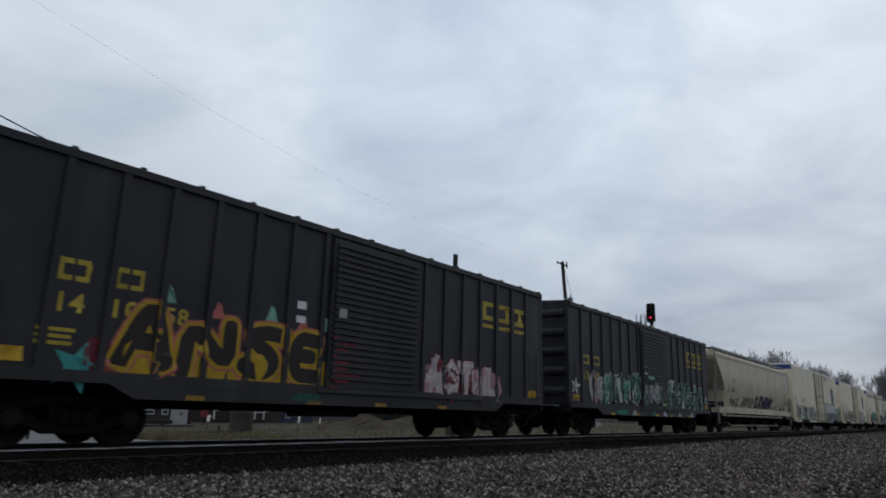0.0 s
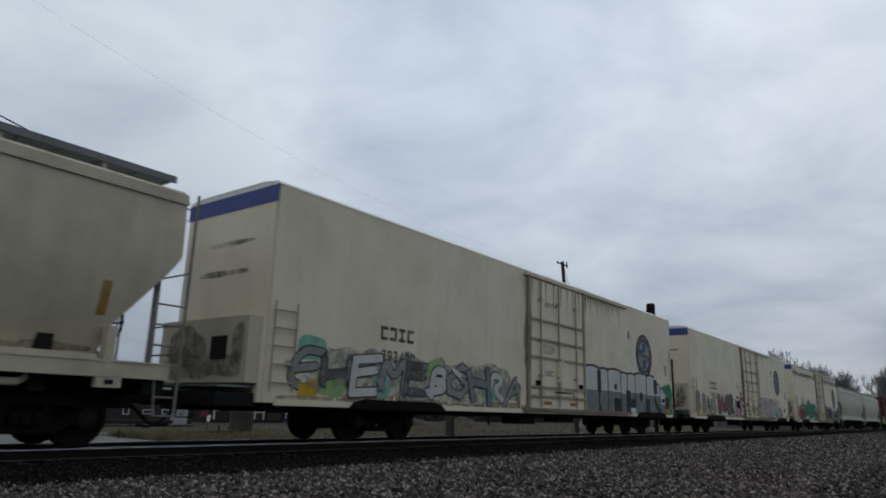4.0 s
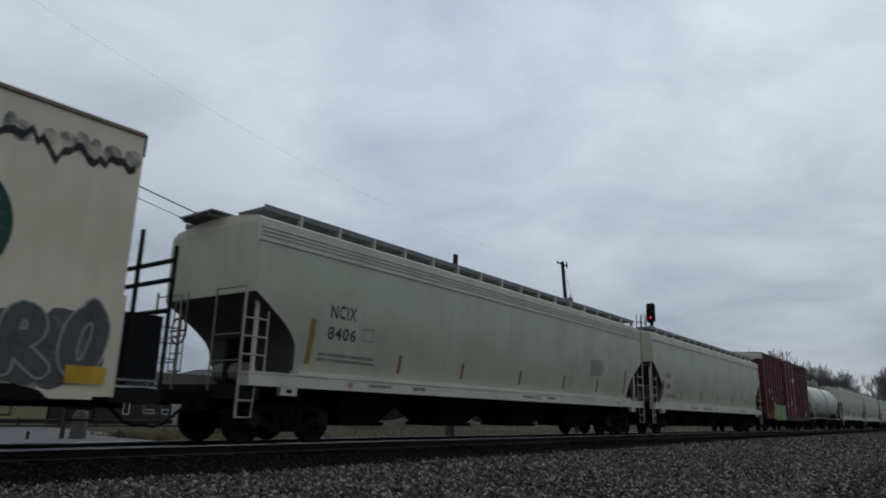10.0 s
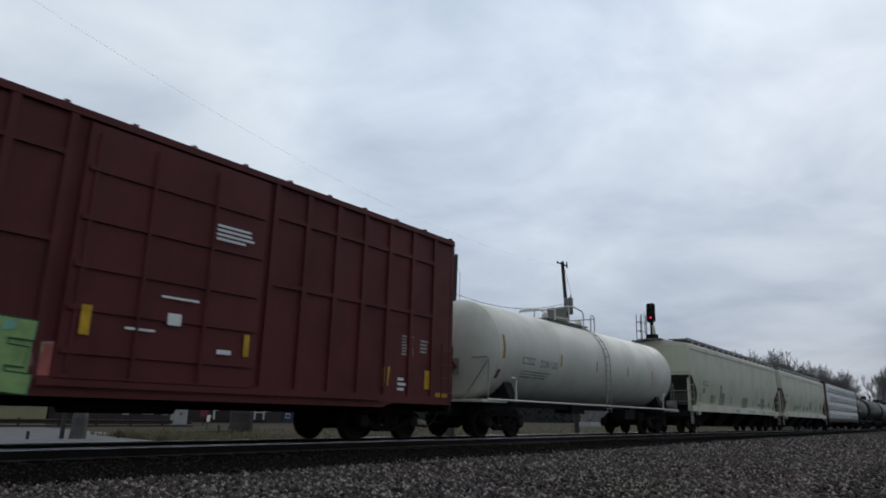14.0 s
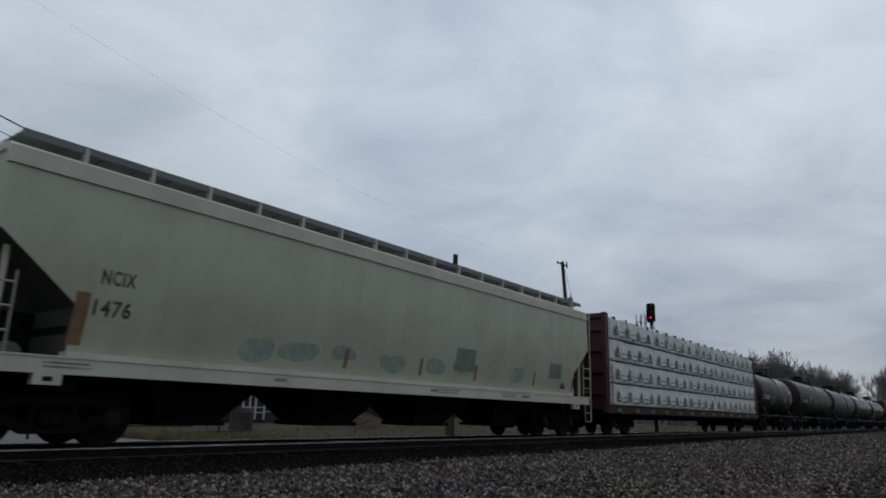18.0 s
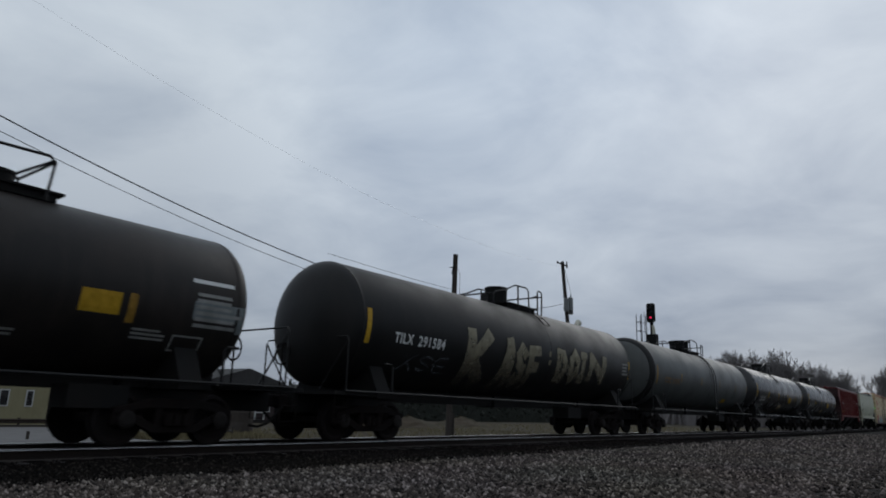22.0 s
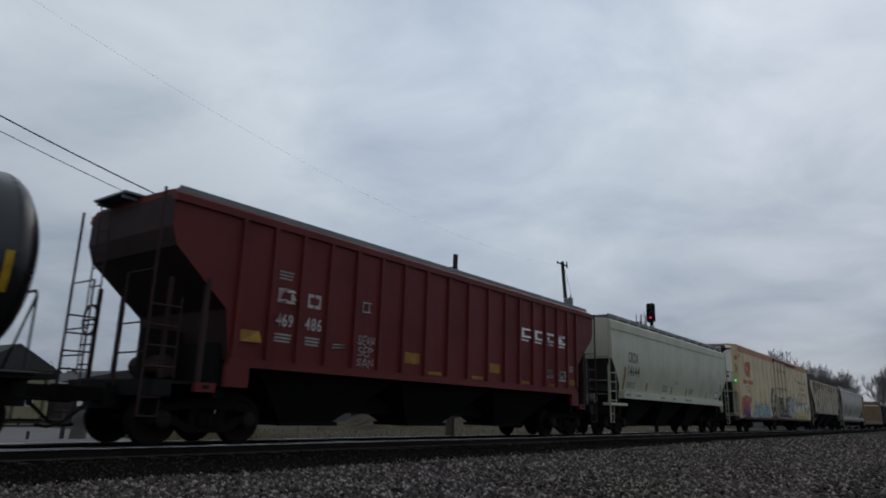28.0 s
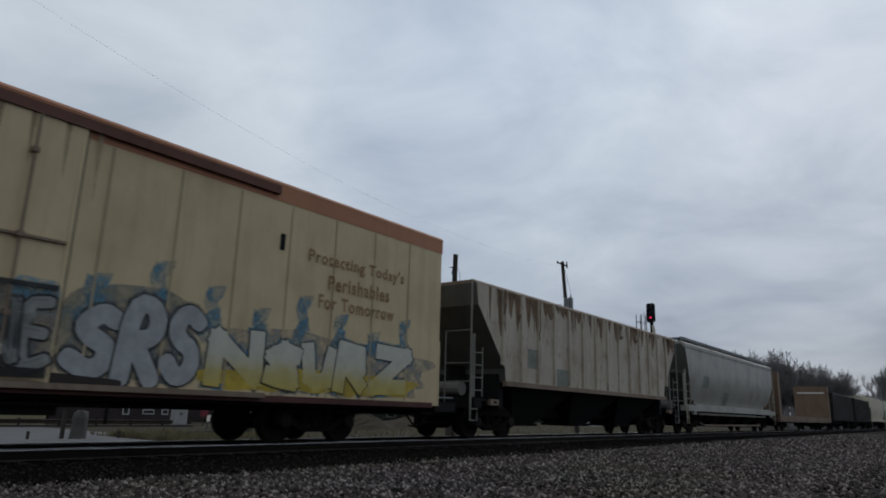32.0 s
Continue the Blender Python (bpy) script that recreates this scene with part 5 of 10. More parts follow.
        for e in (-1, 1):
            yy = e * deck
            part("end_handrail", tubes([[(s * 1.42, yy - e * 0.42, 1.05), (s * 1.42, yy - e * 0.42, 2.22), (s * 1.36, yy - e * 0.42, 2.30), (0, yy - e * 0.42, 2.30)], [(s * 1.40, yy - e * 0.42, 2.2), (s * 0.55, yy - e * 0.42, 1.1)]], 0.02, 6), M["end_grey"] if slim else rm, car)
            part("side_bracket", tubes([[(s * 1.44, yy - e * 1.90, 1.05), (s * 1.44, yy - e * 1.90, 1.70), (s * 1.44, yy - e * 1.84, 1.76), (s * 1.44, yy - e * 1.60, 1.76)]], 0.03, 6), rm, car)
            stirrup(car, yy - e * 0.3, s * 1.42, 1.05, 0.45)
    for e in (-1, 1):
        yy = e * deck
        part("end_platform", boxes((-1.5, 1.5, min(yy, yy - e * 1.3), max(yy, yy - e * 1.3), 1.02, 1.10)), trim if slim else M["underframe"], car)
        part("stub_sill", boxes((-0.3, 0.3, min(yy + e * 0.1, yy - e * 3.2), max(yy + e * 0.1, yy - e * 3.2), 0.62, 1.05), (-0.4, 0.4, min(yy - e * 1.4, yy - e * 3.2), max(yy - e * 1.4, yy - e * 3.2), 1.0, 1.4)), M["underframe"], car)
        ty = trucks[0] if e < 0 else trucks[1]
        bm = bmesh.new()
        out = [(-1.42, 0.98), (1.42, 0.98), (1.42, 1.12), (1.10, 1.75), (-1.10, 1.75), (-1.42, 1.12)]
        a = [bm.verts.new((x, ty - 0.22, z)) for x, z in out]
        b = [bm.verts.new((x, ty + 0.22, z)) for x, z in out]
        bm.faces.new(a)
        bm.faces.new(b[::-1])
        for i in range(6):
            j = (i + 1) % 6
            bm.faces.new((a[i], a[j], b[j], b[i]))
        part("saddle", bm, M["underframe"], car)
        part("brake_wheel", tubes([[(-0.6 + 0.26 * math.cos(a * math.tau / 12), yy - e * 0.25, 1.95 + 0.26 * math.sin(a * math.tau / 12)) for a in range(13)], [(-0.6, yy - e * 0.25, 1.1), (-0.6, yy - e * 0.25, 2.2)]], 0.022, 5), M["steel_dark"], car)
    part("brake_pipe", boxes((-0.25, 0.25, -half + 1.6, half - 1.6, 0.93, zc - r + 0.06)), M["underframe"], car)
    part("outlet_skid", boxes((-0.35, 0.35, -0.5, 0.6, zc - r - 0.32, zc - r + 0.1)), M["underframe"], car)
    part("brake_gear", boxes((0.3, 0.9, half * 0.45, half * 0.45 + 1.0, 0.62, 1.0)) if half > 3 else boxes((0.3, 0.9, 1, 1.6, 0.62, 1.0)), M["underframe"], car)
    add_gear(car, trucks, (-deck, deck), 0.8)
    return car, side


# ---- the train, from its head to its tail ----
def spread(a, b, n):
    return [a + (b - a) * k / (n - 1) for k in range(n)]


# navy boxcar with yellow lettering, gold and pink graffiti
posts_a = spread(-6.80, -1.42, 7) + spread(2.0, 7.0, 7)
car, side = boxcar("boxcar", "dark navy steel boxcar with yellow lettering and gold graffiti", 11.0, 7.97, 4.50, 4.66, 1.06, M["navy"], posts_a, (-1.25, 1.70), (-5.95, 5.95), door_ribs=22)
decal("car_marking", blocks(2, -6.72, -6.2, 2.5, 2.84), M["yel_letter"], car, side)
decal("car_marking", blocks(2, -5.85, -5.32, 2.5, 2.84), M["yel_letter"], car, side)
for txt, a, b in (("14", -6.66, -6.27), ("10", -5.82, -5.4), ("58", -4.93, -4.5)):
    decal("car_number", letters(txt, a, b, 2.02, 2.32), M["yel_letter"], car, side)
for k in range(3):
    a = 4.62 + 0.86 * k
    decal("emblem_block", blocks(1, a, a + 0.56, 3.30, 3.82, 0.04, k), M["yel_letter"], car, side)
    decal("emblem_line", rects((a, a + 0.55, 3.08, 3.18)), M["yel_letter"], car, side)
for spot in ((-7.35, -7.02, 1.25, 1.46), (7.15, 7.6, 1.2, 1.42)):
    decal("reflector", rects(spot), M["yellow"], car, side)
decal("notice", rects((-2.1, -1.86, 2.68, 2.84), (-2.1, -1.86, 2.40, 2.54)), M["white_mark"], car, side)
decal("small_print", lines(3, -6.9, -6.3, 1.5, 1.8, 3), M["yel_letter"], car, side)
piece(car, side, (("A", -5.95, -4.45, 1.10, 2.5), ("N", -4.8, -3.25, 1.10, 2.32), ("S", -3.55, -2.1, 1.10, 2.44), ("E", -2.4, -1.22, 1.10, 2.38)), "g_soot", "g_gold", 3, 0.29, 0.07, tilt=0.08, jig=0.06, halo="g_coral", label="black graffiti letter edged in gold and coral")
for k, (a, b, lo, hi) in enumerate(((-5.6, -4.5, 1.0, 1.75), (-4.7, -3.6, 1.0, 1.6), (-3.6, -2.6, 1.0, 1.75), (-2.7, -1.7, 1.0, 1.8), (-1.9, -0.95, 1.05, 1.7))):
    decal("graffiti_ground", blob(a, b, lo, hi, 4 + k), M["g_gold"], car, side, 0.004, "gold sprayed ground")
for k, (a, z) in enumerate(((-4.9, 2.5), (-3.9, 2.35), (-2.7, 2.45), (-1.9, 2.35), (-1.3, 2.4))):
    bm = bmesh.new()
    flat(bm, [(a - 0.16, z - 0.12), (a + 0.14, z - 0.10), (a + 0.05, z + 0.14), (a - 0.04, z + 0.2)])
    decal("graffiti_flare", bm, M["g_coral" if k % 2 else "g_mint"], car, side, 0.004, "pale sprayed flare")
for k, (a, b) in enumerate(((1.95, 3.2), (2.9, 4.3), (4.0, 5.6))):
    decal("graffiti_ground", blob(a, b, 0.98, 1.95, 14 + k), M["g_pink" if k != 1 else "g_crimson"], car, side, 0.004 + 0.0006 * k, "pink sprayed ground")
piece(car, side, (("A", 1.9, 3.05, 0.98, 2.16), ("S", 2.75, 3.6, 0.98, 2.12), ("T", 3.3, 4.35, 0.98, 2.16), ("U", 4.0, 4.95, 0.98, 2.0), ("L", 4.6, 5.55, 0.98, 2.1)), "g_rose", "g_wine", 5, 0.36, 0.035, jig=0.08, sharp="block", label="pale pink graffiti letter edged in crimson", shine="g_offwhite")
decal("graffiti_star", star(-6.25, 1.22, 0.42, 0.3), M["g_teal"], car, side, 0.008)
decal("graffiti_patch", blob(-6.2, -5.7, 1.1, 1.75, 15), M["g_wine"], car, side, 0.006, "dark red sprayed patch")
for k in range(9):
    y, z = -1.2 + 0.05 * (k * 5 % 4), 1.12 + 0.13 * k
    decal("graffiti_streak", blob(y, y + 0.32 + 0.12 * (k * 7 % 5) - 0.03 * k, z, z + 0.07, 16 + k), M["g_wine"], car, Side([(0, 1.64), (5, 1.64)]), 0.041 + 0.0006 * (k % 3), "dull red spray on the door ribs")
decal("notice", rects((-1.05, -0.82, 2.62, 2.82)), M["dim_mark"], car, Side([(0, 1.69), (5, 1.69)]))
sill_side = Side([(0, 1.60), (2, 1.60)])
for a in (-4.4, -1.7, 0.3, 2.6):
    decal("reflector", rects((a, a + 0.36, 0.79, 0.87)), M["amber"], car, sill_side, 0.006)
decal("graffiti_ground", blob(-2.2, -1.3, 0.80, 1.02, 26), M["g_dkgreen"], car, sill_side, 0.006, "green overspray on the sill")

# second navy boxcar, green and silver graffiti
posts_b = spread(-6.92, -1.62, 7) + spread(1.7, 7.0, 7)
car, side = boxcar("boxcar", "dark navy steel boxcar covered low down in green and silver graffiti", 28.8, 7.85, 4.55, 4.70, 1.06, M["navy"], posts_b, (-1.45, 1.5), (-5.98, 5.98), door_ribs=22)
decal("car_marking", blocks(2, -6.83, -6.26, 2.52, 2.84), M["yel_letter"], car, side)
decal("car_marking", blocks(2, -5.95, -5.38, 2.52, 2.84), M["yel_letter"], car, side)
for txt, a, b in (("13", -6.75, -6.35), ("60", -5.93, -5.5), ("02", -5.0, -4.6)):
    decal("car_number", letters(txt, a, b, 1.98, 2.28), M["yel_letter"], car, side)
for k in range(3):
    a = 4.67 + 0.86 * k
    decal("emblem_block", blocks(1, a, a + 0.56, 3.38, 3.90, 0.04, k), M["yel_letter"], car, side)
    decal("emblem_line", rects((a, a + 0.55, 3.17, 3.27)), M["yel_letter"], car, side)
for spot in ((-7.6, -7.12, 1.22, 1.43), (7.1, 7.6, 1.22, 1.43)):
    decal("reflector", rects(spot), M["yellow"], car, side)
decal("notice", rects((-1.2, -0.8, 2.7, 2.8), (-1.2, -0.8, 2.45, 2.55)), M["white_mark"], car, Side([(0, 1.64), (5, 1.64)]))
decal("graffiti_ground", blob(-6.4, -5.0, 1.12, 2.2, 11), M["g_pink"], car, side, 0.004, "faded pink sprayed round")
wildstyle(car, side, (-5.35, -1.5, 1.08, 2.5), 6, 13, ("g_emerald", "g_forest", "g_dkgreen"), "g_offwhite", 0.30, "g_mint", 0.035, "green graffiti letter outlined in white")
graffiti(car, side, "OS", (-6.45, -5.05, 1.15, 2.25), "g_slate", "g_offwhite", 15, 0.14, 0.03, jig=0.1, base=0.02, label="white-edged grey graffiti letter")
# tall arched strokes in dark green with white edges
ARCHES = ("1.75,1.25 1.8,2.0 2.3,2.32 2.85,2.05 3.0,1.6", "2.3,1.0 2.25,1.5 2.4,2.0", "2.95,0.95 2.7,1.5 2.45,1.85", "3.2,1.75 3.3,2.15 3.55,2.2 3.8,2.0 3.6,1.5 3.2,1.1", "4.0,1.2 4.1,2.0 4.4,2.28 4.75,1.95 4.85,1.3 5.2,1.0",
          "4.4,1.6 4.6,1.2 4.5,0.95", "5.3,1.5 5.35,2.05 5.6,2.22 5.85,1.95 5.7,1.3 5.4,0.98", "6.1,1.0 6.15,1.8 6.4,2.18 6.62,1.95 6.6,1.7", "6.35,1.5 6.7,1.05", "4.85,1.88 5.3,1.88", "2.95,1.7 3.25,1.72")
PATCHES = ("1.68,1.15 2.02,1.18 2.05,1.75", "2.5,1.05 2.75,1.1 2.5,1.7", "3.3,1.02 4.05,1.02 3.95,1.55 3.6,1.3", "4.25,1.3 4.5,1.4 4.3,1.9", "5.55,1.0 6.0,0.98 5.92,1.65", "6.45,1.2 6.95,1.15 6.62,1.65", "4.9,1.3 5.3,1.2 5.25,1.65")
for k, row in enumerate(PATCHES):
    bm = bmesh.new()
    flat(bm, [(float(q.split(",")[0]), max(1.10, float(q.split(",")[1]))) for q in row.split()])
    decal("graffiti_patch", bm, M["g_offwhite"], car, side, 0.006 + 0.001 * k, "white sprayed wedge")
for k, row in enumerate(ARCHES):
    pts = [Vector((float(q.split(",")[0]), max(1.28, float(q.split(",")[1])), 0)) for q in row.split()]
    w = 0.29 if k < 9 else 0.14
    bm = bmesh.new()
    ribbon(bm, pts, w)
    stroke = decal("graffiti_stroke", bm, M["g_forest"], car, side, 0.024 + 0.004 * k, "dark green graffiti stroke")
    bm = bmesh.new()
    ribbon(bm, pts, w + 0.07)
    decal("outline", bm, M["g_offwhite"], stroke, side, 0.014 + 0.004 * k)
    if k in (0, 3, 4, 6, 7):
        bm = bmesh.new()
        ribbon(bm, [q + Vector((0.06, 0.05, 0)) for q in pts], 0.035)
        decal("highlight", bm, M["g_mint"], stroke, side, 0.032 + 0.004 * k)
graffiti(car, side, "NO", (6.9, 7.75, 1.45, 1.85), "g_offwhite", "g_ink", 19, 0.04, 0.01, label="small white scrawl", sharp=True)
wildstyle(car, Side([(0, 1.69), (5, 1.69)]), (-1.4, 0.75, 1.15, 2.35), 4, 17, ("g_forest", "g_slate", "g_smoke"), "g_chrome", 0.15, "g_offwhite", 0.025, "green and silver graffiti over the door ribs")
decal("graffiti_patch", rects((-1.05, -0.35, 2.28, 2.42)), M["g_mint"], car, Side([(0, 1.69), (5, 1.69)]), 0.06, "mint sprayed bar")
graffiti(car, Side([(0, 1.69), (5, 1.69)]), "ES", (0.62, 1.35, 1.45, 1.78), "g_smoke", "g_slate", 19, 0.05, 0.012, jig=0.14, label="grey scrawl over the door ribs")
decal("graffiti_patch", blob(0.8, 1.0, 1.52, 1.68, 219), M["g_crimson"], car, Side([(0, 1.69), (5, 1.69)]), 0.02, "small crimson sprayed spot")
decal("graffiti_patch", blob(0.6, 1.15, 1.2, 1.36, 218), M["g_lime"], car, Side([(0, 1.69), (5, 1.69)]), 0.008, "small lime sprayed patch")
for k, (a, b, c) in enumerate(((2.85, 3.44, 3.1), (4.55, 5.28, 4.88), (0.9, 1.5, 1.1), (-2.6, -1.9, -2.3))):
    bm = bmesh.new()
    flat(bm, [(a, 0.79), (b, 0.79), (c, 1.02)])
    decal("graffiti_patch", bm, M["g_chrome"], car, sill_side, 0.006, "pale sprayed wedge on the sill")
for k, (a, b) in enumerate(((-0.33, 0.03), (2.1, 2.8), (-4.2, -3.0), (5.0, 5.4))):
    decal("graffiti_ground", blob(a, b, 0.80, 1.0, 211 + k), M["g_forest" if k % 2 else "g_emerald"], car, sill_side, 0.007, "green overspray on the sill")
for a in (0.04, 1.81, 4.27, -2.2, -4.6):
    decal("reflector", rects((a, a + 0.36, 0.79, 0.87)), M["yellow"], car, sill_side, 0.009)
decal("graffiti_star", star(-7.42, 1.72, 0.34, 0.2), M["g_offwhite"], car, side, 0.008)

# tan-grey covered hopper with purple graffiti
car, side = hopper("covered_hopper", "tan-grey covered hopper car with purple graffiti along its side", 47.85, 9.38, M["hopper_tan"], M["hopper_tan"], (-7.5, 7.5), top=4.32, crown=4.56,
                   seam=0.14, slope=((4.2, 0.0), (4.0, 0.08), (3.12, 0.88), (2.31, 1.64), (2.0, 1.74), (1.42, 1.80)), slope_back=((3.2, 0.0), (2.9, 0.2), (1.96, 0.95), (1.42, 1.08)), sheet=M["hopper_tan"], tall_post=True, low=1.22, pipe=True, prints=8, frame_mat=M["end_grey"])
decal("car_marking", letters("TILX", -6.38, -5.78, 2.8, 3.05), M["black_mark"], car, side)
decal("car_number", letters("6045", -6.48, -5.65, 2.30, 2.56), M["black_mark"], car, side)
for spot in ((-7.2, -7.0, 2.15, 2.65), (8.12, 8.27, 2.05, 2.6)):
    decal("reflector", rects(spot), M["amber"], car, side)
for k in range(14):
    y = -7.0 + 1.08 * k
    decal("grime", blob(y, y + 1.3, 1.44, 1.56 + 0.05 * (k * 5 % 4), 80 + k), M["low_grime"], car, side, 0.0036 + 0.0003 * (k % 4), "brown grime along the foot of the side")
bm = bmesh.new()
oval(bm, 5.9, 1.74, 0.20, 0.11, 20)
decal("hatch", bm, M["steel_dark"], car, side, 0.012)
for e in (-1, 1):
    part("sill_bracket", boxes((1.40, 1.61, *sorted((e * (7.45 if e < 0 else 8.28), e * (7.57 if e < 0 else 8.42))), 1.1, 1.89)), M["hopper_tan"], car)
graffiti(car, side, "OABI", (-6.6, -4.5, 1.55, 2.0), "grey_mark", "g_smoke", 24, 0.10, 0.02, jig=0.12, label="faded grey graffiti letter")
decal("reflector", rects((-4.95, -4.72, 1.55, 2.0)), M["amber"], car, side, 0.03)
graffiti(car, side, "JACROSEN", (-3.85, -0.75, 1.5, 2.12), "g_slate", "g_smoke", 26, 0.12, 0.02, tilt=0.2, jig=0.14, label="faded dark graffiti letter")
for k, (a, b, lo, hi) in enumerate(((-1.00, -0.86, 3.05, 3.85), (-1.08, -0.84, 3.60, 3.82))):
    decal("soot_stain", blob(a, b, lo, hi, 160 + k), M["g_slate"], car, side, 0.005 + 0.002 * k, "dark soot stain")
decal("notice", rects((-4.65, -4.25, 2.74, 2.76), (-4.65, -4.25, 2.92, 2.94), (-4.65, -4.63, 2.76, 2.92), (-4.27, -4.25, 2.76, 2.92)), M["grey_mark"], car, side)
for k, (a, b) in enumerate(((0.25, 1.1), (2.3, 2.75), (3.3, 3.7))):
    decal("graffiti_patch", blob(a, b, 1.44, 1.95, 236 + k), M["brown_mark"], car, side, 0.0045, "brown sprayed flare")
piece(car, side, (("2", -0.74, 0.40, 1.45, 2.34),), "g_plum", "g_soot", 23, 0.19, 0.02, tilt=0.05, jig=0.0, label="dark purple graffiti numeral")
piece(car, side, (("T", 0.35, 1.35, 1.44, 2.34), ("H", 1.15, 2.3, 1.44, 2.32), ("I", 2.1, 2.75, 1.44, 2.30), ("N", 2.55, 3.55, 1.44, 2.30), ("K", 3.3, 4.45, 1.44, 2.28)), "g_plum", "g_soot", 29, 0.27, 0.022, tilt=0.22, jig=0.03, sharp="block", label="slanted dark purple block graffiti letter")
for k, a in enumerate((0.62, 1.05, 1.62, 2.02, 2.5, 2.98, 3.5, 4.2)):
    bm = bmesh.new()
    flat(bm, [(a, 2.16), (a + 0.12, 2.18), (a + 0.16, 2.25), (a + 0.02, 2.25)])
    decal("graffiti_shine", bm, M["g_grey"], car, side, 0.05, "pale highlight on the letter")


def round_emblem(car, side, y, z, r, blue, rim="g_ink"):
    bm = bmesh.new()
    ring(bm, y, z, r, r, 0.66)
    em = decal("round_emblem", bm, M[rim], car, side, 0.006, "round black and blue railway emblem")
    bm = bmesh.new()
    oval(bm, y, z, r * 0.65, r * 0.65)
    decal("emblem_disc", bm, M["g_midgrey"], em, side, 0.008)
    decal("emblem_cross", rects((y - r * 0.20, y + r * 0.20, z + r * 0.175, z + r * 0.62), (y - r * 0.20, y + r * 0.20, z - r * 0.62, z - r * 0.175)), M["g_logo_blue"], em, side, 0.010)
    bm = bmesh.new()
    ribbon(bm, [Vector((y + r * q, z + r * w, 0)) for q, w in ((-0.52, 0.16), (-0.3, 0.18), (0.0, 0.0), (0.3, -0.14), (0.52, -0.12))], r * 0.26)
    decal("emblem_wave", bm, M["g_slate"], em, side, 0.0115)
    decal("emblem_bar", rects((y - r * 0.5, y + r * 0.5, z - r * 0.05, z + r * 0.06)), M["g_slate"], em, side, 0.013)
    for k in range(26):
        a = k * math.tau / 26
        if k % 9 == 4:
            continue
        bm, c, n = bmesh.new(), math.cos(a), math.sin(a)
        flat(bm, [(y + r * (q * c - p * n), z + r * (q * n + p * c)) for q, p in ((0.76, -0.05), (0.90, -0.05), (0.90, 0.045), (0.76, 0.045))])
        decal("emblem_print", bm, M["dim_mark"] if blue else M["g_slate"], em, side, 0.010)


# three white refrigerator cars
car, side = reefer("refrigerator_car", "white refrigerator car with silver, black and green graffiti", 70.65, 11.48, M["white"], M["white_b"], (-7.45, 8.75), (-1.6, 2.3), 6.3, band=M["blue_band"])
decal("car_marking", blocks(4, -8.25, -7.0, 2.3, 2.62), M["black_mark"], car, side)
decal("car_number", letters("793400", -8.2, -7.0, 1.78, 2.08), M["black_mark"], car, side)
round_emblem(car, side, 8.12, 3.24, 0.90, True)
decal("graffiti_ground", blob(-10.6, -1.9, 0.86, 2.1, 31), M["g_smoke"], car, side, 0.004)
wildstyle(car, side, (-10.9, -6.4, 0.9, 2.15), 5, 33, ("g_midgrey", "g_smoke", "g_offwhite"), "g_ink", 0.16, None, 0.03, "silver graffiti letter with black edge")
wildstyle(car, side, (-6.5, -1.9, 0.9, 2.1), 5, 35, ("g_offwhite", "g_midgrey", "g_grey"), "g_ink", 0.17, None, 0.035, "white and grey graffiti letter with black edge")
for k, (a, b, lo, hi) in enumerate(((-10.7, -9.9, 1.6, 2.2), (-10.2, -9.3, 0.95, 1.4), (-8.4, -7.8, 1.0, 1.7), (-6.6, -5.8, 1.5, 2.1), (-4.0, -3.3, 1.0, 1.6))):
    decal("graffiti_patch", blob(a, b, lo, hi, 134 + k), M["g_mint" if k % 2 == 0 else "g_lime"], car, side, 0.006 + 0.0006 * k, "yellow-green sprayed patch")
rnd = random.Random(5)


def arched(a, b, lo, hi, rise):
    """A flat panel with a gently arched top."""
    bm = bmesh.new()
    flat(bm, [(a, lo), (b, lo)] + [(b - (b - a) * k / 8, hi + rise * math.sin(math.pi * k / 8)) for k in range(9)])
    return bm


for a, b, hi in ((2.45, 3.55, 2.46), (3.6, 4.37, 2.42), (4.37, 5.57, 2.45), (5.57, 6.2, 2.38), (6.2, 7.02, 2.38), (7.02, 8.25, 2.44), (8.25, 9.2, 2.42), (9.2, 9.83, 2.1), (9.83, 10.4, 1.95)):
    panel = decal("graffiti_panel", arched(a + 0.04, b - 0.04, 1.62 + rnd.uniform(-0.03, 0.05), hi - 0.04, 0.05), M["g_offwhite"], car, side, 0.008, "white block graffiti panel")
    decal("panel_edge", arched(a - 0.035, b + 0.035, 0.86, hi + 0.03, 0.06), M["g_ink"], panel, side, 0.003 + rnd.uniform(0, 0.001))
    decal("panel_foot", rects((a + 0.04, b - 0.04, 0.88, 1.66)), M["g_grey"], panel, side, 0.007)
for spot in ((3.42, 3.74, 1.59, 2.36), (4.9, 5.18, 1.73, 1.93), (4.87, 5.56, 0.92, 1.4), (6.06, 6.5, 0.86, 1.74), (6.34, 7.02, 1.1, 1.44), (7.46, 7.77, 1.37, 1.71), (8.1, 8.56, 0.86, 1.47), (9.06, 9.5, 1.71, 2.3), (10.42, 10.9, 0.86, 1.6), (3.52, 3.75, 0.86, 1.12)):
    decal("graffiti_bar", rects(spot), M["g_ink"], car, side, 0.012)
bm = bmesh.new()
flat(bm, [(9.04, 1.53), (9.3, 1.53), (9.86, 0.89), (9.5, 0.89)])
decal("graffiti_bar", bm, M["g_ink"], car, side, 0.012)
decal("notice", rects((6.5, 7.0, 0.88, 1.07)), M["white_mark"], car, side, 0.014)
decal("notice", rects((9.9, 10.42, 1.3, 1.6)), M["white_mark"], car, side, 0.015)
decal("hatch", rects((10.0, 10.34, 1.36, 1.55)), M["steel_dark"], car, side, 0.018)
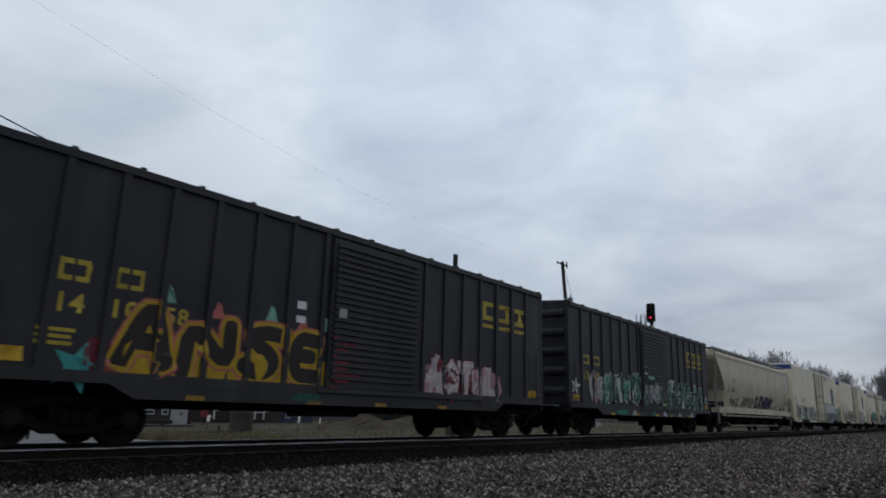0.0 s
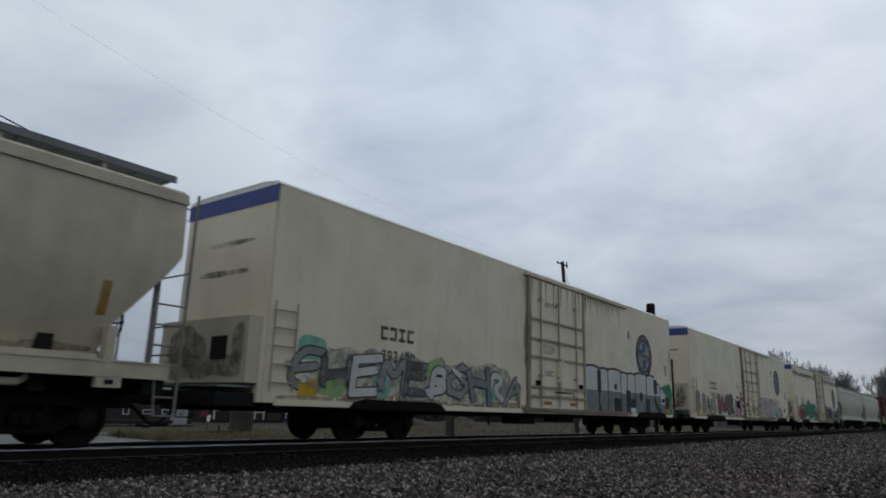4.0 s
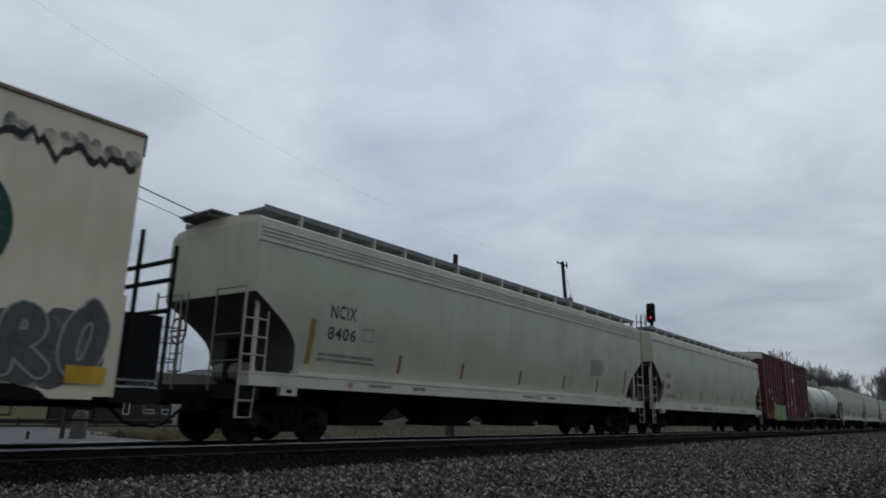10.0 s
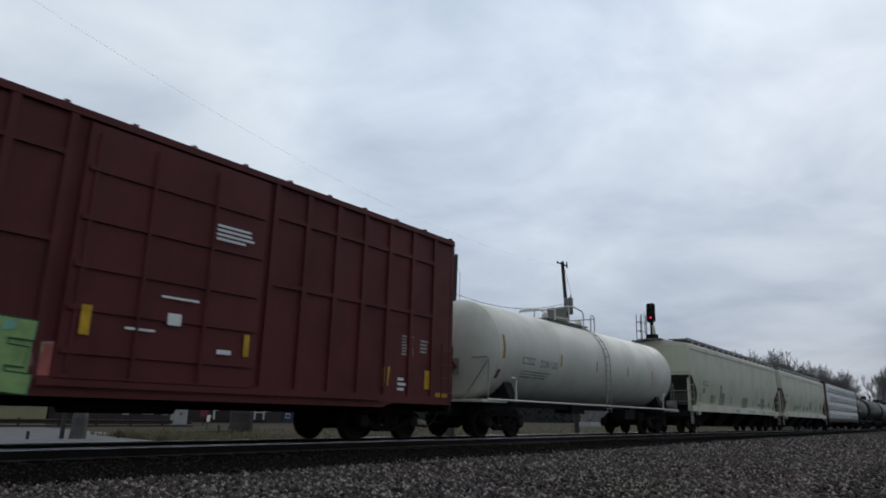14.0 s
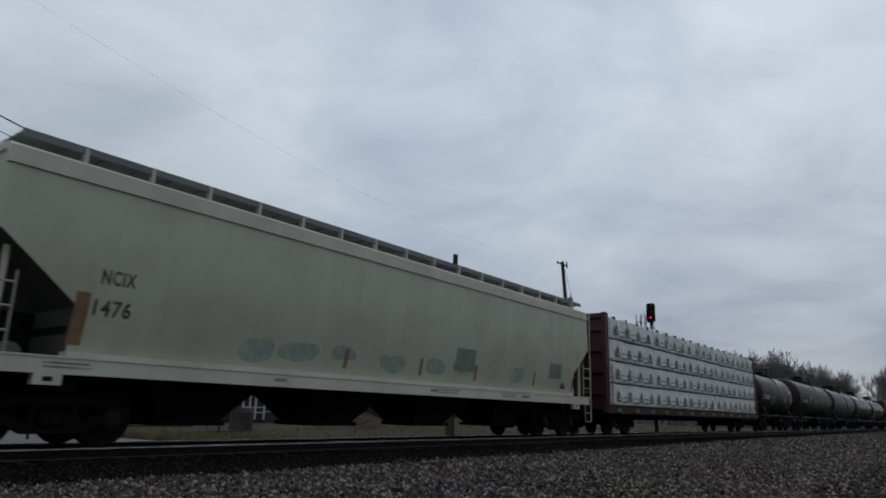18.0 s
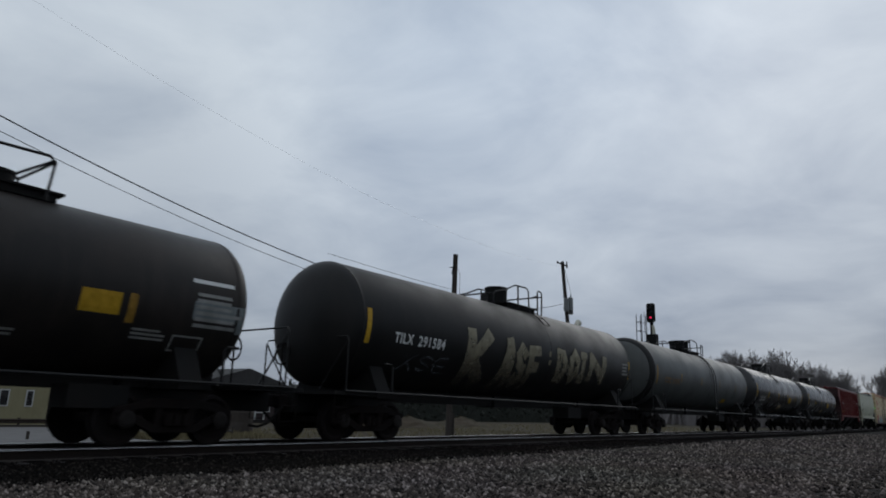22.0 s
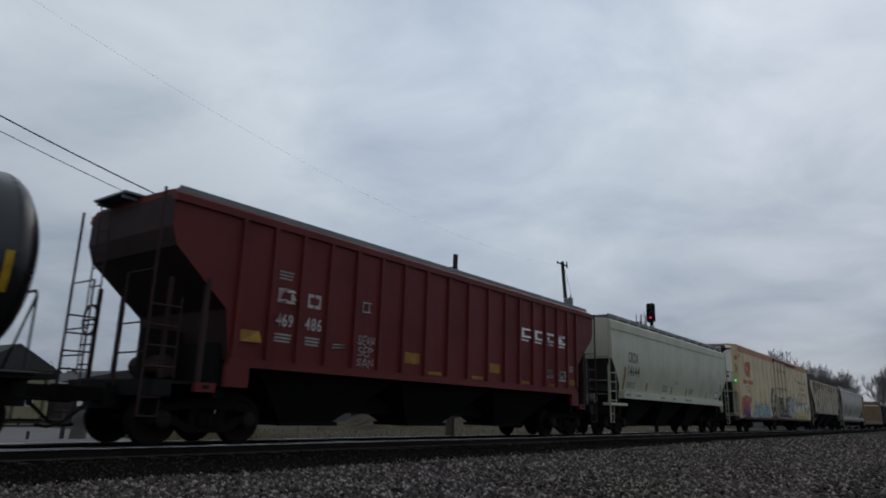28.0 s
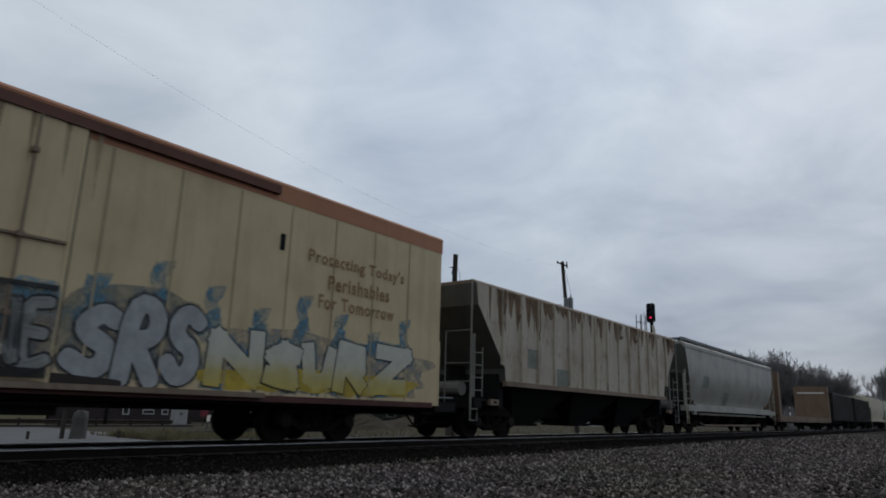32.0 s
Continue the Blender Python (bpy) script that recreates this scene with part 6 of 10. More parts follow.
decal("reflector", rects((11.05, 11.42, 1.14, 1.36)), M["amber"], car, side, 0.016)
bm = bmesh.new()
oval(bm, 10.95, 1.72, 0.42, 0.5)
oval(bm, 10.7, 1.95, 0.6, 0.2, z=0.0006)
flat(bm, [(10.55, 0.86), (11.35, 0.86), (11.35, 1.3), (10.55, 1.3)], 0.0012)
decal("graffiti_patch", bm, M["g_green"], car, side, 0.008, "green sprayed shape")
decal("small_print", lines(5, 10.45, 10.9, 2.55, 3.0, 3), M["grey_mark"], car, side)
for k, ch in enumerate("SOCSRO"):
    decal("graffiti_tag", sprayed(ch, 11.12, 11.40, 2.40 + k * 0.22, 2.62 + k * 0.22, 0.03, 60 + k, jig=0.1), M["g_ink"], car, side, 0.006)
for spot in ((10.38, 10.9, 0.92, 1.1), (-10.6, -10.1, 0.95, 1.3)):
    decal("reflector", rects(spot), M["yellow"], car, side, 0.016)
for k, y in enumerate(spread(2.6, 5.6, 16)):
    bm = bmesh.new()
    flat(bm, [(y - 0.06, 4.92), (y + 0.01, 4.2 + 0.13 * (k * 3 % 5)), (y + 0.05, 4.92)])
    decal("rust_run", bm, M["rust_stain"], car, side, 0.004)

car, side = reefer("refrigerator_car", "white refrigerator car with red and green bubble graffiti", 96.25, 11.42, M["white"], M["white_b"], (-7.45, 8.75), (-1.55, 2.36), 6.16, band=M["blue_band"])
decal("car_marking", blocks(4, -8.25, -6.96, 2.27, 2.66), M["black_mark"], car, side)
decal("car_number", letters("793828", -8.25, -6.92, 1.78, 2.12), M["black_mark"], car, side)
round_emblem(car, side, 8.02, 3.38, 0.88, True)
piece(car, side, (("B", -10.95, -9.75, 0.92, 2.2), ("B", -9.95, -8.85, 0.92, 2.05), ("L", -9.0, -8.2, 0.92, 1.95)), "faint_silver", "end_stain", 41, 0.30, 0.04, jig=0.05, label="faded silver graffiti letter with dull edge", shine="g_smoke")
decal("graffiti_haze", blob(-9.0, -7.3, 0.88, 1.6, 42), M["grey_mark"], car, side, 0.004, "grey overspray")
decal("graffiti_patch", blob(-8.45, -7.4, 1.25, 1.8, 143), M["faint_silver"], car, side, 0.009, "pale painted patch")
piece(car, side, (("O", -7.25, -6.15, 0.90, 2.12), ("W", -6.45, -5.15, 0.90, 2.1), ("E", -5.45, -4.55, 0.92, 2.2, "g_forest"), ("R", -4.85, -3.7, 0.88, 2.25, "g_forest")), "g_wine", "g_rose", 43, 0.33, 0.05, jig=0.04, halo="g_slate", label="dark red and green bubble graffiti letter", shine="g_pink")
decal("notice", rects((-3.04, -2.72, 2.52, 2.74)), M["g_cream"], car, side, 0.008)
decal("graffiti_ground", blob(-3.4, -2.5, 0.86, 1.5, 49), M["g_pink"], car, side, 0.005)
bm = bmesh.new()
flat(bm, [(-2.46, 1.10), (-2.02, 0.80), (-1.62, 1.02), (-1.50, 1.72), (-1.62, 2.02), (-1.92, 1.92), (-2.32, 2.08), (-2.46, 1.75)])
decal("graffiti_ground", bm, M["g_crimson"], car, side, 0.008, "crimson sprayed shield")
decal("graffiti_ground", blob(-2.75, -1.35, 0.95, 2.2, 141), M["g_smoke"], car, side, 0.004)
graffiti(car, side, "S", (-2.48, -1.50, 0.92, 1.98), "g_offwhite", "g_pink", 45, 0.17, 0.05, tilt=0.15, jig=0.03, label="pink and red graffiti letter", sharp=True)
for k, (a, b, lo, hi) in enumerate(((-3.3, -2.6, 1.95, 2.08), (-2.35, -1.9, 2.12, 2.38), (-3.5, -3.2, 1.5, 1.9))):
    decal("graffiti_splash", blob(a, b, lo, hi, 150 + k), M["g_crimson"], car, side, 0.006, "red sprayed splash")
decal("hatch", rects((-3.22, -2.6, 1.4, 1.82)), M["steel_dark"], car, side, 0.02)
decal("graffiti_patch", blob(-4.2, -2.0, 0.86, 1.6, 46), M["g_smoke"], car, side, 0.004)
decal("graffiti_haze", blob(2.4, 7.6, 0.88, 2.2, 140), M["g_smoke"], car, side, 0.004, "thin grey overspray")
piece(car, side, (("R", 2.42, 4.0, 0.92, 2.26), ("U", 3.6, 4.75, 0.98, 2.26), ("M", 4.3, 5.75, 0.95, 2.22), ("O", 5.35, 6.35, 0.98, 2.1), ("K", 5.95, 7.65, 0.9, 2.26)), "g_rose", "g_ink", 47, 0.36, 0.035, tilt=0.05, jig=0.03, sharp="block", label="fat pinkish-white graffiti letter with dark edge")
for k, (mat, label, row) in enumerate((("g_rose", "pink sprayed wedge", ((6.9, 1.5), (8.2, 1.4), (8.4, 0.95), (7.6, 0.95))), ("g_teal", "dull teal sprayed wedge", ((6.75, 1.36), (7.25, 1.36), (7.66, 0.88), (7.0, 0.88))),
                                       ("g_slate", "dark grey graffiti arrow", ((6.86, 1.72), (7.02, 1.53), (8.16, 1.40), (8.45, 0.86), (8.83, 0.86), (8.46, 1.65))), ("g_ink", "black edge of the arrow", ((8.46, 1.66), (8.83, 0.86), (8.90, 0.86), (8.54, 1.68))),
                                       ("amber", "amber patch", ((7.7, 1.12), (8.2, 1.12), (8.2, 0.98), (7.7, 0.98))))):
    bm = bmesh.new()
    flat(bm, row)
    bmesh.ops.triangulate(bm, faces=bm.faces[:])
    decal("graffiti_patch", bm, M[mat], car, side, 0.040 + 0.003 * k, label)
decal("small_print", lines(2, 7.27, 8.41, 2.02, 2.12, 51), M["black_mark"], car, side)
decal("small_print", lines(4, 7.62, 8.15, 1.75, 1.98, 52), M["black_mark"], car, side)
decal("small_print", lines(3, 8.69, 9.26, 1.1, 1.56, 53), M["grey_mark"], car, side)
decal("small_print", lines(8, 10.25, 11.05, 2.25, 2.85, 44), M["grey_mark"], car, side)
decal("graffiti_tag", sprayed("SO", 10.9, 11.35, 3.7, 4.2, 0.03, 50), M["grey_mark"], car, side, 0.006)
decal("notice", rects((10.35, 10.8, 0.93, 1.06)), M["dark_print"], car, side, 0.02)
decal("reflector", rects((10.94, 11.4, 1.14, 1.36)), M["amber"], car, side, 0.012)
decal("hatch", rects((9.76, 10.2, 1.38, 1.6)), M["steel_dark"], car, side, 0.012)
for spot in ((-10.66, -10.15, 0.98, 1.32), (10.33, 10.82, 0.96, 1.15)):
    decal("reflector", rects(spot), M["yellow"], car, side, 0.016)
decal("small_print", lines(6, -9.0, -8.4, 1.3, 1.75, 8), M["black_mark"], car, side, 0.014)

car, side = reefer("refrigerator_car", "white refrigerator car with a dripping grey border and red-green graffiti", 121.75, 11.36, M["white"], M["white_b"], (-7.5, 8.7), (-1.27, 2.54), 6.43, band=M["blue_band"])
decal("car_marking", blocks(4, -8.53, -7.46, 2.33, 2.68), M["black_mark"], car, side)
decal("car_number", letters("79330", -8.52, -7.52, 2.04, 2.28), M["black_mark"], car, side)
round_emblem(car, side, 8.62, 3.07, 0.98, False, "g_forest")
part("roof_edge", boxes((1.575, 1.612, -11.3, 11.3, 5.10, 5.155)), M["rusty_post"], car, "rusty roof edge")
bm, rnd = bmesh.new(), random.Random(11)
for lo, hi in ((-11.2, -1.35), (2.7, 11.2)):
    y, z, k = lo, 4.48, 0
    while y < hi:
        y2, z2 = y + rnd.uniform(0.06, 0.12), 4.46 + rnd.uniform(-0.16, 0.16) - (0.12 if k % 7 == 0 else 0)
        flat(bm, [(y, z), (y2, z2), (y2, z2 + 0.13), (y, z + 0.13)])
        y, z, k = y2, z2, k + 1
decal("graffiti_border", bm, M["g_ink"], car, side, 0.010, "dripping grey painted border")
for lo, hi in ((-11.2, -1.35), (2.7, 11.2)):
    y, k = lo, 0
    while y < hi:
        bm = bmesh.new()
        oval(bm, y, 4.60 + rnd.uniform(-0.05, 0.08), rnd.uniform(0.08, 0.16), rnd.uniform(0.12, 0.22), 10, k % 7 * 0.0004)
        decal("graffiti_drip", bm, M["g_slate" if k % 3 else "g_smoke"], car, side, 0.004)
        y, k = y + rnd.uniform(0.15, 0.5), k + 1
for k, (a, b, lo, hi) in enumerate(((-10.5, -8.4, 0.88, 1.75), (-9.0, -6.8, 0.88, 1.9), (-7.2, -5.0, 0.92, 2.05), (-5.4, -3.2, 0.92, 2.1), (-3.6, -1.35, 0.92, 1.75))):
    decal("graffiti_ground", blob(a, b, lo, hi, 51 + k), M["g_crimson"], car, side, 0.004 + 0.0006 * k, "red sprayed ground")
for k, (y, z, r) in enumerate(((-10.05, 1.75, 0.24), (-9.7, 1.25, 0.42), (-9.25, 1.72, 0.36), (-8.75, 1.95, 0.2), (-2.1, 1.35, 0.3), (-1.75, 1.1, 0.24), (-1.95, 1.7, 0.2))):
    bm = bmesh.new()
    oval(bm, y, z, r, r * 0.95, 18)
    bub = decal("graffiti_bubble", bm, M["g_red"], car, side, 0.010 + 0.003 * (k % 3), "red bubble with a pale edge")
    bm = bmesh.new()
    ring(bm, y, z, r * 1.04, r, 0.9, 18)
    decal("outline", bm, M["g_pink"], bub, side, 0.012 + 0.003 * (k % 3))
piece(car, side, (("M", -8.35, -6.1, 0.92, 2.4), ("A", -6.75, -5.2, 0.92, 2.52), ("R", -5.6, -4.15, 0.92, 2.46), ("K", -4.6, -3.2, 0.92, 2.4), ("E", -3.55, -2.2, 0.92, 2.3)), "g_emerald", "g_forest", 53, 0.38, 0.05, tilt=0.12, jig=0.08, label="angular green graffiti letter with dark edge", sharp=True)
for k, row in enumerate(((-8.9, 2.1, -7.5, 2.1, -7.9, 1.75), (-8.9, 0.95, -7.6, 1.5, -7.4, 1.1), (-2.7, 2.2, -1.95, 1.85, -2.6, 1.75), (-2.6, 1.2, -1.75, 0.95, -2.7, 0.95), (-6.0, 2.3, -5.5, 2.62, -5.2, 2.3))):
    bm = bmesh.new()
    flat(bm, [(row[0], row[1]), (row[2], row[3]), (row[4], row[5])])
    decal("graffiti_spike", bm, M["g_emerald"], car, side, 0.056 + 0.001 * k, "green graffiti spike")
decal("vent", rects((-6.9, -6.3, 1.02, 1.24)), M["white_mark"], car, side, 0.063)
decal("vent", rects((-3.9, -3.45, 1.0, 1.2)), M["white_mark"], car, side, 0.063)
piece(car, side, (("A", 2.6, 3.7, 0.95, 2.3), ("R", 3.4, 4.55, 0.95, 2.35), ("M", 4.3, 5.6, 0.98, 2.2), ("A", 5.25, 6.0, 1.1, 2.25), ("R", 5.75, 6.75, 0.95, 2.25)), "g_slate", "g_ink", 57, 0.26, 0.06, tilt=0.12, jig=0.08, label="black and grey pointed graffiti letter", sharp=True, shine="g_smoke")
piece(car, side, (("U", 6.5, 7.4, 0.95, 2.0), ("N", 7.1, 8.35, 0.92, 2.3), ("E", 8.05, 9.0, 0.92, 1.75), ("R", 8.8, 9.7, 0.92, 2.0), ("R", 9.5, 10.5, 0.95, 2.25), ("O", 10.35, 11.3, 0.92, 2.3)), "dark_print", "g_chrome", 67, 0.25, 0.028, tilt=0.1, jig=0.08, label="black graffiti letter with thin pale edge")
for k, (a, b) in enumerate(((7.9, 9.4), (9.1, 10.4), (10.1, 11.25))):
    decal("graffiti_ground", blob(a, b, 0.86, 2.0 + 0.1 * k, 158 + k), M["dark_print"], car, side, 0.005 + 0.0006 * k, "dark grey sprayed ground")
for spot in ((4.68, 5.2, 1.0, 1.1), (7.43, 8.1, 1.02, 1.16)):
    decal("graffiti_patch", rects(spot), M["amber"], car, side, 0.05)
decal("hatch", rects((8.85, 9.4, 1.27, 1.58)), M["steel_dark"], car, side, 0.052)
decal("graffiti_haze", blob(2.6, 3.4, 3.62, 4.2, 59), M["grey_mark"], car, side, 0.004, "smudged grey scrawl")
decal("graffiti_ground", blob(2.6, 11.2, 0.84, 1.5, 58), M["g_smoke"], car, side, 0.004)
for spot in ((-10.7, -10.1, 1.0, 1.3), (10.6, 11.2, 0.98, 1.24)):
    decal("reflector", rects(spot), M["yellow"], car, side, 0.062)

# two pale covered hoppers
def ticks(car, side, ys, mat="brown_mark", z0=1.58, z1=2.0):
    for y in ys:
        decal("stripe", rects((y - 0.06, y + 0.06, z0, z1)), M[mat], car, side)


car, side = hopper("covered_hopper", "pale green-grey covered hopper car with a light sill", 145.4, 9.77, M["hopper"], M["hopper_lite"], (-8.3, 8.3), top=4.32, crown=4.56, slope=((2.88, 0.0), (2.60, 0.42), (2.31, 0.82), (2.1, 1.04), (1.95, 1.13), (1.48, 1.22)), prints=3, flutes=3, gap=1.13, board=(0.5, 1.38))
decal("notice", rects((-6.75, -6.42, 2.20, 2.22), (-6.75, -6.42, 2.46, 2.48), (-6.75, -6.73, 2.22, 2.46), (-6.44, -6.42, 2.22, 2.46)), M["grey_mark"], car, side)
decal("placard", rects((-7.2, -7.05, 1.16, 1.28)), M["g_pink"], car, Side([(1, 1.6), (2, 1.6)]), 0.006)
decal("car_marking", letters("NCIX", -7.8, -7.02, 2.6, 2.9), M["black_mark"], car, side)
decal("car_number", letters("8406", -7.82, -6.98, 2.15, 2.43), M["black_mark"], car, side)
for spot in ((-8.33, -8.18, 1.6, 2.53), (8.1, 8.25, 1.6, 2.53)):
    decal("stripe", rects(spot), M["amber"], car, side)
ticks(car, side, (-5.38, -2.8, 0.22, 3.08, 5.7))
decal("small_print", lines(2, -8.0, -6.2, 1.66, 1.88, 4), M["grey_mark"], car, side)
decal("small_print", lines(8, 5.0, 6.2, 2.15, 2.72, 6), M["grey_mark"], car, side)

car, side = hopper("covered_hopper", "pale green-grey covered hopper car with angular ends", 166.15, 9.55, M["hopper"], M["hopper_lite"], (-8.1, 8.1), top=4.32, crown=4.56, seam=0.24, slope=((3.1, 0.03), (2.12, 1.28), (1.45, 1.26)), slope_back=((3.0, 0.0), (2.14, 0.98), (1.8, 1.02), (1.45, 0.72)), prints=4, gap=1.13, board=(0.5, 1.38))
decal("car_marking", letters("NCIX", -7.90, -7.28, 2.48, 2.73), M["black_mark"], car, side)
decal("car_number", letters("1450", -7.90, -7.27, 2.01, 2.25), M["black_mark"], car, side)
decal("notice", rects((-6.60, -6.28, 2.28, 2.30), (-6.60, -6.28, 2.49, 2.51), (-6.60, -6.58, 2.30, 2.49), (-6.30, -6.28, 2.30, 2.49)), M["grey_mark"], car, side)
decal("stripe", rects((-8.36, -8.14, 1.55, 2.35)), M["brown_mark"], car, side)
ticks(car, side, (-5.63, -2.6, 0.3, 3.2, 6.2))
decal("small_print", lines(2, -7.9, -6.3, 1.62, 1.8, 7), M["grey_mark"], car, side)

# oxide-red boxcar
posts_i = spread(-7.15, -2.1, 7) + spread(1.9, 7.1, 7)
car, side = boxcar("boxcar", "oxide red high boxcar with a rib grid and lime green graffiti", 185.4, 7.9, 5.20, 5.32, 0.95, M["oxide"], posts_i, (-1.85, 1.66), (-6.15, 6.15), rib=0.06, rails=(3.08, 4.45), ends_ribs=7, roof=M["oxide"], end_top=M["hopper_lite"])
for k, z in enumerate((1.45, 2.1, 2.75, 3.5, 4.3)):
    part("door_rib", boxes((1.64, 1.68, -1.8, 1.6, z - 0.04, z + 0.04)), M["oxide"], car)
for y in (-0.7, 0.5):
    part("door_rod", tubes([[(1.70, y, 1.1), (1.70, y, 4.9)]], 0.03), M["oxide"], car)
decal("car_marking", letters("UC", -6.95, -6.5, 2.55, 2.83), M["white_mark"], car, side)
decal("car_marking", letters("RY", -6.0, -5.6, 2.55, 2.83), M["white_mark"], car, side)
for txt, a, b in (("15", -6.9, -6.55), ("61", -5.98, -5.62), ("5", -4.97, -4.78)):
    decal("car_number", letters(txt, a, b, 2.12, 2.38), M["white_mark"], car, side)
over = Side([(0, 1.60), (6, 1.60)])
for k, (a, b) in enumerate(((-5.9, -4.7), (-5.0, -3.7), (-4.0, -2.8), (-3.1, -2.0))):
    decal("graffiti_ground", blob(a, b, 0.79, 1.75, 62 + k), M["g_lime"], car, over, 0.004 + 0.0006 * k, "lime sprayed ground")
piece(car, over, (("J", -6.0, -5.05, 0.80, 2.05), ("U", -5.25, -4.42, 0.78, 1.92), ("N", -4.62, -3.72, 0.78, 1.9), ("G", -3.92, -3.1, 0.78, 1.92), ("L", -3.25, -2.65, 0.78, 1.92), ("E", -2.85, -2.02, 0.78, 1.9)), "g_lime", "g_forest", 61, 0.27, 0.022, jig=0.04, label="fat lime green graffiti letter", sharp="block")
for k, a in enumerate((-5.7, -5.3, -4.95, -4.35, -3.6, -3.0, -2.6)):
    bm = bmesh.new()
    flat(bm, [(a, 1.66), (a + 0.16, 1.68), (a + 0.18, 1.80), (a + 0.02, 1.80)])
    decal("graffiti_shine", bm, M["g_mint"], car, over, 0.05, "mint highlight on the letter")
decal("notice", rects((-4.08, -3.80, 2.30, 2.33), (-4.08, -3.80, 2.10, 2.13), (-4.08, -4.05, 2.13, 2.30), (-3.83, -3.80, 2.13, 2.30)), M["dim_mark"], car, side)
for k, (a, b, lo, hi) in enumerate(((-6.9, -6.3, 0.92, 1.2), (-6.6, -6.05, 1.0, 1.54), (-6.3, -5.85, 0.92, 1.35), (-2.15, -1.55, 0.8, 1.55), (-1.75, -1.28, 0.79, 1.15))):
    leaf = decal("graffiti_patch", blob(a, b, lo, hi, 63 + k), M["g_coral"], car, side, 0.008 + 0.002 * k, "coral sprayed leaf")
    decal("outline", blob(a - 0.05, b + 0.05, lo - 0.02, hi + 0.05, 63 + k), M["g_pink"], leaf, side, 0.0045 + 0.0004 * k)
for spot in ((-7.08, -6.86, 1.25, 1.7), (5.3, 5.5, 1.25, 1.7), (6.85, 7.05, 1.25, 1.7), (-7.75, -7.3, 1.02, 1.18), (7.3, 7.75, 1.02, 1.18)):
    decal("reflector", rects(spot), M["yellow"], car, side, 0.012)
door_side = Side([(0, 1.66), (6, 1.66)])
decal("notice", lines(4, 0.55, 1.4, 3.62, 3.95, 9), M["white_mark"], car, door_side, 0.04)
decal("notice", rects((-0.2, 0.05, 2.0, 2.2), (-0.35, 0.35, 2.44, 2.48), (-0.9, -0.4, 1.85, 1.89), (0.8, 1.1, 1.6, 1.68)), M["white_mark"], car, door_side, 0.04)
for spot in ((-1.6, -1.45, 1.7, 2.15), (1.35, 1.47, 1.6, 2.0)):
    decal("reflector", rects(spot), M["yellow"], car, door_side, 0.04)
decal("small_print", lines(7, 5.95, 6.15, 2.0, 2.5, 12), M["dim_mark"], car, side)
decal("small_print", lines(7, 6.25, 6.4, 2.0, 2.5, 13), M["dim_mark"], car, side)
decal("small_print", lines(4, 6.65, 6.98, 2.1, 2.45, 14), M["dim_mark"], car, side)
decal("small_print", lines(3, 5.85, 6.15, 1.15, 1.5, 15), M["white_mark"], car, side)

# white tank car
car, side = tank_car("tank_car", "white tank car with red placards and top platform", 203.1, 7.3, M["tank_white"], M["tank_white"], (-6.35, 6.35), 8.2, zc=2.60, dome=-0.9, ladder_y=1.1, bands=(0.35,))
decal("car_marking", blocks(4, -5.95, -5.15, 2.22, 2.44), M["grey_mark"], car, side)
decal("car_number", letters("208120", -4.85, -3.68, 2.18, 2.42), M["grey_mark"], car, side)
for spot in ((-7.12, -6.98, 2.3, 3.0), (-3.5, -3.38, 2.3, 2.7), (-0.7, -0.58, 2.3, 2.7), (2.2, 2.32, 2.3, 2.7), (4.9, 5.02, 2.3, 2.7)):
    decal("reflector", rects(spot), M["amber"], car, side)
decal("placard", rects((-7.22, -7.05, 1.72, 1.98)), M["g_wine"], car, side, 0.008)
decal("small_print", lines(3, -5.9, -3.6, 1.8, 2.05, 17), M["grey_mark"], car, side)
mount = part("placard_mount", boxes((0.02, 0.50, -7.97, -7.94, 1.78, 2.26)), M["end_grey"], car, "steel placard holder on the tank head")
bm = bmesh.new()
bm.faces.new([bm.verts.new(p) for p in ((0.26, -7.975, 1.82), (0.46, -7.975, 2.02), (0.26, -7.975, 2.22), (0.06, -7.975, 2.02))])
part("placard", bm, M["g_wine"], mount, "dark red diamond placard")

# two more pale covered hoppers
car, side = hopper("covered_hopper", "pale green-grey covered hopper car with grey paint-outs", 222.8, 9.67, M["hopper"], M["hopper_lite"], (-8.2, 8.2), slope=((2.84, 0.0), (2.55, 0.42), (2.24, 0.85), (1.98, 1.10), (1.45, 1.18)), seam=0.16, prints=5, gap=1.13, board=(0.5, 1.38))
decal("car_marking", letters("NCLX", -7.72, -6.9, 2.36, 2.68), M["black_mark"], car, side)
decal("car_number", letters("007", -7.75, -7.2, 2.0, 2.28), M["black_mark"], car, side)
for spot in ((-4.62, -3.62, 1.5, 2.15), (-4.62, -4.2, 2.15, 2.55), (0.25, 1.42, 1.45, 2.05), (-6.25, -5.6, 1.56, 1.98), (5.1, 5.78, 1.47, 2.12), (4.78, 5.3, 1.85, 2.14)):
    decal("paint_out", rects(spot), M["patch"], car, side, 0.005, "dull grey paint-out")
for k in range(4):
    decal("car_marking", rects((3.98, 5.08, 1.62 + 0.045 * k, 1.645 + 0.045 * k)), M["black_mark"], car, side, 0.006)
decal("notice", rects((7.04, 7.42, 1.64, 1.92)), M["dim_mark"], car, side, 0.005)
decal("notice", rects((7.08, 7.38, 1.68, 1.78), (7.08, 7.22, 1.80, 1.88)), M["black_mark"], car, side, 0.008)
decal("small_print", lines(3, 5.95, 6.5, 1.55, 1.78, 18), M["grey_mark"], car, side, 0.006)
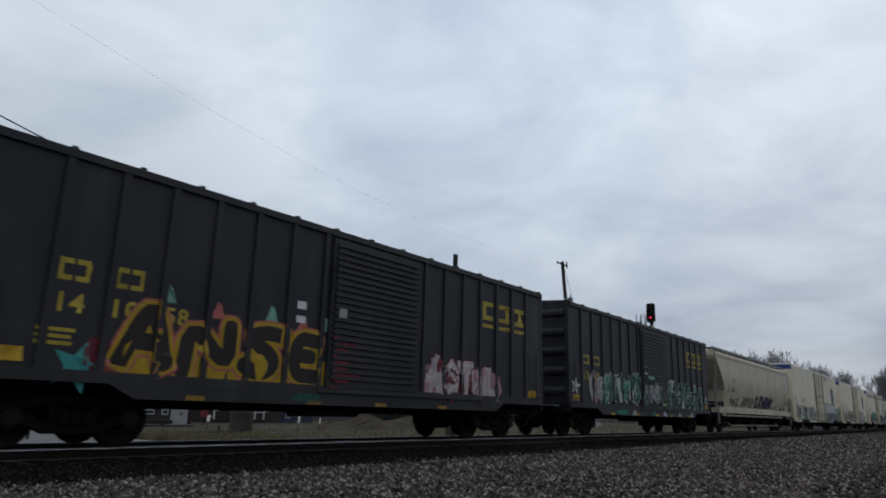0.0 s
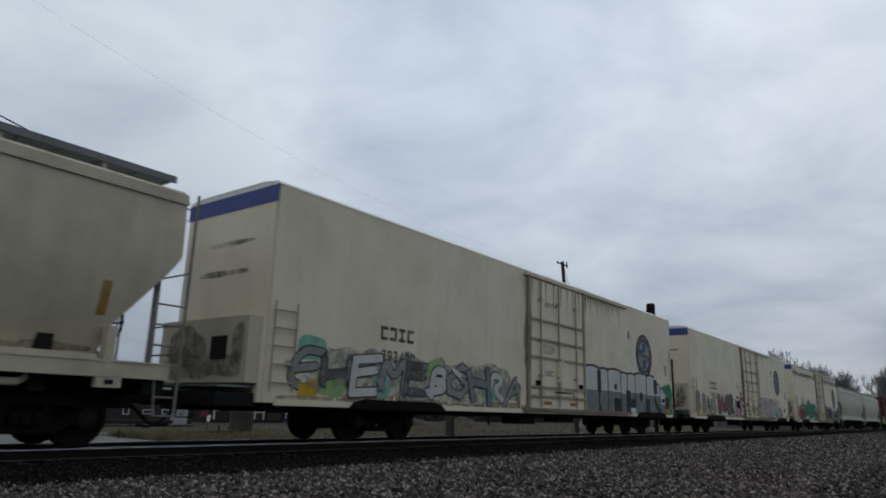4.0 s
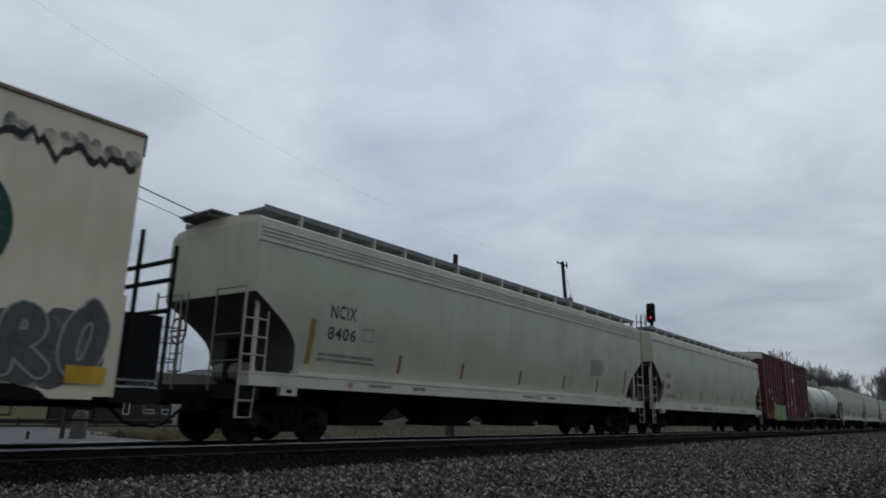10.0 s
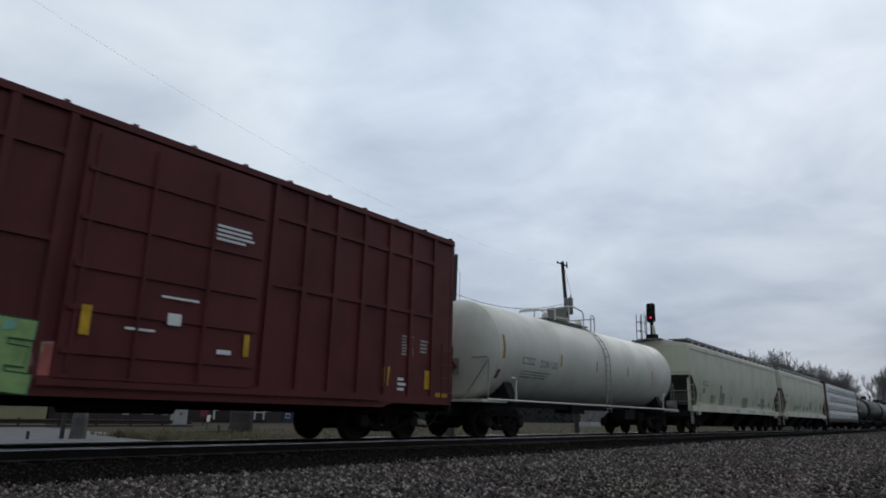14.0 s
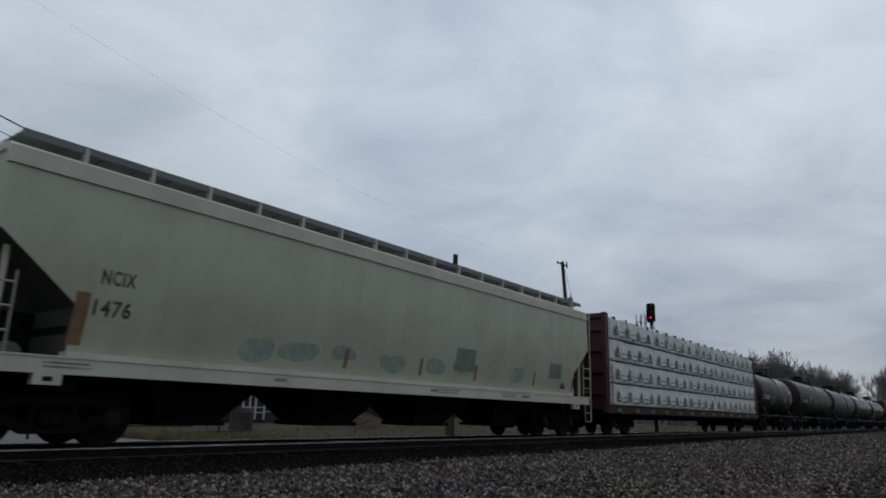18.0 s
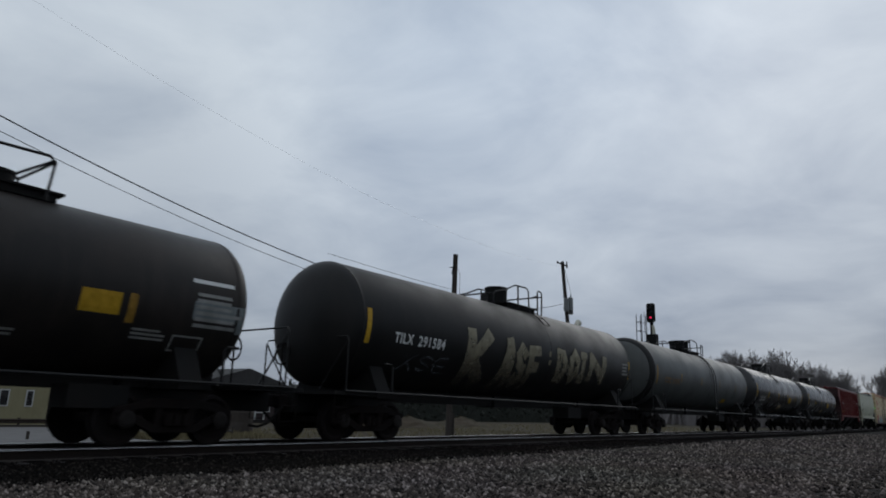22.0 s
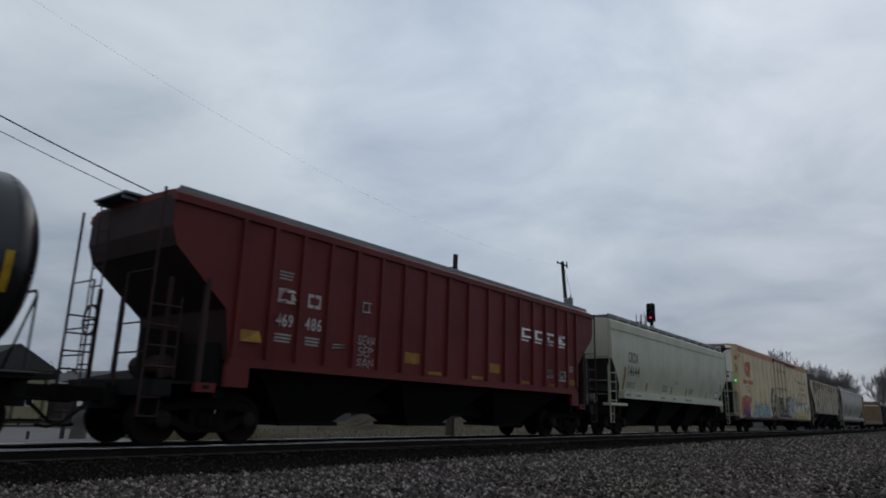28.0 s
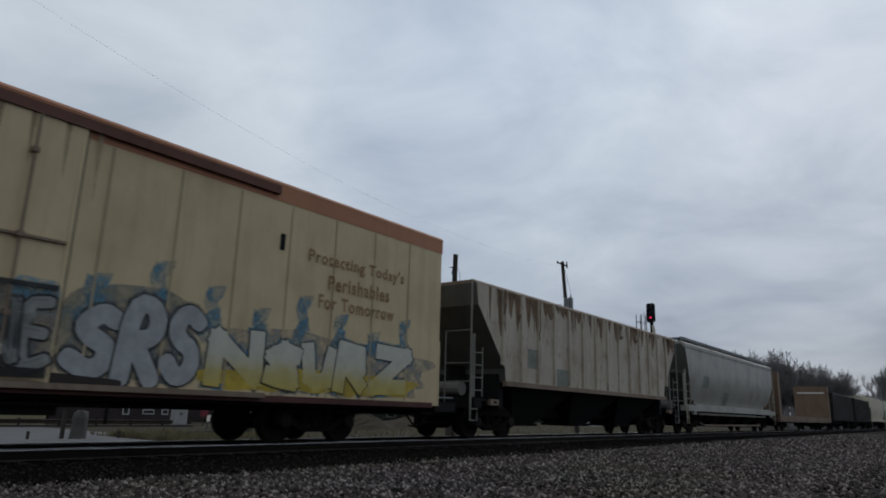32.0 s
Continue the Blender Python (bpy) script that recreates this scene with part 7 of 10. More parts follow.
decal("stripe", rects((8.55, 8.67, 1.57, 2.46), (5.72, 5.83, 1.55, 1.98)), M["brown_mark"], car, side, 0.007)
ticks(car, side, (-5.42, 0.05), "amber")
ticks(car, side, (-8.0, -2.2, 2.82))
car, side = hopper("covered_hopper", "pale green-grey covered hopper car with faint teal smears", 243.55, 9.48, M["hopper"], M["hopper_lite"], (-8.1, 8.1), seam=0.22, top=4.32, crown=4.56, slope=((3.1, 0.03), (2.12, 1.28), (1.45, 1.26)), slope_back=((3.0, 0.0), (2.14, 0.98), (1.8, 1.02), (1.45, 0.72)), prints=6, gap=1.13, board=(0.5, 1.38))
decal("car_marking", letters("NCIX", -7.93, -7.37, 2.52, 2.76), M["black_mark"], car, side)
decal("car_number", letters("1476", -7.97, -7.37, 2.02, 2.29), M["black_mark"], car, side)
for spot in ((-8.26, -8.04, 1.55, 2.36), (8.40, 8.52, 1.52, 1.95)):
    decal("stripe", rects(spot), M["brown_mark"], car, side)
ticks(car, side, (-2.4, 0.2, 2.6, 5.83))
decal("graffiti_haze", blob(4.38, 5.12, 1.62, 2.16, 78), M["teal_smear"], car, side, 0.0036, "faint teal smear")
decal("notice", rects((7.6, 7.98, 1.56, 1.78)), M["dim_mark"], car, side, 0.005)
decal("notice", rects((7.64, 7.94, 1.59, 1.67), (7.64, 7.8, 1.69, 1.75)), M["black_mark"], car, side, 0.008)
for k, y in enumerate((-5.2, -4.3, -2.9, -1.4, 0.4, 1.5)):
    decal("graffiti_haze", blob(y, y + 0.9 + 0.2 * (k % 2), 1.5 + 0.1 * (k % 3), 2.05, 71 + k), M["teal_smear"], car, side, 0.003, "faint teal smear")
for spot in ((1.6, 2.5, 1.8, 2.4), (6.75, 7.58, 1.87, 2.36)):
    decal("paint_out", rects(spot), M["patch"], car, side, 0.004)

# centre-beam lumber car and its wrapped bundles
LUMBER = 266.2


def lumber_car():
    car = start_car("lumber_flatcar", "maroon centre-beam flatcar with tall end bulkheads", "flatcar", LUMBER, -11.45, 11.45)
    for s in (1, -1):
        x = (1.30, 1.55) if s > 0 else (-1.55, -1.30)
        part("side_sill", boxes((*x, -11.4, 11.4, 0.84, 1.10)), M["rust"], car)
        for k, y in enumerate(spread(-10.5, 10.5, 13)):
            part("tie_down", boxes((*((1.55, 1.60) if s > 0 else (-1.60, -1.55)), y - 0.22, y + 0.22, 0.90, 1.04)), M["brown_mark"] if k % 2 else M["grey_mark"], car)
    part("deck", boxes((-1.35, 1.35, -11.4, 11.4, 0.98, 1.12)), M["rust"], car)
    for k, y in enumerate(spread(-10.7, 10.7, 19)):
        part("strap_guard", boxes((1.42, 1.60, y - 0.04, y + 0.04, 4.43, 4.53)), M["underframe"], car, "black strap corner guard")
        if k % 4 == 1:
            part("tie_strap", boxes((1.615, 1.620, y - 0.018, y + 0.018, 4.05, 4.45)), M["underframe"], car)
    part("centre_beam", boxes((-0.06, 0.06, -11.1, 11.1, 1.12, 4.5), (-0.2, 0.2, -11.1, 11.1, 4.42, 4.56)), M["maroon"], car)
    for e in (-1, 1):
        off = 0.33 if e > 0 else 0.0
        y0, y1 = sorted((e * 11.12 + off, e * 11.3 + off))
        bk = part("bulkhead", boxes((-1.5, 1.5, y0, y1, 1.1, 4.63)), M["maroon"], car, "maroon ribbed end bulkhead")
        ya, yb = sorted((e * 11.3 + off, e * 11.46 + off))
        for x in (-1.45, -0.5, 0.5, 1.45):
            part("bulkhead_post", boxes((x - 0.08, x + 0.08, ya, yb, 0.9, 4.63)), M["maroon"], bk)
        for z in (1.6, 2.4, 3.2, 4.0, 4.5):
            part("bulkhead_rib", boxes((-1.37, 1.37, ya + 0.02, yb - 0.02, z - 0.06, z + 0.06)), M["maroon"], bk)
        part("ladder", ladder(1.6, e * 11.3 - 0.2, e * 11.3 + 0.2, 1.1, 2.6, 5), M["maroon"], car)
        stirrup(car, e * 11.1, 1.5, 0.9, 0.42)
    part("centre_sill", boxes((-0.3, 0.3, -11.6, 11.6, 0.6, 0.98)), M["underframe"], car)
    add_gear(car, (-8.95, 8.95), (-11.45, 11.45), 0.8)


def bundle_mesh(seed, length, height):
    rnd = random.Random(seed)
    bm = bmesh.new()
    bmesh.ops.create_cube(bm, size=1.0)
    for v in bm.verts:
        v.co = Vector((v.co.x * 1.36, v.co.y * length, v.co.z * height))
    bmesh.ops.subdivide_edges(bm, edges=[e for e in bm.edges if abs(e.verts[0].co.y - e.verts[1].co.y) > 1], cuts=70, use_grid_fill=True)
    bmesh.ops.subdivide_edges(bm, edges=[e for e in bm.edges if abs(e.verts[0].co.z - e.verts[1].co.z) > 0.5], cuts=11, use_grid_fill=True)
    for v in bm.verts:
        q = noise.noise(Vector((v.co.y * 1.3 + seed * 9, v.co.z * 2.2, v.co.x))) + 0.5 * noise.noise(Vector((v.co.y * 4 + seed, v.co.z * 5, 3)))
        q += 0.55 * (1 - 2.2 * abs(noise.noise(Vector((v.co.y * 2.6 + v.co.z * 2.4 + seed, v.co.z * 0.8, seed)))))
        q += 0.40 * (1 - 2.2 * abs(noise.noise(Vector((v.co.y * 1.9 - v.co.z * 3.6 + 5 * seed, 3, seed)))))
        seam = (v.co.y + 0.6) % 1.16
        q += 0.9 * math.exp(-((seam - 0.58) / 0.035) ** 2)
        if abs(v.co.x) > 0.6:
            v.co.x += 0.030 * q * (1 if v.co.x > 0 else -1)
        v.co.z += 0.014 * q
    return finish("wrap", bm, M["wrap"], True)


BUNDLES = []


def lumber_bundles():
    n, length, height = 5, 4.44, 0.845
    wraps = [bundle_mesh(k, length - 0.03, height - 0.05) for k in range(5)]
    rnd = random.Random(8)
    for row in (1, -1):
        for tier in range(4):
            for k in range(n):
                b = new("lumber_bundle")
                tagged(b, "lumber bundle in white plastic wrap with green printed emblems", "lumber bundle", "wrapped lumber on the flatcar")
                y, z = -11.02 + (k + 0.5) * length, 1.125 + (tier + 0.5) * height
                b.matrix_basis = pose(row * 0.86, LUMBER + y, z, 0, 0, 0 if row > 0 else 180)
                BUNDLES.append((b, row * 0.86, LUMBER + y, z, 0 if row > 0 else 180))
                part("wrap", wraps[rnd.randrange(5)], None, b)
                # Added dark strip draws the shade in the gap below this tier.
                if tier:
                    part("gap_strip", boxes((-0.68, 0.738, -length / 2 + 0.01, length / 2 - 0.01, -height / 2 - 0.012, -height / 2 + 0.014)), M["shadow_gap"], b, "dark strip for the shade between tiers")
                flat_side = Side([(-1, 0.745), (1, 0.745)])
                off = rnd.uniform(-0.12, 0.12)
                for q in range(4):
                    c, em = -1.75 + q * 1.16 + off, bmesh.new()
                    for k, shape in enumerate((((-0.26, -0.28), (0.26, -0.28), (0.26, -0.20), (-0.26, -0.20)), ((-0.26, -0.20), (-0.18, -0.20), (-0.18, 0.02), (-0.26, -0.02)),
                                               ((0.18, -0.20), (0.26, -0.20), (0.26, -0.02), (0.18, 0.02)), ((-0.15, -0.14), (0.15, -0.14), (0.05, -0.02), (0.12, -0.02), (0.03, 0.10), (0.08, 0.10), (0.0, 0.19), (-0.08, 0.10), (-0.03, 0.10), (-0.12, -0.02), (-0.05, -0.02)),
                                               ((-0.04, -0.20), (0.04, -0.20), (0.04, -0.14), (-0.04, -0.14)), ((-0.24, 0.03), (-0.17, 0.03), (0.0, 0.22), (0.17, 0.03), (0.24, 0.03), (0.0, 0.28)))):
                        flat(em, [(c + u * 0.88, w * 0.82 - 0.04) for u, w in shape], 0.0004 * k)
                    bmesh.ops.triangulate(em, faces=em.faces[:])
                    decal("printed_emblem", em, M["green_print"], b, flat_side, 0.012)
                for q in range(3):
                    decal("printed_line", rects((-1.43 + q * 1.16 + off, -0.90 + q * 1.16 + off, -0.31, -0.25)), M["dark_print"], b, flat_side, 0.012)
                    decal("printed_line", rects((-1.40 + q * 1.16 + off, -0.95 + q * 1.16 + off, -0.13, -0.08)), M["grey_mark"], b, flat_side, 0.012)


lumber_car()
lumber_bundles()

# five tank cars
car, side = tank_car("tank_car", "sooty black tank car with yellow patch and white lettering", 285.2, 4.78, M["tank_brown"], M["tank_black"], (-3.95, 3.95), 6.45, r=1.42, zc=2.57, dome=0.45, bands=(0.1,), arch=True)
decal("car_marking", letters("ITDX", -4.55, -3.8, 2.22, 2.5), M["white_mark"], car, side)
decal("car_number", letters("80010", -3.65, -2.7, 2.18, 2.48), M["white_mark"], car, side)
decal("small_print", lines(7, -2.15, -0.8, 1.88, 2.5, 21), M["dim_mark"], car, side)
decal("small_print", lines(2, -3.85, -2.35, 1.55, 1.75, 22), M["dim_mark"], car, side)
decal("reflector", rects((1.9, 2.55, 2.1, 2.46)), M["yellow"], car, side)
decal("reflector", rects((-4.95, -4.81, 1.8, 2.5)), M["amber"], car, side)
decal("reflector", rects((2.68, 2.82, 2.0, 2.48)), M["amber"], car, side)
decal("small_print", lines(1, 3.8, 4.9, 2.82, 2.95, 24), M["white_mark"], car, side)
decal("placard", rects((3.86, 4.92, 2.02, 2.52)), M["g_grey"], car, side, 0.004, "grey weathered notice panel")
decal("placard", lines(6, 3.9, 4.9, 2.04, 2.70, 23), M["dim_mark"], car, side, 0.007)
decal("reflector", rects((0.13, 0.25, 2.05, 2.48)), M["amber"], car, side)
decal("small_print", lines(3, 2.85, 3.5, 1.75, 1.95, 26), M["dim_mark"], car, side)
decal("notice", rects((3.6, 4.2, 1.62, 1.65), (3.6, 4.2, 1.87, 1.90), (3.6, 3.63, 1.65, 1.87), (4.17, 4.2, 1.65, 1.87)), M["dim_mark"], car, side)
decal("small_print", lines(2, 0.1, 1.4, 1.62, 1.75, 27), M["dim_mark"], car, side)

car, side = tank_car("tank_car", "black tank car with large cream graffiti letters", 301.0, 7.7, M["tank_black"], M["tank_black"], (-6.85, 6.85), 8.5, dome=0.08, ladder_y=1.2, bands=(1.2,), tall=True)
decal("car_marking", letters("TILX", -6.6, -5.9, 2.3, 2.55), M["white_mark"], car, side)
decal("car_number", letters("291584", -5.7, -4.6, 2.28, 2.55), M["white_mark"], car, side)
for k, (ch, a, b, lo, hi, w) in enumerate((("K", -3.75, -2.2, 1.34, 3.12, 0.48), ("A", -1.95, -0.85, 1.34, 3.0, 0.40), ("S", -1.1, -0.2, 1.42, 2.98, 0.36), ("F", -0.35, 0.62, 1.34, 2.98, 0.38),
                                           ("D", 1.48, 2.5, 1.72, 2.98, 0.36), ("O", 2.35, 3.35, 1.72, 2.98, 0.36), ("I", 3.2, 3.95, 1.8, 2.96, 0.34), ("N", 3.8, 5.65, 1.86, 2.98, 0.42))):
    graffiti(car, side, ch, (a, b, lo, hi), "g_ghost", "g_ink", 81 + k, w * 0.86, 0.02, jig=0.03, label="worn cream block graffiti letter", base=0.0105 * (k % 2), sharp="block")
decal("graffiti_dots", rects((1.02, 1.16, 2.58, 2.74), (1.04, 1.18, 2.30, 2.46)), M["g_ghost"], car, side)
decal("graffiti_scrawl", sprayed("XSE", -6.2, -4.2, 1.7, 2.1, 0.05, 88), M["g_slate"], car, side, 0.005, "faint dark scrawl")
decal("placard", lines(4, 7.0, 7.6, 2.3, 2.8, 25), M["dim_mark"], car, side)
for spot in ((-7.6, -7.45, 2.2, 3.0), (7.65, 7.75, 2.2, 2.9)):
    decal("reflector", rects(spot), M["yellow"], car, side)

car, side = tank_car("tank_car", "slate grey tank car with black heads", 319.6, 7.85, M["tank_grey"], M["tank_black"], (-6.9, 6.9), 8.6, zc=2.75, dome=0.0, ladder_y=0.85, bands=(0.4,))
decal("car_marking", blocks(4, -6.62, -5.8, 2.3, 2.54), M["dull_orange"], car, side)
decal("car_number", letters("210987", -5.6, -4.55, 2.28, 2.54), M["dull_orange"], car, side)
for spot in ((-7.7, -7.55, 2.2, 3.0), (-4.45, -4.33, 2.4, 2.8), (-1.32, -1.2, 2.4, 2.78), (1.94, 2.04, 2.4, 2.8), (5.2, 5.3, 2.3, 2.7), (7.75, 7.85, 2.3, 2.8)):
    decal("reflector", rects(spot), M["amber"], car, side)
decal("reflector", rects((3.3, 4.0, 1.66, 1.85)), M["yellow"], car, side)
for e in (-1, 1):
    bm = bmesh.new()
    lathe(bm, [(e * (7.85 + 0.62 * math.cos(a * math.pi / 32)), 1.5 * math.sin(a * math.pi / 32) + 0.004) for a in (11, 12, 13, 14, 15, 16)], 48, 0, 2.75)
    part("head_band", bm, M["tank_black"], car, "black painted knuckle of the tank head", smooth=True)
bm = bmesh.new()
flat(bm, [(6.55, 1.65), (6.75, 1.5), (6.95, 1.65), (6.75, 1.85)])
decal("placard", bm, M["g_pink"], car, side, 0.008)


def gloss_tank(centre, number, dome):
    car, side = tank_car("tank_car", "glossy black tank car with yellow ticks and white lettering", centre, 7.7, M["tank_gloss"], M["tank_gloss"], (-6.85, 6.85), 8.5, zc=2.78, dome=dome, ladder_y=-0.75, bands=(0.2,), split=True)
    decal("car_marking", letters("TAEX", -6.56, -5.78, 2.03, 2.34), M["white_mark"], car, side)
    decal("car_number", letters(number, -5.6, -4.88, 2.03, 2.34), M["white_mark"], car, side)
    for spot in ((-7.62, -7.46, 2.25, 3.15), (-4.3, -4.2, 2.28, 2.7), (-1.2, -1.08, 2.25, 2.7), (1.95, 2.06, 2.22, 2.68), (4.9, 5.0, 2.22, 2.66), (7.55, 7.66, 2.2, 2.8)):
        decal("reflector", rects(spot), M["yellow"], car, side)
    decal("reflector", rects((2.44, 3.2, 2.1, 2.52)), M["yellow"], car, side, 0.012)
    bm = bmesh.new()
    flat(bm, [(-0.12, 1.42), (0.45, 1.42), (0.65, 1.88), (0.1, 1.88)])
    decal("placard", bm, M["cream"], car, side)
    decal("placard", lines(5, 5.75, 6.8, 2.0, 2.48, 27), M["dim_mark"], car, side)
    decal("small_print", lines(2, -6.7, -4.9, 1.62, 1.85, 28), M["dim_mark"], car, side)
    decal("small_print", lines(2, -2.9, -2.2, 1.75, 1.95, 29), M["dim_mark"], car, side)
    decal("small_print", lines(1, 2.0, 4.6, 1.72, 1.80, 29), M["dim_mark"], car, side)
    bm = rects((-4.2, -3.85, 2.0, 2.03), (-4.2, -3.85, 2.29, 2.32), (-4.2, -4.17, 2.0, 2.32), (-3.88, -3.85, 2.0, 2.32))
    decal("notice", bm, M["dim_mark"], car, side)
    decal("notice", rects((4.27, 4.84, 1.62, 1.65), (4.27, 4.84, 1.85, 1.88), (4.27, 4.30, 1.65, 1.85), (4.81, 4.84, 1.65, 1.85)), M["dim_mark"], car, side)
    if number == "1137":
        for k, ch in enumerate("KARSE"):
            decal("graffiti_scrawl", sprayed(ch, 4.92 + 0.31 * k, 5.28 + 0.31 * k, 1.5 + 0.04 * (k % 2), 1.98 - 0.04 * (k % 3), 0.045, 93 + k, jig=0.1, tilt=0.2), M["g_smoke"], car, side, 0.006, "small pale scrawl")


gloss_tank(337.8, "1217", 0.05)
gloss_tank(356.2, "1137", 0.35)

# brick-red ribbed hopper
posts_s = [-6.99, -6.23, -5.5, -4.72, -3.9, -3.08, -2.25, -1.38, -0.45, 0.47, 1.45, 2.35, 3.18, 4.0, 4.79, 5.6, 6.34, 7.0]
car, side = hopper("covered_hopper", "brick red ribbed covered hopper car with white lettering", 374.65, 8.45, M["red_hopper"], M["red_hopper"], (-7.05, 7.05), top=4.34, crown=4.5, seam=0.10,
                   slope=((4.34, 0.0), (3.75, 0.0), (3.42, 0.12), (2.45, 1.25), (1.55, 1.40)), bottom=1.55, posts=posts_s, bays=3, sill=False, low=1.50, wide=1.52, walk_z=4.50, sheet=M["red_shade"], frame_mat=M["red_shade"])
decal("car_marking", blocks(2, -6.05, -5.62, 2.74, 3.03), M["worn_white"], car, side)
decal("car_marking", blocks(2, -5.27, -4.87, 2.74, 3.03), M["worn_white"], car, side)
decal("car_number", letters("469", -6.06, -5.62, 2.27, 2.54), M["worn_white"], car, side)
decal("car_number", letters("486", -5.30, -4.85, 2.27, 2.54), M["worn_white"], car, side)
for a in (3.36, 4.17, 4.95, 5.76):
    decal("car_marking", blocks(1, a, a + 0.60, 3.02, 3.32), M["white_mark"], car, side)
    decal("car_marking", rects((a - 0.05, a + 0.42, 2.92, 2.97)), M["white_mark"], car, side)
for spot in ((-6.85, -6.42, 1.9, 2.12), (-2.1, -1.55, 1.84, 2.1), (-1.2, -0.62, 1.62, 1.7), (0.75, 1.3, 1.62, 1.7), (1.6, 2.15, 1.84, 2.1), (3.35, 3.85, 1.62, 1.7), (5.0, 5.45, 1.62, 1.7)):
    decal("reflector", rects(spot), M["amber"], car, side)
decal("small_print", lines(3, -6.05, -5.62, 1.95, 2.15, 31), M["dim_mark"], car, side)
decal("small_print", lines(3, -5.27, -4.87, 1.95, 2.15, 32), M["dim_mark"], car, side)
decal("small_print", lines(3, -6.05, -5.62, 3.2, 3.4, 33), M["dim_mark"], car, side)
decal("small_print", lines(2, -4.5, -4.1, 1.95, 2.08, 34), M["dim_mark"], car, side)
for k, word in enumerate(("SEVN", "SEP", "SAN")):
    decal("graffiti_scrawl", sprayed(word, -3.75, -3.2, 2.12 - 0.24 * k, 2.32 - 0.24 * k, 0.028, 91 + k, jig=0.12), M["dim_mark"], car, side, 0.006, "small white scrawl")
decal("notice", rects((-3.65, -3.42, 2.85, 2.89), (-3.65, -3.42, 3.06, 3.10), (-3.65, -3.61, 2.89, 3.06), (-3.46, -3.42, 2.89, 3.06)), M["dim_mark"], car, side)
decal("notice", rects((5.73, 6.27, 1.82, 2.14)), M["worn_white"], car, side)
decal("notice", rects((5.78, 6.22, 1.86, 2.10)), M["dark_print"], car, side, 0.008)
decal("notice", rects((5.84, 6.02, 1.90, 2.04)), M["dim_mark"], car, side, 0.011)
decal("small_print", lines(4, 4.93, 5.42, 1.86, 2.16, 40), M["dim_mark"], car, side)
decal("small_print", lines(3, 6.46, 6.9, 2.14, 2.36, 44), M["dim_mark"], car, side)
decal("reflector", rects((6.48, 6.94, 1.72, 1.90)), M["amber"], car, side)
for s in (1, -1):
    part("bottom_chord", boxes((*sorted((s * 1.40, s * 1.56)), -7.05, 7.05, 1.42, 1.58)), M["red_hopper"], car)
    for e in (-1, 1):
        part("corner_plate", boxes((*sorted((s * 1.45, s * 1.56)), *sorted((e * 6.6, e * 7.1)), 1.05, 1.45)), M["red_hopper"], car)
        part("shade_post", boxes((*sorted((s * 1.44, s * 1.54)), *sorted((e * 7.58, e * 7.65)), 1.1, 2.95)), M["red_shade"], car)

# pale three-bay hopper
car, side = hopper("covered_hopper", "pale green covered hopper car with black lettering", 392.5, 7.87, M["hopper"], M["hopper"], (-6.6, 6.6), top=4.36, crown=4.58, seam=0.28, slope=((2.9, 0.0), (1.95, 0.98), (1.72, 1.08)), bottom=1.70, bays=3, prints=7, tall_post=True, sill_z=1.44, gap=1.13, board=(0.5, 1.38), walk_z=4.60)
part("corner_platform", boxes((1.25, 1.60, -8.05, -6.5, 1.14, 1.24)), M["hopper"], car)
decal("car_marking", letters("CRDX", -6.22, -5.18, 2.85, 3.28), M["black_mark"], car, side)
decal("car_number", letters("14644", -6.22, -5.0, 2.33, 2.74), M["black_mark"], car, side)
for spot in ((-6.62, -6.42, 1.76, 2.66), (-4.12, -3.96, 1.80, 2.15), (-1.0, -0.84, 1.78, 2.12), (1.08, 1.24, 1.78, 2.14), (4.3, 4.44, 1.78, 2.08), (6.74, 6.9, 2.2, 2.6)):
    decal("stripe", rects(spot), M["amber"], car, side)
decal("small_print", lines(3, -6.25, -5.1, 1.85, 2.1, 35), M["grey_mark"], car, side)
decal("small_print", lines(4, -2.15, -1.25, 1.85, 2.15, 36), M["grey_mark"], car, side)
decal("small_print", lines(4, 1.55, 2.3, 1.85, 2.15, 37), M["grey_mark"], car, side)
decal("small_print", lines(2, -0.55, -0.15, 2.25, 2.38, 38), M["grey_mark"], car, side)
decal("notice", rects((5.95, 6.5, 1.80, 1.84), (5.95, 6.5, 2.10, 2.14), (5.95, 5.99, 1.84, 2.10), (6.45, 6.5, 1.84, 2.10)), M["black_mark"], car, side, 0.008)
decal("notice", rects((6.0, 6.44, 1.85, 2.09)), M["white_mark"], car, side)

# cream refrigerator car with an end-mounted cooling unit
car, side = reefer("refrigerator_car", "faded cream refrigerator car with orange roof band and bright graffiti", 414.6, 11.3, M["cream"], M["orange_band"], (-7.95, 7.75), (-1.65, 2.0), 5.8, bottom=0.86, top=5.13, seams=1.25, side_band=M["orange_band"], unit=True, trim=M["red_sill"])
bm = bmesh.new()
flat(bm, [(-9.45 + 0.49 * math.cos(a), 3.82 + 0.46 * math.sin(a)) for a in [math.pi * (0.5 + k / 14) for k in range(15)]] + [(-9.27, 3.36), (-9.27, 4.28)])
decal("emblem", bm, M["g_logo_red"], car, side, 0.02, "orange-red company emblem")
decal("emblem", rects((-9.262, -8.55, 3.86, 4.29), (-9.18, -8.74, 3.36, 3.855)), M["g_logo_red"], car, side, 0.02)
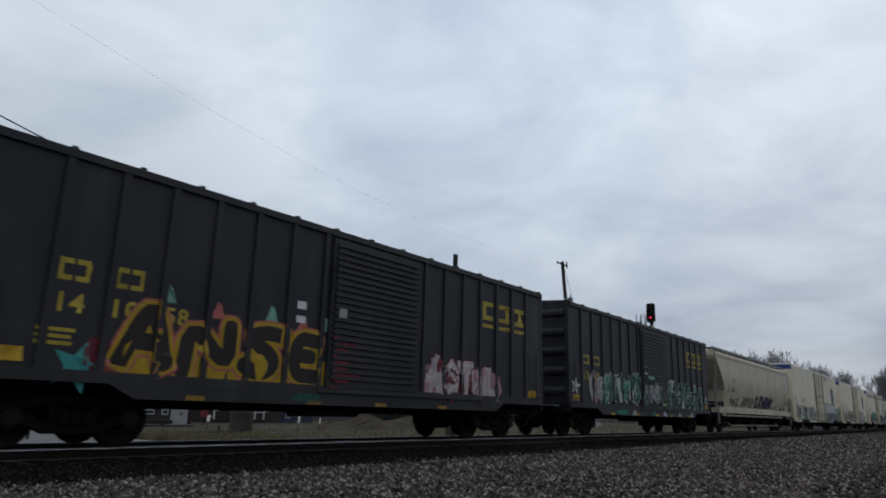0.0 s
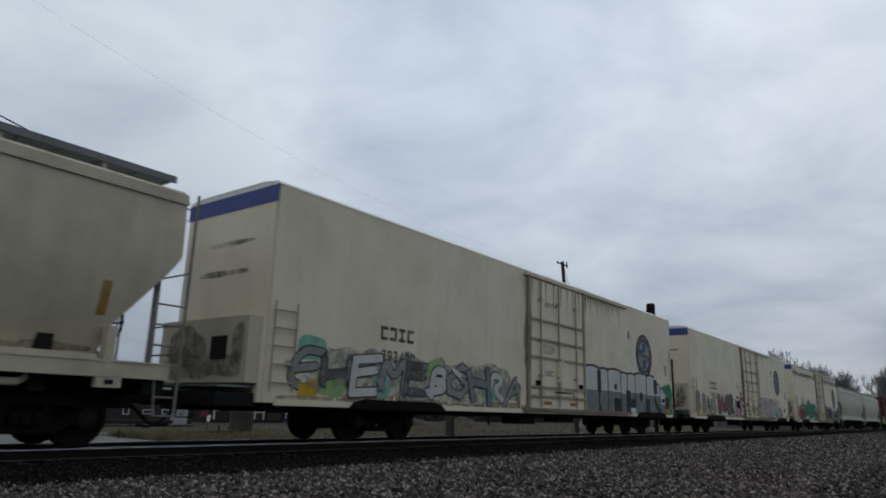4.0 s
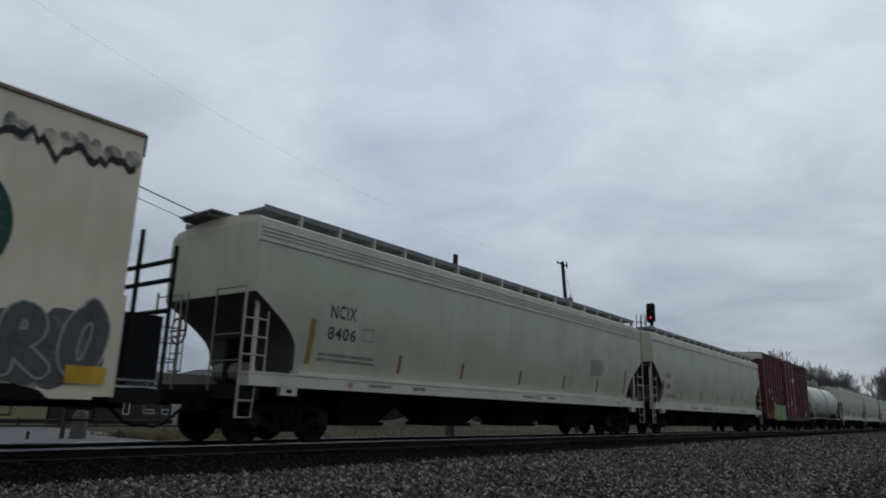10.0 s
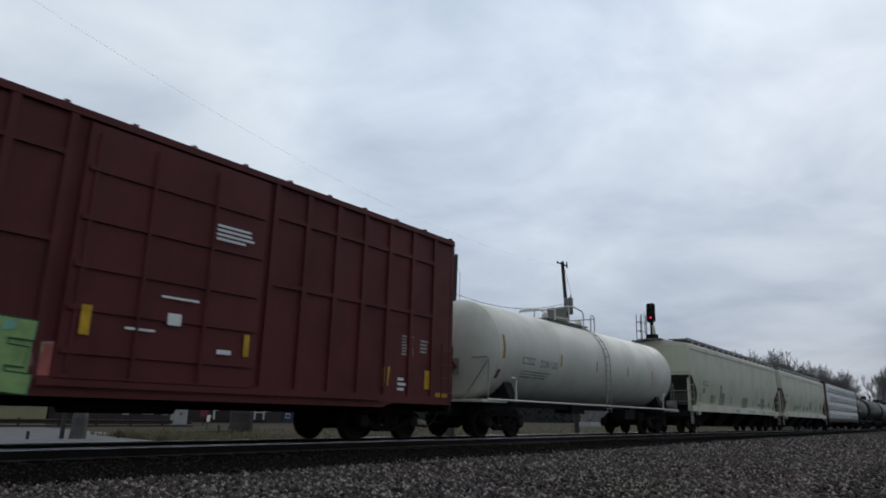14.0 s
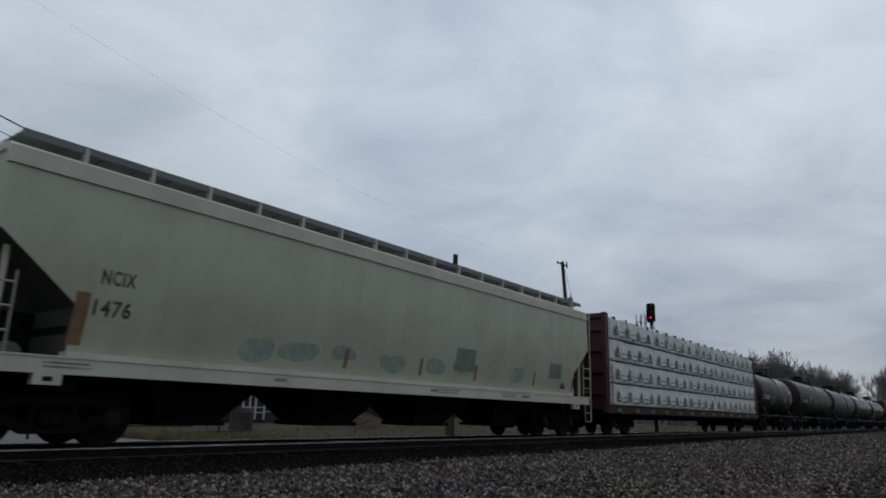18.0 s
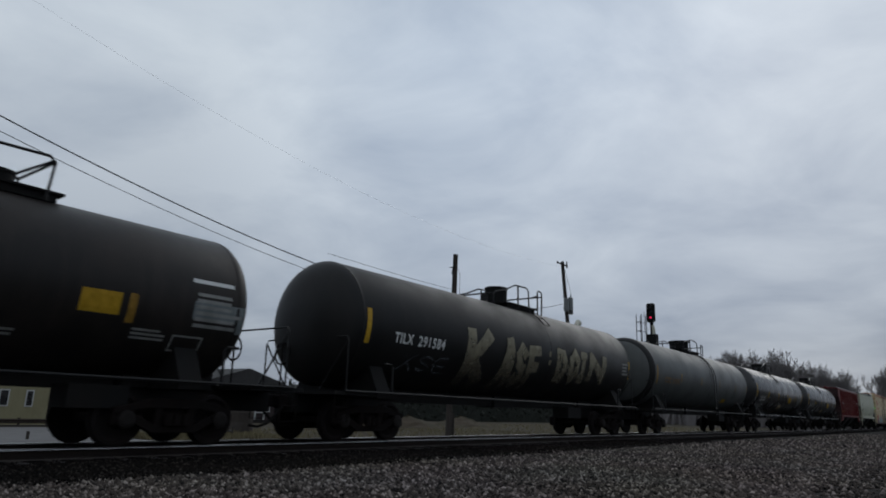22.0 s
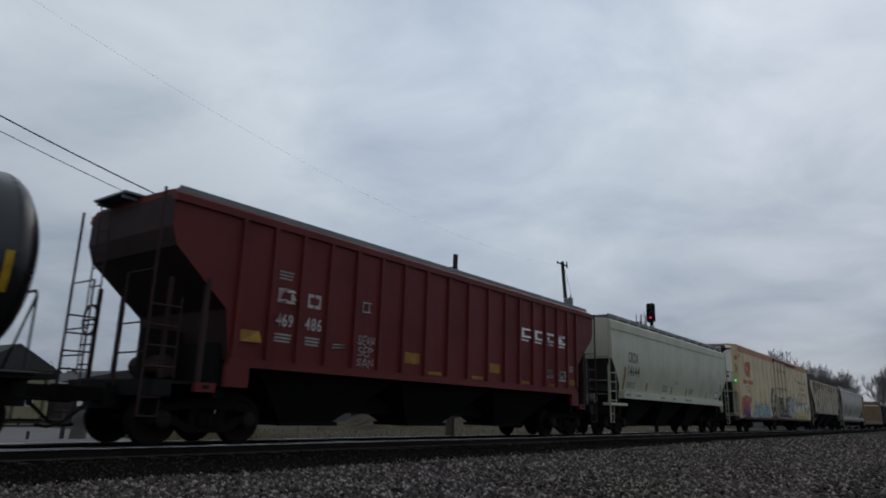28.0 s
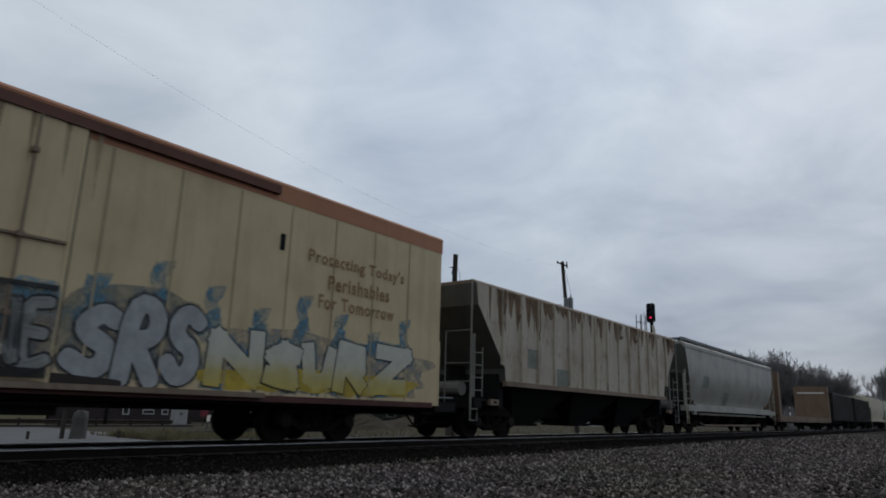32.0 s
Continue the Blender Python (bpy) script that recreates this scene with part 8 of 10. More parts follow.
for k in range(3):
    c, n = math.cos(k * math.pi / 3 + 0.5), math.sin(k * math.pi / 3 + 0.5)
    bm = bmesh.new()
    flat(bm, [(-9.5 - 0.22 * c + 0.02 * n, 3.85 - 0.22 * n - 0.02 * c), (-9.5 + 0.22 * c + 0.02 * n, 3.85 + 0.22 * n - 0.02 * c), (-9.5 + 0.22 * c - 0.02 * n, 3.85 + 0.22 * n + 0.02 * c), (-9.5 - 0.22 * c - 0.02 * n, 3.85 - 0.22 * n + 0.02 * c)])
    decal("emblem_ray", bm, M["cream"], car, side, 0.024 + 0.002 * k)
for k in range(10):
    a = -10.56 + 0.25 * k
    if k == 4:
        decal("emblem_bar", rects((a + 0.06, a + 0.18, 3.0, 3.06)), M["g_logo_red"], car, side, 0.02)
        continue
    bm = bmesh.new()
    flat(bm, [(a, 2.90), (a + 0.20, 2.90), (a + 0.235, 3.14), (a + 0.035, 3.14)])
    decal("emblem_bar", bm, M["g_logo_red"], car, side, 0.02, "orange-red company bar")
decal("emblem_line", rects((-9.95, -8.6, 2.74, 2.76)), M["brown_mark"], car, side, 0.02)
decal("notice", rects((-11.25, -11.02, 4.42, 4.66)), M["g_logo_red"], car, side, 0.02)
decal("car_marking", letters("CRYX", -9.8, -8.9, 2.36, 2.62), M["g_orange"], car, side, 0.02)
decal("slogan", letters("Protecting Today's", 6.7, 9.75, 3.62, 3.98), M["brown_mark"], car, side, 0.02)
decal("slogan", letters("Perishables", 7.3, 9.25, 3.18, 3.5), M["brown_mark"], car, side, 0.02)
decal("slogan", letters("For Tomorrow", 7.05, 9.45, 2.76, 3.06), M["brown_mark"], car, side, 0.02)
# purple letters that blend up into orange, edged in black
decal("graffiti_ground", blob(-11.28, -9.05, 0.88, 1.45, 102), M["g_purple"], car, side, 0.006, "purple sprayed base")
piece(car, side, (("P", -11.2, -10.2, 0.88, 2.2), ("K", -10.65, -9.75, 0.88, 2.26), ("U", -10.05, -9.15, 0.87, 2.24)), "g_sunset", "g_ink", 104, 0.36, 0.05, tilt=0.08, jig=0.06, label="purple to orange graffiti letter with black edge", shine="g_coral")
bm = bmesh.new()
ribbon(bm, [Vector((-11.1, 1.05, 0)), Vector((-11.16, 1.6, 0)), Vector((-10.95, 2.05, 0))], 0.16)
decal("graffiti_stroke", bm, M["g_gold"], car, side, 0.05, "yellow graffiti stroke")
graffiti(car, side, "S", (-9.3, -8.75, 1.75, 2.15), "g_coral", "g_ink", 108, 0.10, 0.03, base=0.004, label="small coral graffiti flourish")
wildstyle(car, side, (-8.2, -4.1, 0.9, 1.98), 6, 104, ("g_ice", "g_cyan", "g_ice"), "g_ink", 0.19, "g_offwhite", 0.030, "pale cyan graffiti letter with black edge")
for k, (a, b) in enumerate(((-8.7, -7.7), (-7.6, -6.0), (-6.2, -4.6), (-4.8, -3.8))):
    decal("graffiti_ground", blob(a, b, 0.90, 1.35 + 0.1 * (k % 2), 103 + k), M["g_cyan"], car, side, 0.005 + 0.0006 * k, "pale cyan sprayed ground")
for k, row in enumerate(((-8.62, 0.9, -7.9, 0.9, -8.15, 1.35), (-4.4, 0.92, -3.75, 0.92, -4.1, 1.4), (-8.1, 1.5, -7.5, 1.95, -8.2, 1.95))):
    bm = bmesh.new()
    flat(bm, [(row[0], row[1]), (row[2], row[3]), (row[4], row[5])])
    decal("graffiti_spike", bm, M["g_ice"], car, side, 0.05 + 0.001 * k, "pale cyan arrow point")
# a leafy half wreath with a teal edge
for k, (grow, mat) in enumerate(((0.30, "g_skyblue"), (0.19, "g_dkgreen"))):
    bm = bmesh.new()
    arc = [math.pi * (0.44 + 1.06 * q / 24) for q in range(25)]
    band = [grow * (0.35 + 0.65 * math.sin(math.pi * q / 24)) for q in range(25)]
    for q in range(24):
        (a, u), (b, w) = (arc[q], band[q]), (arc[q + 1], band[q + 1])
        flat(bm, [(-2.40 + (0.72 - u) * math.cos(a), 1.93 + (0.93 - u) * math.sin(a)), (-2.40 + (0.72 + u) * math.cos(a), 1.93 + (0.93 + u) * math.sin(a)),
                  (-2.40 + (0.72 + w) * math.cos(b), 1.93 + (0.93 + w) * math.sin(b)), (-2.40 + (0.72 - w) * math.cos(b), 1.93 + (0.93 - w) * math.sin(b))])
    decal("graffiti_wreath", bm, M[mat], car, side, 0.005 + 0.002 * k, "teal-edged graffiti wreath")
for k in range(13):
    t = k / 12
    a = math.pi * (0.46 + 1.02 * t)
    ca, cb = -2.40 + 0.72 * math.cos(a), 1.93 + 0.93 * math.sin(a)
    along = Vector((-math.sin(a) * 0.72, math.cos(a) * 0.93, 0)).normalized()
    for q in (-1, 1):
        d = (along * -0.8 + Vector((-along.y, along.x, 0)) * q * 0.75).normalized()
        n = Vector((-d.y, d.x, 0))
        size = 0.27 * (0.8 + 0.4 * math.sin(math.pi * t))
        o = Vector((ca, cb, 0))
        for f, mat, up in ((1.28, "g_dkgreen", 0.010), (1.0, "g_smoke" if (k + q) % 3 else "g_cream", 0.022)):
            bm = bmesh.new()
            flat(bm, [tuple(p)[:2] for p in (o - d * 0.03 * f, o + d * size * 0.45 - n * 0.075 * f, o + d * size * f, o + d * size * 0.45 + n * 0.075 * f)])
            decal("graffiti_leaf", bm, M[mat], car, side, up + 0.0006 * k + 0.003 * (q + 1))
decal("graffiti_block", rects((-2.86, -2.30, 1.36, 1.70)), M["g_ink"], car, side, 0.05, "dark painted-out block")
decal("graffiti_ground", blob(-2.46, -1.72, 2.02, 2.62, 131), M["g_slate"], car, side, 0.05, "blue-grey sprayed shape")
decal("graffiti_ground", blob(-2.42, -2.0, 2.22, 2.60, 132), M["g_smoke"], car, side, 0.056)
door_side = Side([(0, 1.685), (6, 1.685)])
decal("graffiti_ground", blob(-2.6, -1.7, 0.9, 2.3, 109), M["grey_mark"], car, side, 0.004, "grey sprayed ground")
decal("graffiti_ground", blob(2.0, 4.6, 0.9, 2.6, 112), M["grey_mark"], car, side, 0.004)
decal("graffiti_ground", rects((-1.6, 1.95, 1.05, 2.3)), M["g_slate"], car, door_side, 0.004, "dark sprayed ground on the door")
wildstyle(car, door_side, (-1.6, 1.95, 1.0, 2.4), 7, 115, ("g_midgrey", "g_slate", "g_smoke"), "g_ink", 0.17, "g_grey", 0.035, "grey graffiti letter over the door")
for k, (a, b, lo, hi) in enumerate(((-1.6, -0.9, 1.7, 2.5), (-0.4, 0.3, 2.1, 2.5), (0.8, 1.5, 1.2, 1.9), (1.3, 1.95, 2.0, 2.5))):
    decal("graffiti_haze", blob(a, b, lo, hi, 241 + k), M["g_skyblue"], car, door_side, 0.0045 + 0.0005 * k, "teal overspray on the door")
piece(car, side, (("S", 2.05, 3.15, 0.95, 2.35), ("R", 2.85, 3.9, 0.92, 2.55), ("S", 3.6, 4.6, 0.92, 2.45)), "g_chrome", "g_ink", 116, 0.31, 0.03, tilt=0.1, jig=0.07, halo="g_slate", label="fat grey graffiti letter with dark edge")
for k, (a, b, mat) in enumerate(((-4.4, -3.2, "g_wine"), (-3.4, -2.2, "red_sill"), (-2.4, -1.4, "g_plum"), (-1.3, 0.4, "g_soot"), (0.2, 2.1, "g_plum"), (1.8, 3.2, "g_soot"))):
    decal("graffiti_haze", blob(a, b, 0.88, 1.08 + 0.05 * (k % 2), 251 + k), M[mat], car, side, 0.046 + 0.0006 * k, "dark overspray along the sill")
decal("graffiti_shade", rects((-1.6, 1.9, 1.02, 1.16)), M["g_ink"], car, door_side, 0.05)
decal("graffiti_shade", rects((-1.6, 1.9, 2.28, 2.36)), M["g_ink"], car, door_side, 0.05)
for k in range(8):
    y, z = 2.3 + 1.05 * k, 2.45 + 0.22 * (k * 5 % 3) - 0.04 * k
    bm = bmesh.new()
    spear(bm, [Vector((y, 1.95, 0)), Vector((y + 0.22, (z + 1.95) / 2, 0)), Vector((y + 0.12, z, 0)), Vector((y + 0.26, z + 0.12, 0))], 0.30)
    decal("graffiti_flame", bm, M["g_skyblue"], car, side, 0.006, "curling blue-grey sprayed flame")
decal("graffiti_ground", blob(3.9, 11.2, 0.88, 2.25, 113), M["g_smoke"], car, side, 0.003)
decal("graffiti_ground", blob(4.4, 10.6, 0.95, 1.5, 108), M["yel_letter"], car, side, 0.009)
piece(car, side, (("N", 4.4, 5.95, 0.98, 2.2), ("S", 5.7, 6.85, 0.98, 2.12), ("U", 6.6, 7.8, 0.98, 2.1), ("R", 7.55, 8.85, 0.95, 2.2), ("Z", 8.65, 10.3, 0.98, 2.25)), "g_frost", "g_soot", 107, 0.34, 0.026, tilt=0.08, jig=0.1, label="white graffiti letter blending to yellow at its foot", halo="g_skyblue", sharp="block")

# rust-streaked ribbed hopper, grey hopper, bulkhead flatcar, gondola, and the tail of the train
posts_v = spread(-6.9, 6.9, 14)
car, side = hopper("covered_hopper", "rust-streaked pale ribbed covered hopper car", 435.85, 8.25, M["hopper_rust"], M["rusty_post"], (-6.6, 6.6), top=4.32, crown=4.40, frame_mat=M["end_grey"], slope=((4.32, 0.0), (3.7, 0.1), (2.0, 1.55), (1.62, 1.6)), bottom=1.62, posts=posts_v, bays=3, low=1.50, wide=1.52, band=False, walk_z=4.34, walk_mat=M["rusty_post"], post_mat=M["hopper_rust"], sill=False)
rnd = random.Random(21)
for k in range(70):
    y, w = rnd.uniform(-8.0, 8.0), rnd.uniform(0.05, 0.28)
    drop = rnd.uniform(0.15, 0.9) * (1.6 if y < -4 else 1.0)
    bm = bmesh.new()
    flat(bm, [(y - w, 4.30), (y - w * 0.5, 4.30 - drop * 0.7), (y + 0.02, 4.30 - drop), (y + w * 0.6, 4.30 - drop * 0.5), (y + w, 4.30)], k % 9 * 0.0003)
    decal("rust_run", bm, M["rust_run"], car, side, 0.004)
for s in (1, -1):
    part("bottom_chord", boxes((*sorted((s * 1.42, s * 1.58)), -6.7, 6.7, 1.50, 1.64)), M["rusty_post"], car)
for spot in ((-5.4, -4.6, 2.1, 2.7), (-3.5, -2.7, 1.6, 2.2),):
    decal("paint_out", rects(spot), M["patch"], car, side, 0.004)
car, side = hopper("covered_hopper", "weathered grey covered hopper car with curved sides", 454.85, 9.3, M["hopper_grey"], M["hopper_grey"], (-7.7, 7.7), top=4.32, crown=4.56, seam=0.14, slope=((4.32, 0.0), (2.9, 0.3), (2.0, 0.9), (1.42, 1.6)), low=1.25, pipe=True)
for spot in ((-6.6, -5.6, 2.3, 2.9), (-2.6, -1.6, 1.5, 2.2),):
    decal("paint_out", rects(spot), M["patch"], car, side, 0.004)


def bulkhead_flat(centre):
    car = start_car("bulkhead_flatcar", "empty brown flatcar with tall end bulkheads", "flatcar", centre, -11.6, 11.6)
    for s in (1, -1):
        part("side_sill", boxes((*((1.3, 1.5) if s > 0 else (-1.5, -1.3)), -11.6, 11.6, 0.7, 1.15)), M["tan_flat"], car)
    part("deck", boxes((-1.45, 1.45, -11.6, 11.6, 1.05, 1.16)), M["rust"], car)
    for e in (-1, 1):
        y0, y1 = sorted((e * 10.9, e * 11.15))
        bk = part("bulkhead", boxes((-1.5, 1.5, y0, y1, 1.1, 4.2)), M["tan_flat"], car)
        for s in (-1, 1):
            bm = bmesh.new()
            slab(bm, [(e * 11.15, 1.1), (e * 11.6, 1.1), (e * 11.4, 4.2), (e * 11.15, 4.2)], s * 1.40, s * 1.50)
            part("bulkhead_brace", bm, M["tan_flat"], bk)
        part("bulkhead_rail", boxes((-1.2, 1.2, *sorted((e * 10.86, e * 10.9)), 3.5, 3.62)), M["white_b"], bk)
    part("centre_sill", boxes((-0.3, 0.3, -11.7, 11.7, 0.6, 1.05)), M["underframe"], car)
    add_gear(car, (-8.6, 8.6), (-11.6, 11.6), 0.8)


def gondola(centre, h=7.6):
    car = start_car("gondola", "dark sooty open-top gondola car", "gondola", centre, -h, h)
    for s in (1, -1):
        x = (1.42, 1.5) if s > 0 else (-1.5, -1.42)
        part("side_wall", boxes((*x, -h, h, 1.0, 3.6)), M["tank_brown"], car)
        part("top_rail", boxes((*((1.40, 1.58) if s > 0 else (-1.58, -1.40)), -h, h, 3.6, 3.72)), M["tank_brown"], car)
        for y in spread(-h + 0.2, h - 0.2, 13):
            part("side_post", boxes((*((1.5, 1.57) if s > 0 else (-1.57, -1.5)), y - 0.07, y + 0.07, 1.0, 3.6)), M["tank_brown"], car)
    for e in (-1, 1):
        part("end_wall", boxes((-1.42, 1.42, *sorted((e * (h - 0.1), e * h)), 1.0, 3.7)), M["tank_brown"], car)
    part("floor", boxes((-1.42, 1.42, -h, h, 0.95, 1.05)), M["rust"], car)
    part("centre_sill", boxes((-0.3, 0.3, -h - 0.1, h + 0.1, 0.6, 0.95)), M["underframe"], car)
    add_gear(car, (-h + 1.7, h - 1.7), (-h, h), 0.8)


bulkhead_flat(477.9)
gondola(499.0)
gondola(516.3)
car, side = hopper("covered_hopper", "pale covered hopper car at the tail", 535.3, 9.6, M["hopper_tan"], M["hopper_tan"], (-8.2, 8.2))
car, side = hopper("covered_hopper", "pale covered hopper car at the tail", 556.2, 9.6, M["hopper"], M["hopper_tan"], (-8.2, 8.2))
car, side = hopper("covered_hopper", "pale covered hopper car at the tail", 577.0, 9.6, M["hopper"], M["hopper_tan"], (-8.2, 8.2))


# ---- ground, track and distance ----
def near_height(x, y):
    """The ground by the track: flat bed, a gentle gravel shoulder towards the camera, lower ground behind."""
    q = 0.03 * noise.noise(Vector((x * 0.5, y * 0.5, 0)))
    if x < -3.2:
        return -0.22 - 0.75 * min(1.0, (-3.2 - x) / 5.0) + q
    if x > 11:
        return -0.22 + 0.02 * min(x - 11, 5) + q
    return -0.22 + q


def ground_sheet():
    xs = [-1500, -600, -300, -150, -90, -60, -45, -35, -28, -22, -18, -14, -11, -9, -8.2, -7, -6, -5, -4, -3.2, -2.6, -1.8, -0.9, 0, 0.9, 1.8, 2.6, 3.2] + [3.6 + 0.5 * k for k in range(30)] + [20, 24, 30, 45, 80, 200, 600, 1500]
    ys = [-1500, -500, -200, -80, -40, -25, -15, -10, -6, -3] + [0.6 * k for k in range(1, 60)] + [40, 45, 50, 60, 75, 95, 120, 160, 220, 320, 500, 900, 1800, 3000]
    bm = bmesh.new()
    grid = [[bm.verts.new((x, y, near_height(x, y))) for y in ys] for x in xs]
    for i in range(len(xs) - 1):
        for j in range(len(ys) - 1):
            bm.faces.new((grid[i][j], grid[i + 1][j], grid[i + 1][j + 1], grid[i][j + 1]))
    ob = new("ground", finish("ground", bm, M["gravel"], True))
    tagged(ob, "grey brown gravel ground along the railway", "ground", kind="structure")


M["dirt"] = stones("dry_winter_grass", (0.16, 0.135, 0.095), (0.05, 0.043, 0.03), 5)
M["straw"] = paint("dry_straw_grass", (0.17, 0.145, 0.085), (0.10, 0.085, 0.045), 0.5, 0.95, size=3.0, spec=0.05)
M["pale_road"] = paint("pale_concrete_road", (0.108, 0.104, 0.102), (0.07, 0.066, 0.06), 0.5, 0.85, bump=0.3)
ground_sheet()


def far_field():
    """Rough dry grass behind the railway, broken by the concrete lot."""
    bm = bmesh.new()
    xs, ys = spread(-260, -40, 12) + spread(-34, -7.5, 12), spread(-60, 14, 10) + spread(17, 80, 30) + spread(90, 420, 20)
    g = [[bm.verts.new((x, y, -0.915 + 0.02 * noise.noise(Vector((x * 0.1, y * 0.1, 5))))) for y in ys] for x in xs]
    for i in range(len(xs) - 1):
        for j in range(len(ys) - 1):
            if xs[i] > -35 and ys[j] < 19 and xs[i] < -14:
                continue
            bm.faces.new((g[i][j], g[i + 1][j], g[i + 1][j + 1], g[i][j + 1]))
    bmesh.ops.delete(bm, geom=[v for v in bm.verts if not v.link_faces], context="VERTS")
    tagged(new("dry_field", finish("dry_field", bm, M["dirt"], True)), "dry winter grass behind the railway", "field", kind="structure")


def grass_tufts():
    """Straw-coloured blades in clumps behind the track."""
    rng = np.random.default_rng(12)
    verts, faces = [], []
    for k in range(15000):
        if k < 4200:
            x, y, tall = rng.normal(-19.0, 1.6), 17.2 + 7.5 * rng.random() ** 1.5, 0.55
        elif k < 9000:
            x, y, tall = -30 + 21 * rng.random(), 22 + 34 * rng.random(), 0.30
        else:
            x, y, tall = -42 + 32 * rng.random(), 45 + 80 * rng.random(), 0.45
        h = tall * (0.35 + 0.65 * rng.random()) * (0.45 + 0.9 * abs(noise.noise(Vector((x * 0.5, y * 0.5, 9)))))
        a, w = math.tau * rng.random(), 0.03 + 0.035 * rng.random()
        lean = rng.normal(0, 0.35 * h, 2)
        i = len(verts)
        c, q = w * math.cos(a), w * math.sin(a)
        verts += [(x - c, y - q, -0.93), (x + c, y + q, -0.93), (x + lean[0], y + lean[1], -0.92 + h)]
        faces.append((i, i + 1, i + 2))
    me = bpy.data.meshes.new("dry_grass")
    me.from_pydata(verts, [], faces)
    me.materials.append(M["straw"])
    tagged(new("dry_grass", me), "straw-coloured winter grass tufts behind the track", "grass", kind="stuff")


grass_tufts()
far_field()


def bed_edge(y):
    """How far the oily, shade-darkened bed reaches towards the camera's side."""
    return 3.62 - 0.028 * min(max(y - 6, 0), 22) + 0.22 * noise.noise(Vector((y * 0.55, 3, 0))) + 0.10 * noise.noise(Vector((y * 2.3, 7, 0)))


def railway():
    track = new("railway_track")
    tagged(track, "single railway track with steel rails on dark wooden ties", "railway track", kind="structure")
    prof = [(-0.07, -0.17), (0.07, -0.17), (0.07, -0.155), (0.012, -0.13), (0.012, -0.045), (0.036, -0.035), (0.036, -0.004), (-0.036, -0.004), (-0.036, -0.035), (-0.012, -0.045), (-0.012, -0.13), (-0.07, -0.155)]
    for x in (-0.754, 0.754):
        bm = bmesh.new()
        a = [bm.verts.new((x + p, -120, q)) for p, q in prof]
        b = [bm.verts.new((x + p, 900, q)) for p, q in prof]
        for i in range(len(prof)):
            j = (i + 1) % len(prof)
            bm.faces.new((a[i], a[j], b[j], b[i]))
        rail = part("rail", bm, M["rail_web"], track)
        bm = bmesh.new()
        cap = [(-0.0375, -0.020), (-0.034, -0.007), (-0.024, 0.0), (0.024, 0.0), (0.034, -0.007), (0.0375, -0.020)]
        a = [bm.verts.new((x + p, -120, q)) for p, q in cap]
        b = [bm.verts.new((x + p, 900, q)) for p, q in cap]
        for i in range(len(cap) - 1):
            bm.faces.new((a[i], a[i + 1], b[i + 1], b[i]))
        part("rail_head", bm, M["rail_head"], rail, "bright worn running surface")
        for e in (-1, 1):
            part("rail_foot", boxes((*sorted((x + e * 0.045, x + e * 0.072)), -120, 900, -0.168, -0.150)), M["rail_foot"], rail, "paler foot of the rail")
    bm = boxes((-1.3, 1.3, -0.115, 0.115, -0.30, -0.175))
    tie = finish("tie", bm, M["tie"])
    for k in range(290):
        t = part("tie", tie, None, track)
        t.location = (random.uniform(-0.03, 0.03), -20 + k * 0.53, random.uniform(-0.01, 0.008))
    plate = finish("tie_plate", boxes((-0.17, 0.17, -0.09, 0.09, -0.178, -0.166)), M["rust"])
    for k in range(120):
        p = part("tie_plate", plate, None, track)
        p.location = (0.754, -4 + k * 0.53 - (-4 + 20) % 0.53, 0)
    # fouled ballast shoulder, its dark colour also holding the train's shade
    bm = bmesh.new()
    xs, ys = spread(-2.9, 3.15, 18), spread(-60, 300, 480)
    g = [[bm.verts.new((x * (bed_edge(y) / 3.15 if x > 2 else 1), y, -0.19 - (0.05 if abs(x) > 2.9 else 0) + 0.025 * noise.noise(Vector((x * 2.1, y * 2.1, 2))))) for y in ys] for x in xs]
    for i in range(len(xs) - 1):
        for j in range(len(ys) - 1):
            bm.faces.new((g[i][j], g[i + 1][j], g[i + 1][j + 1], g[i][j + 1]))
    tagged(new("track_bed", finish("track_bed", bm, M["bed"], True)), "oil-stained ballast under the track, darkened for train shade", "track bed", kind="structure")


railway()


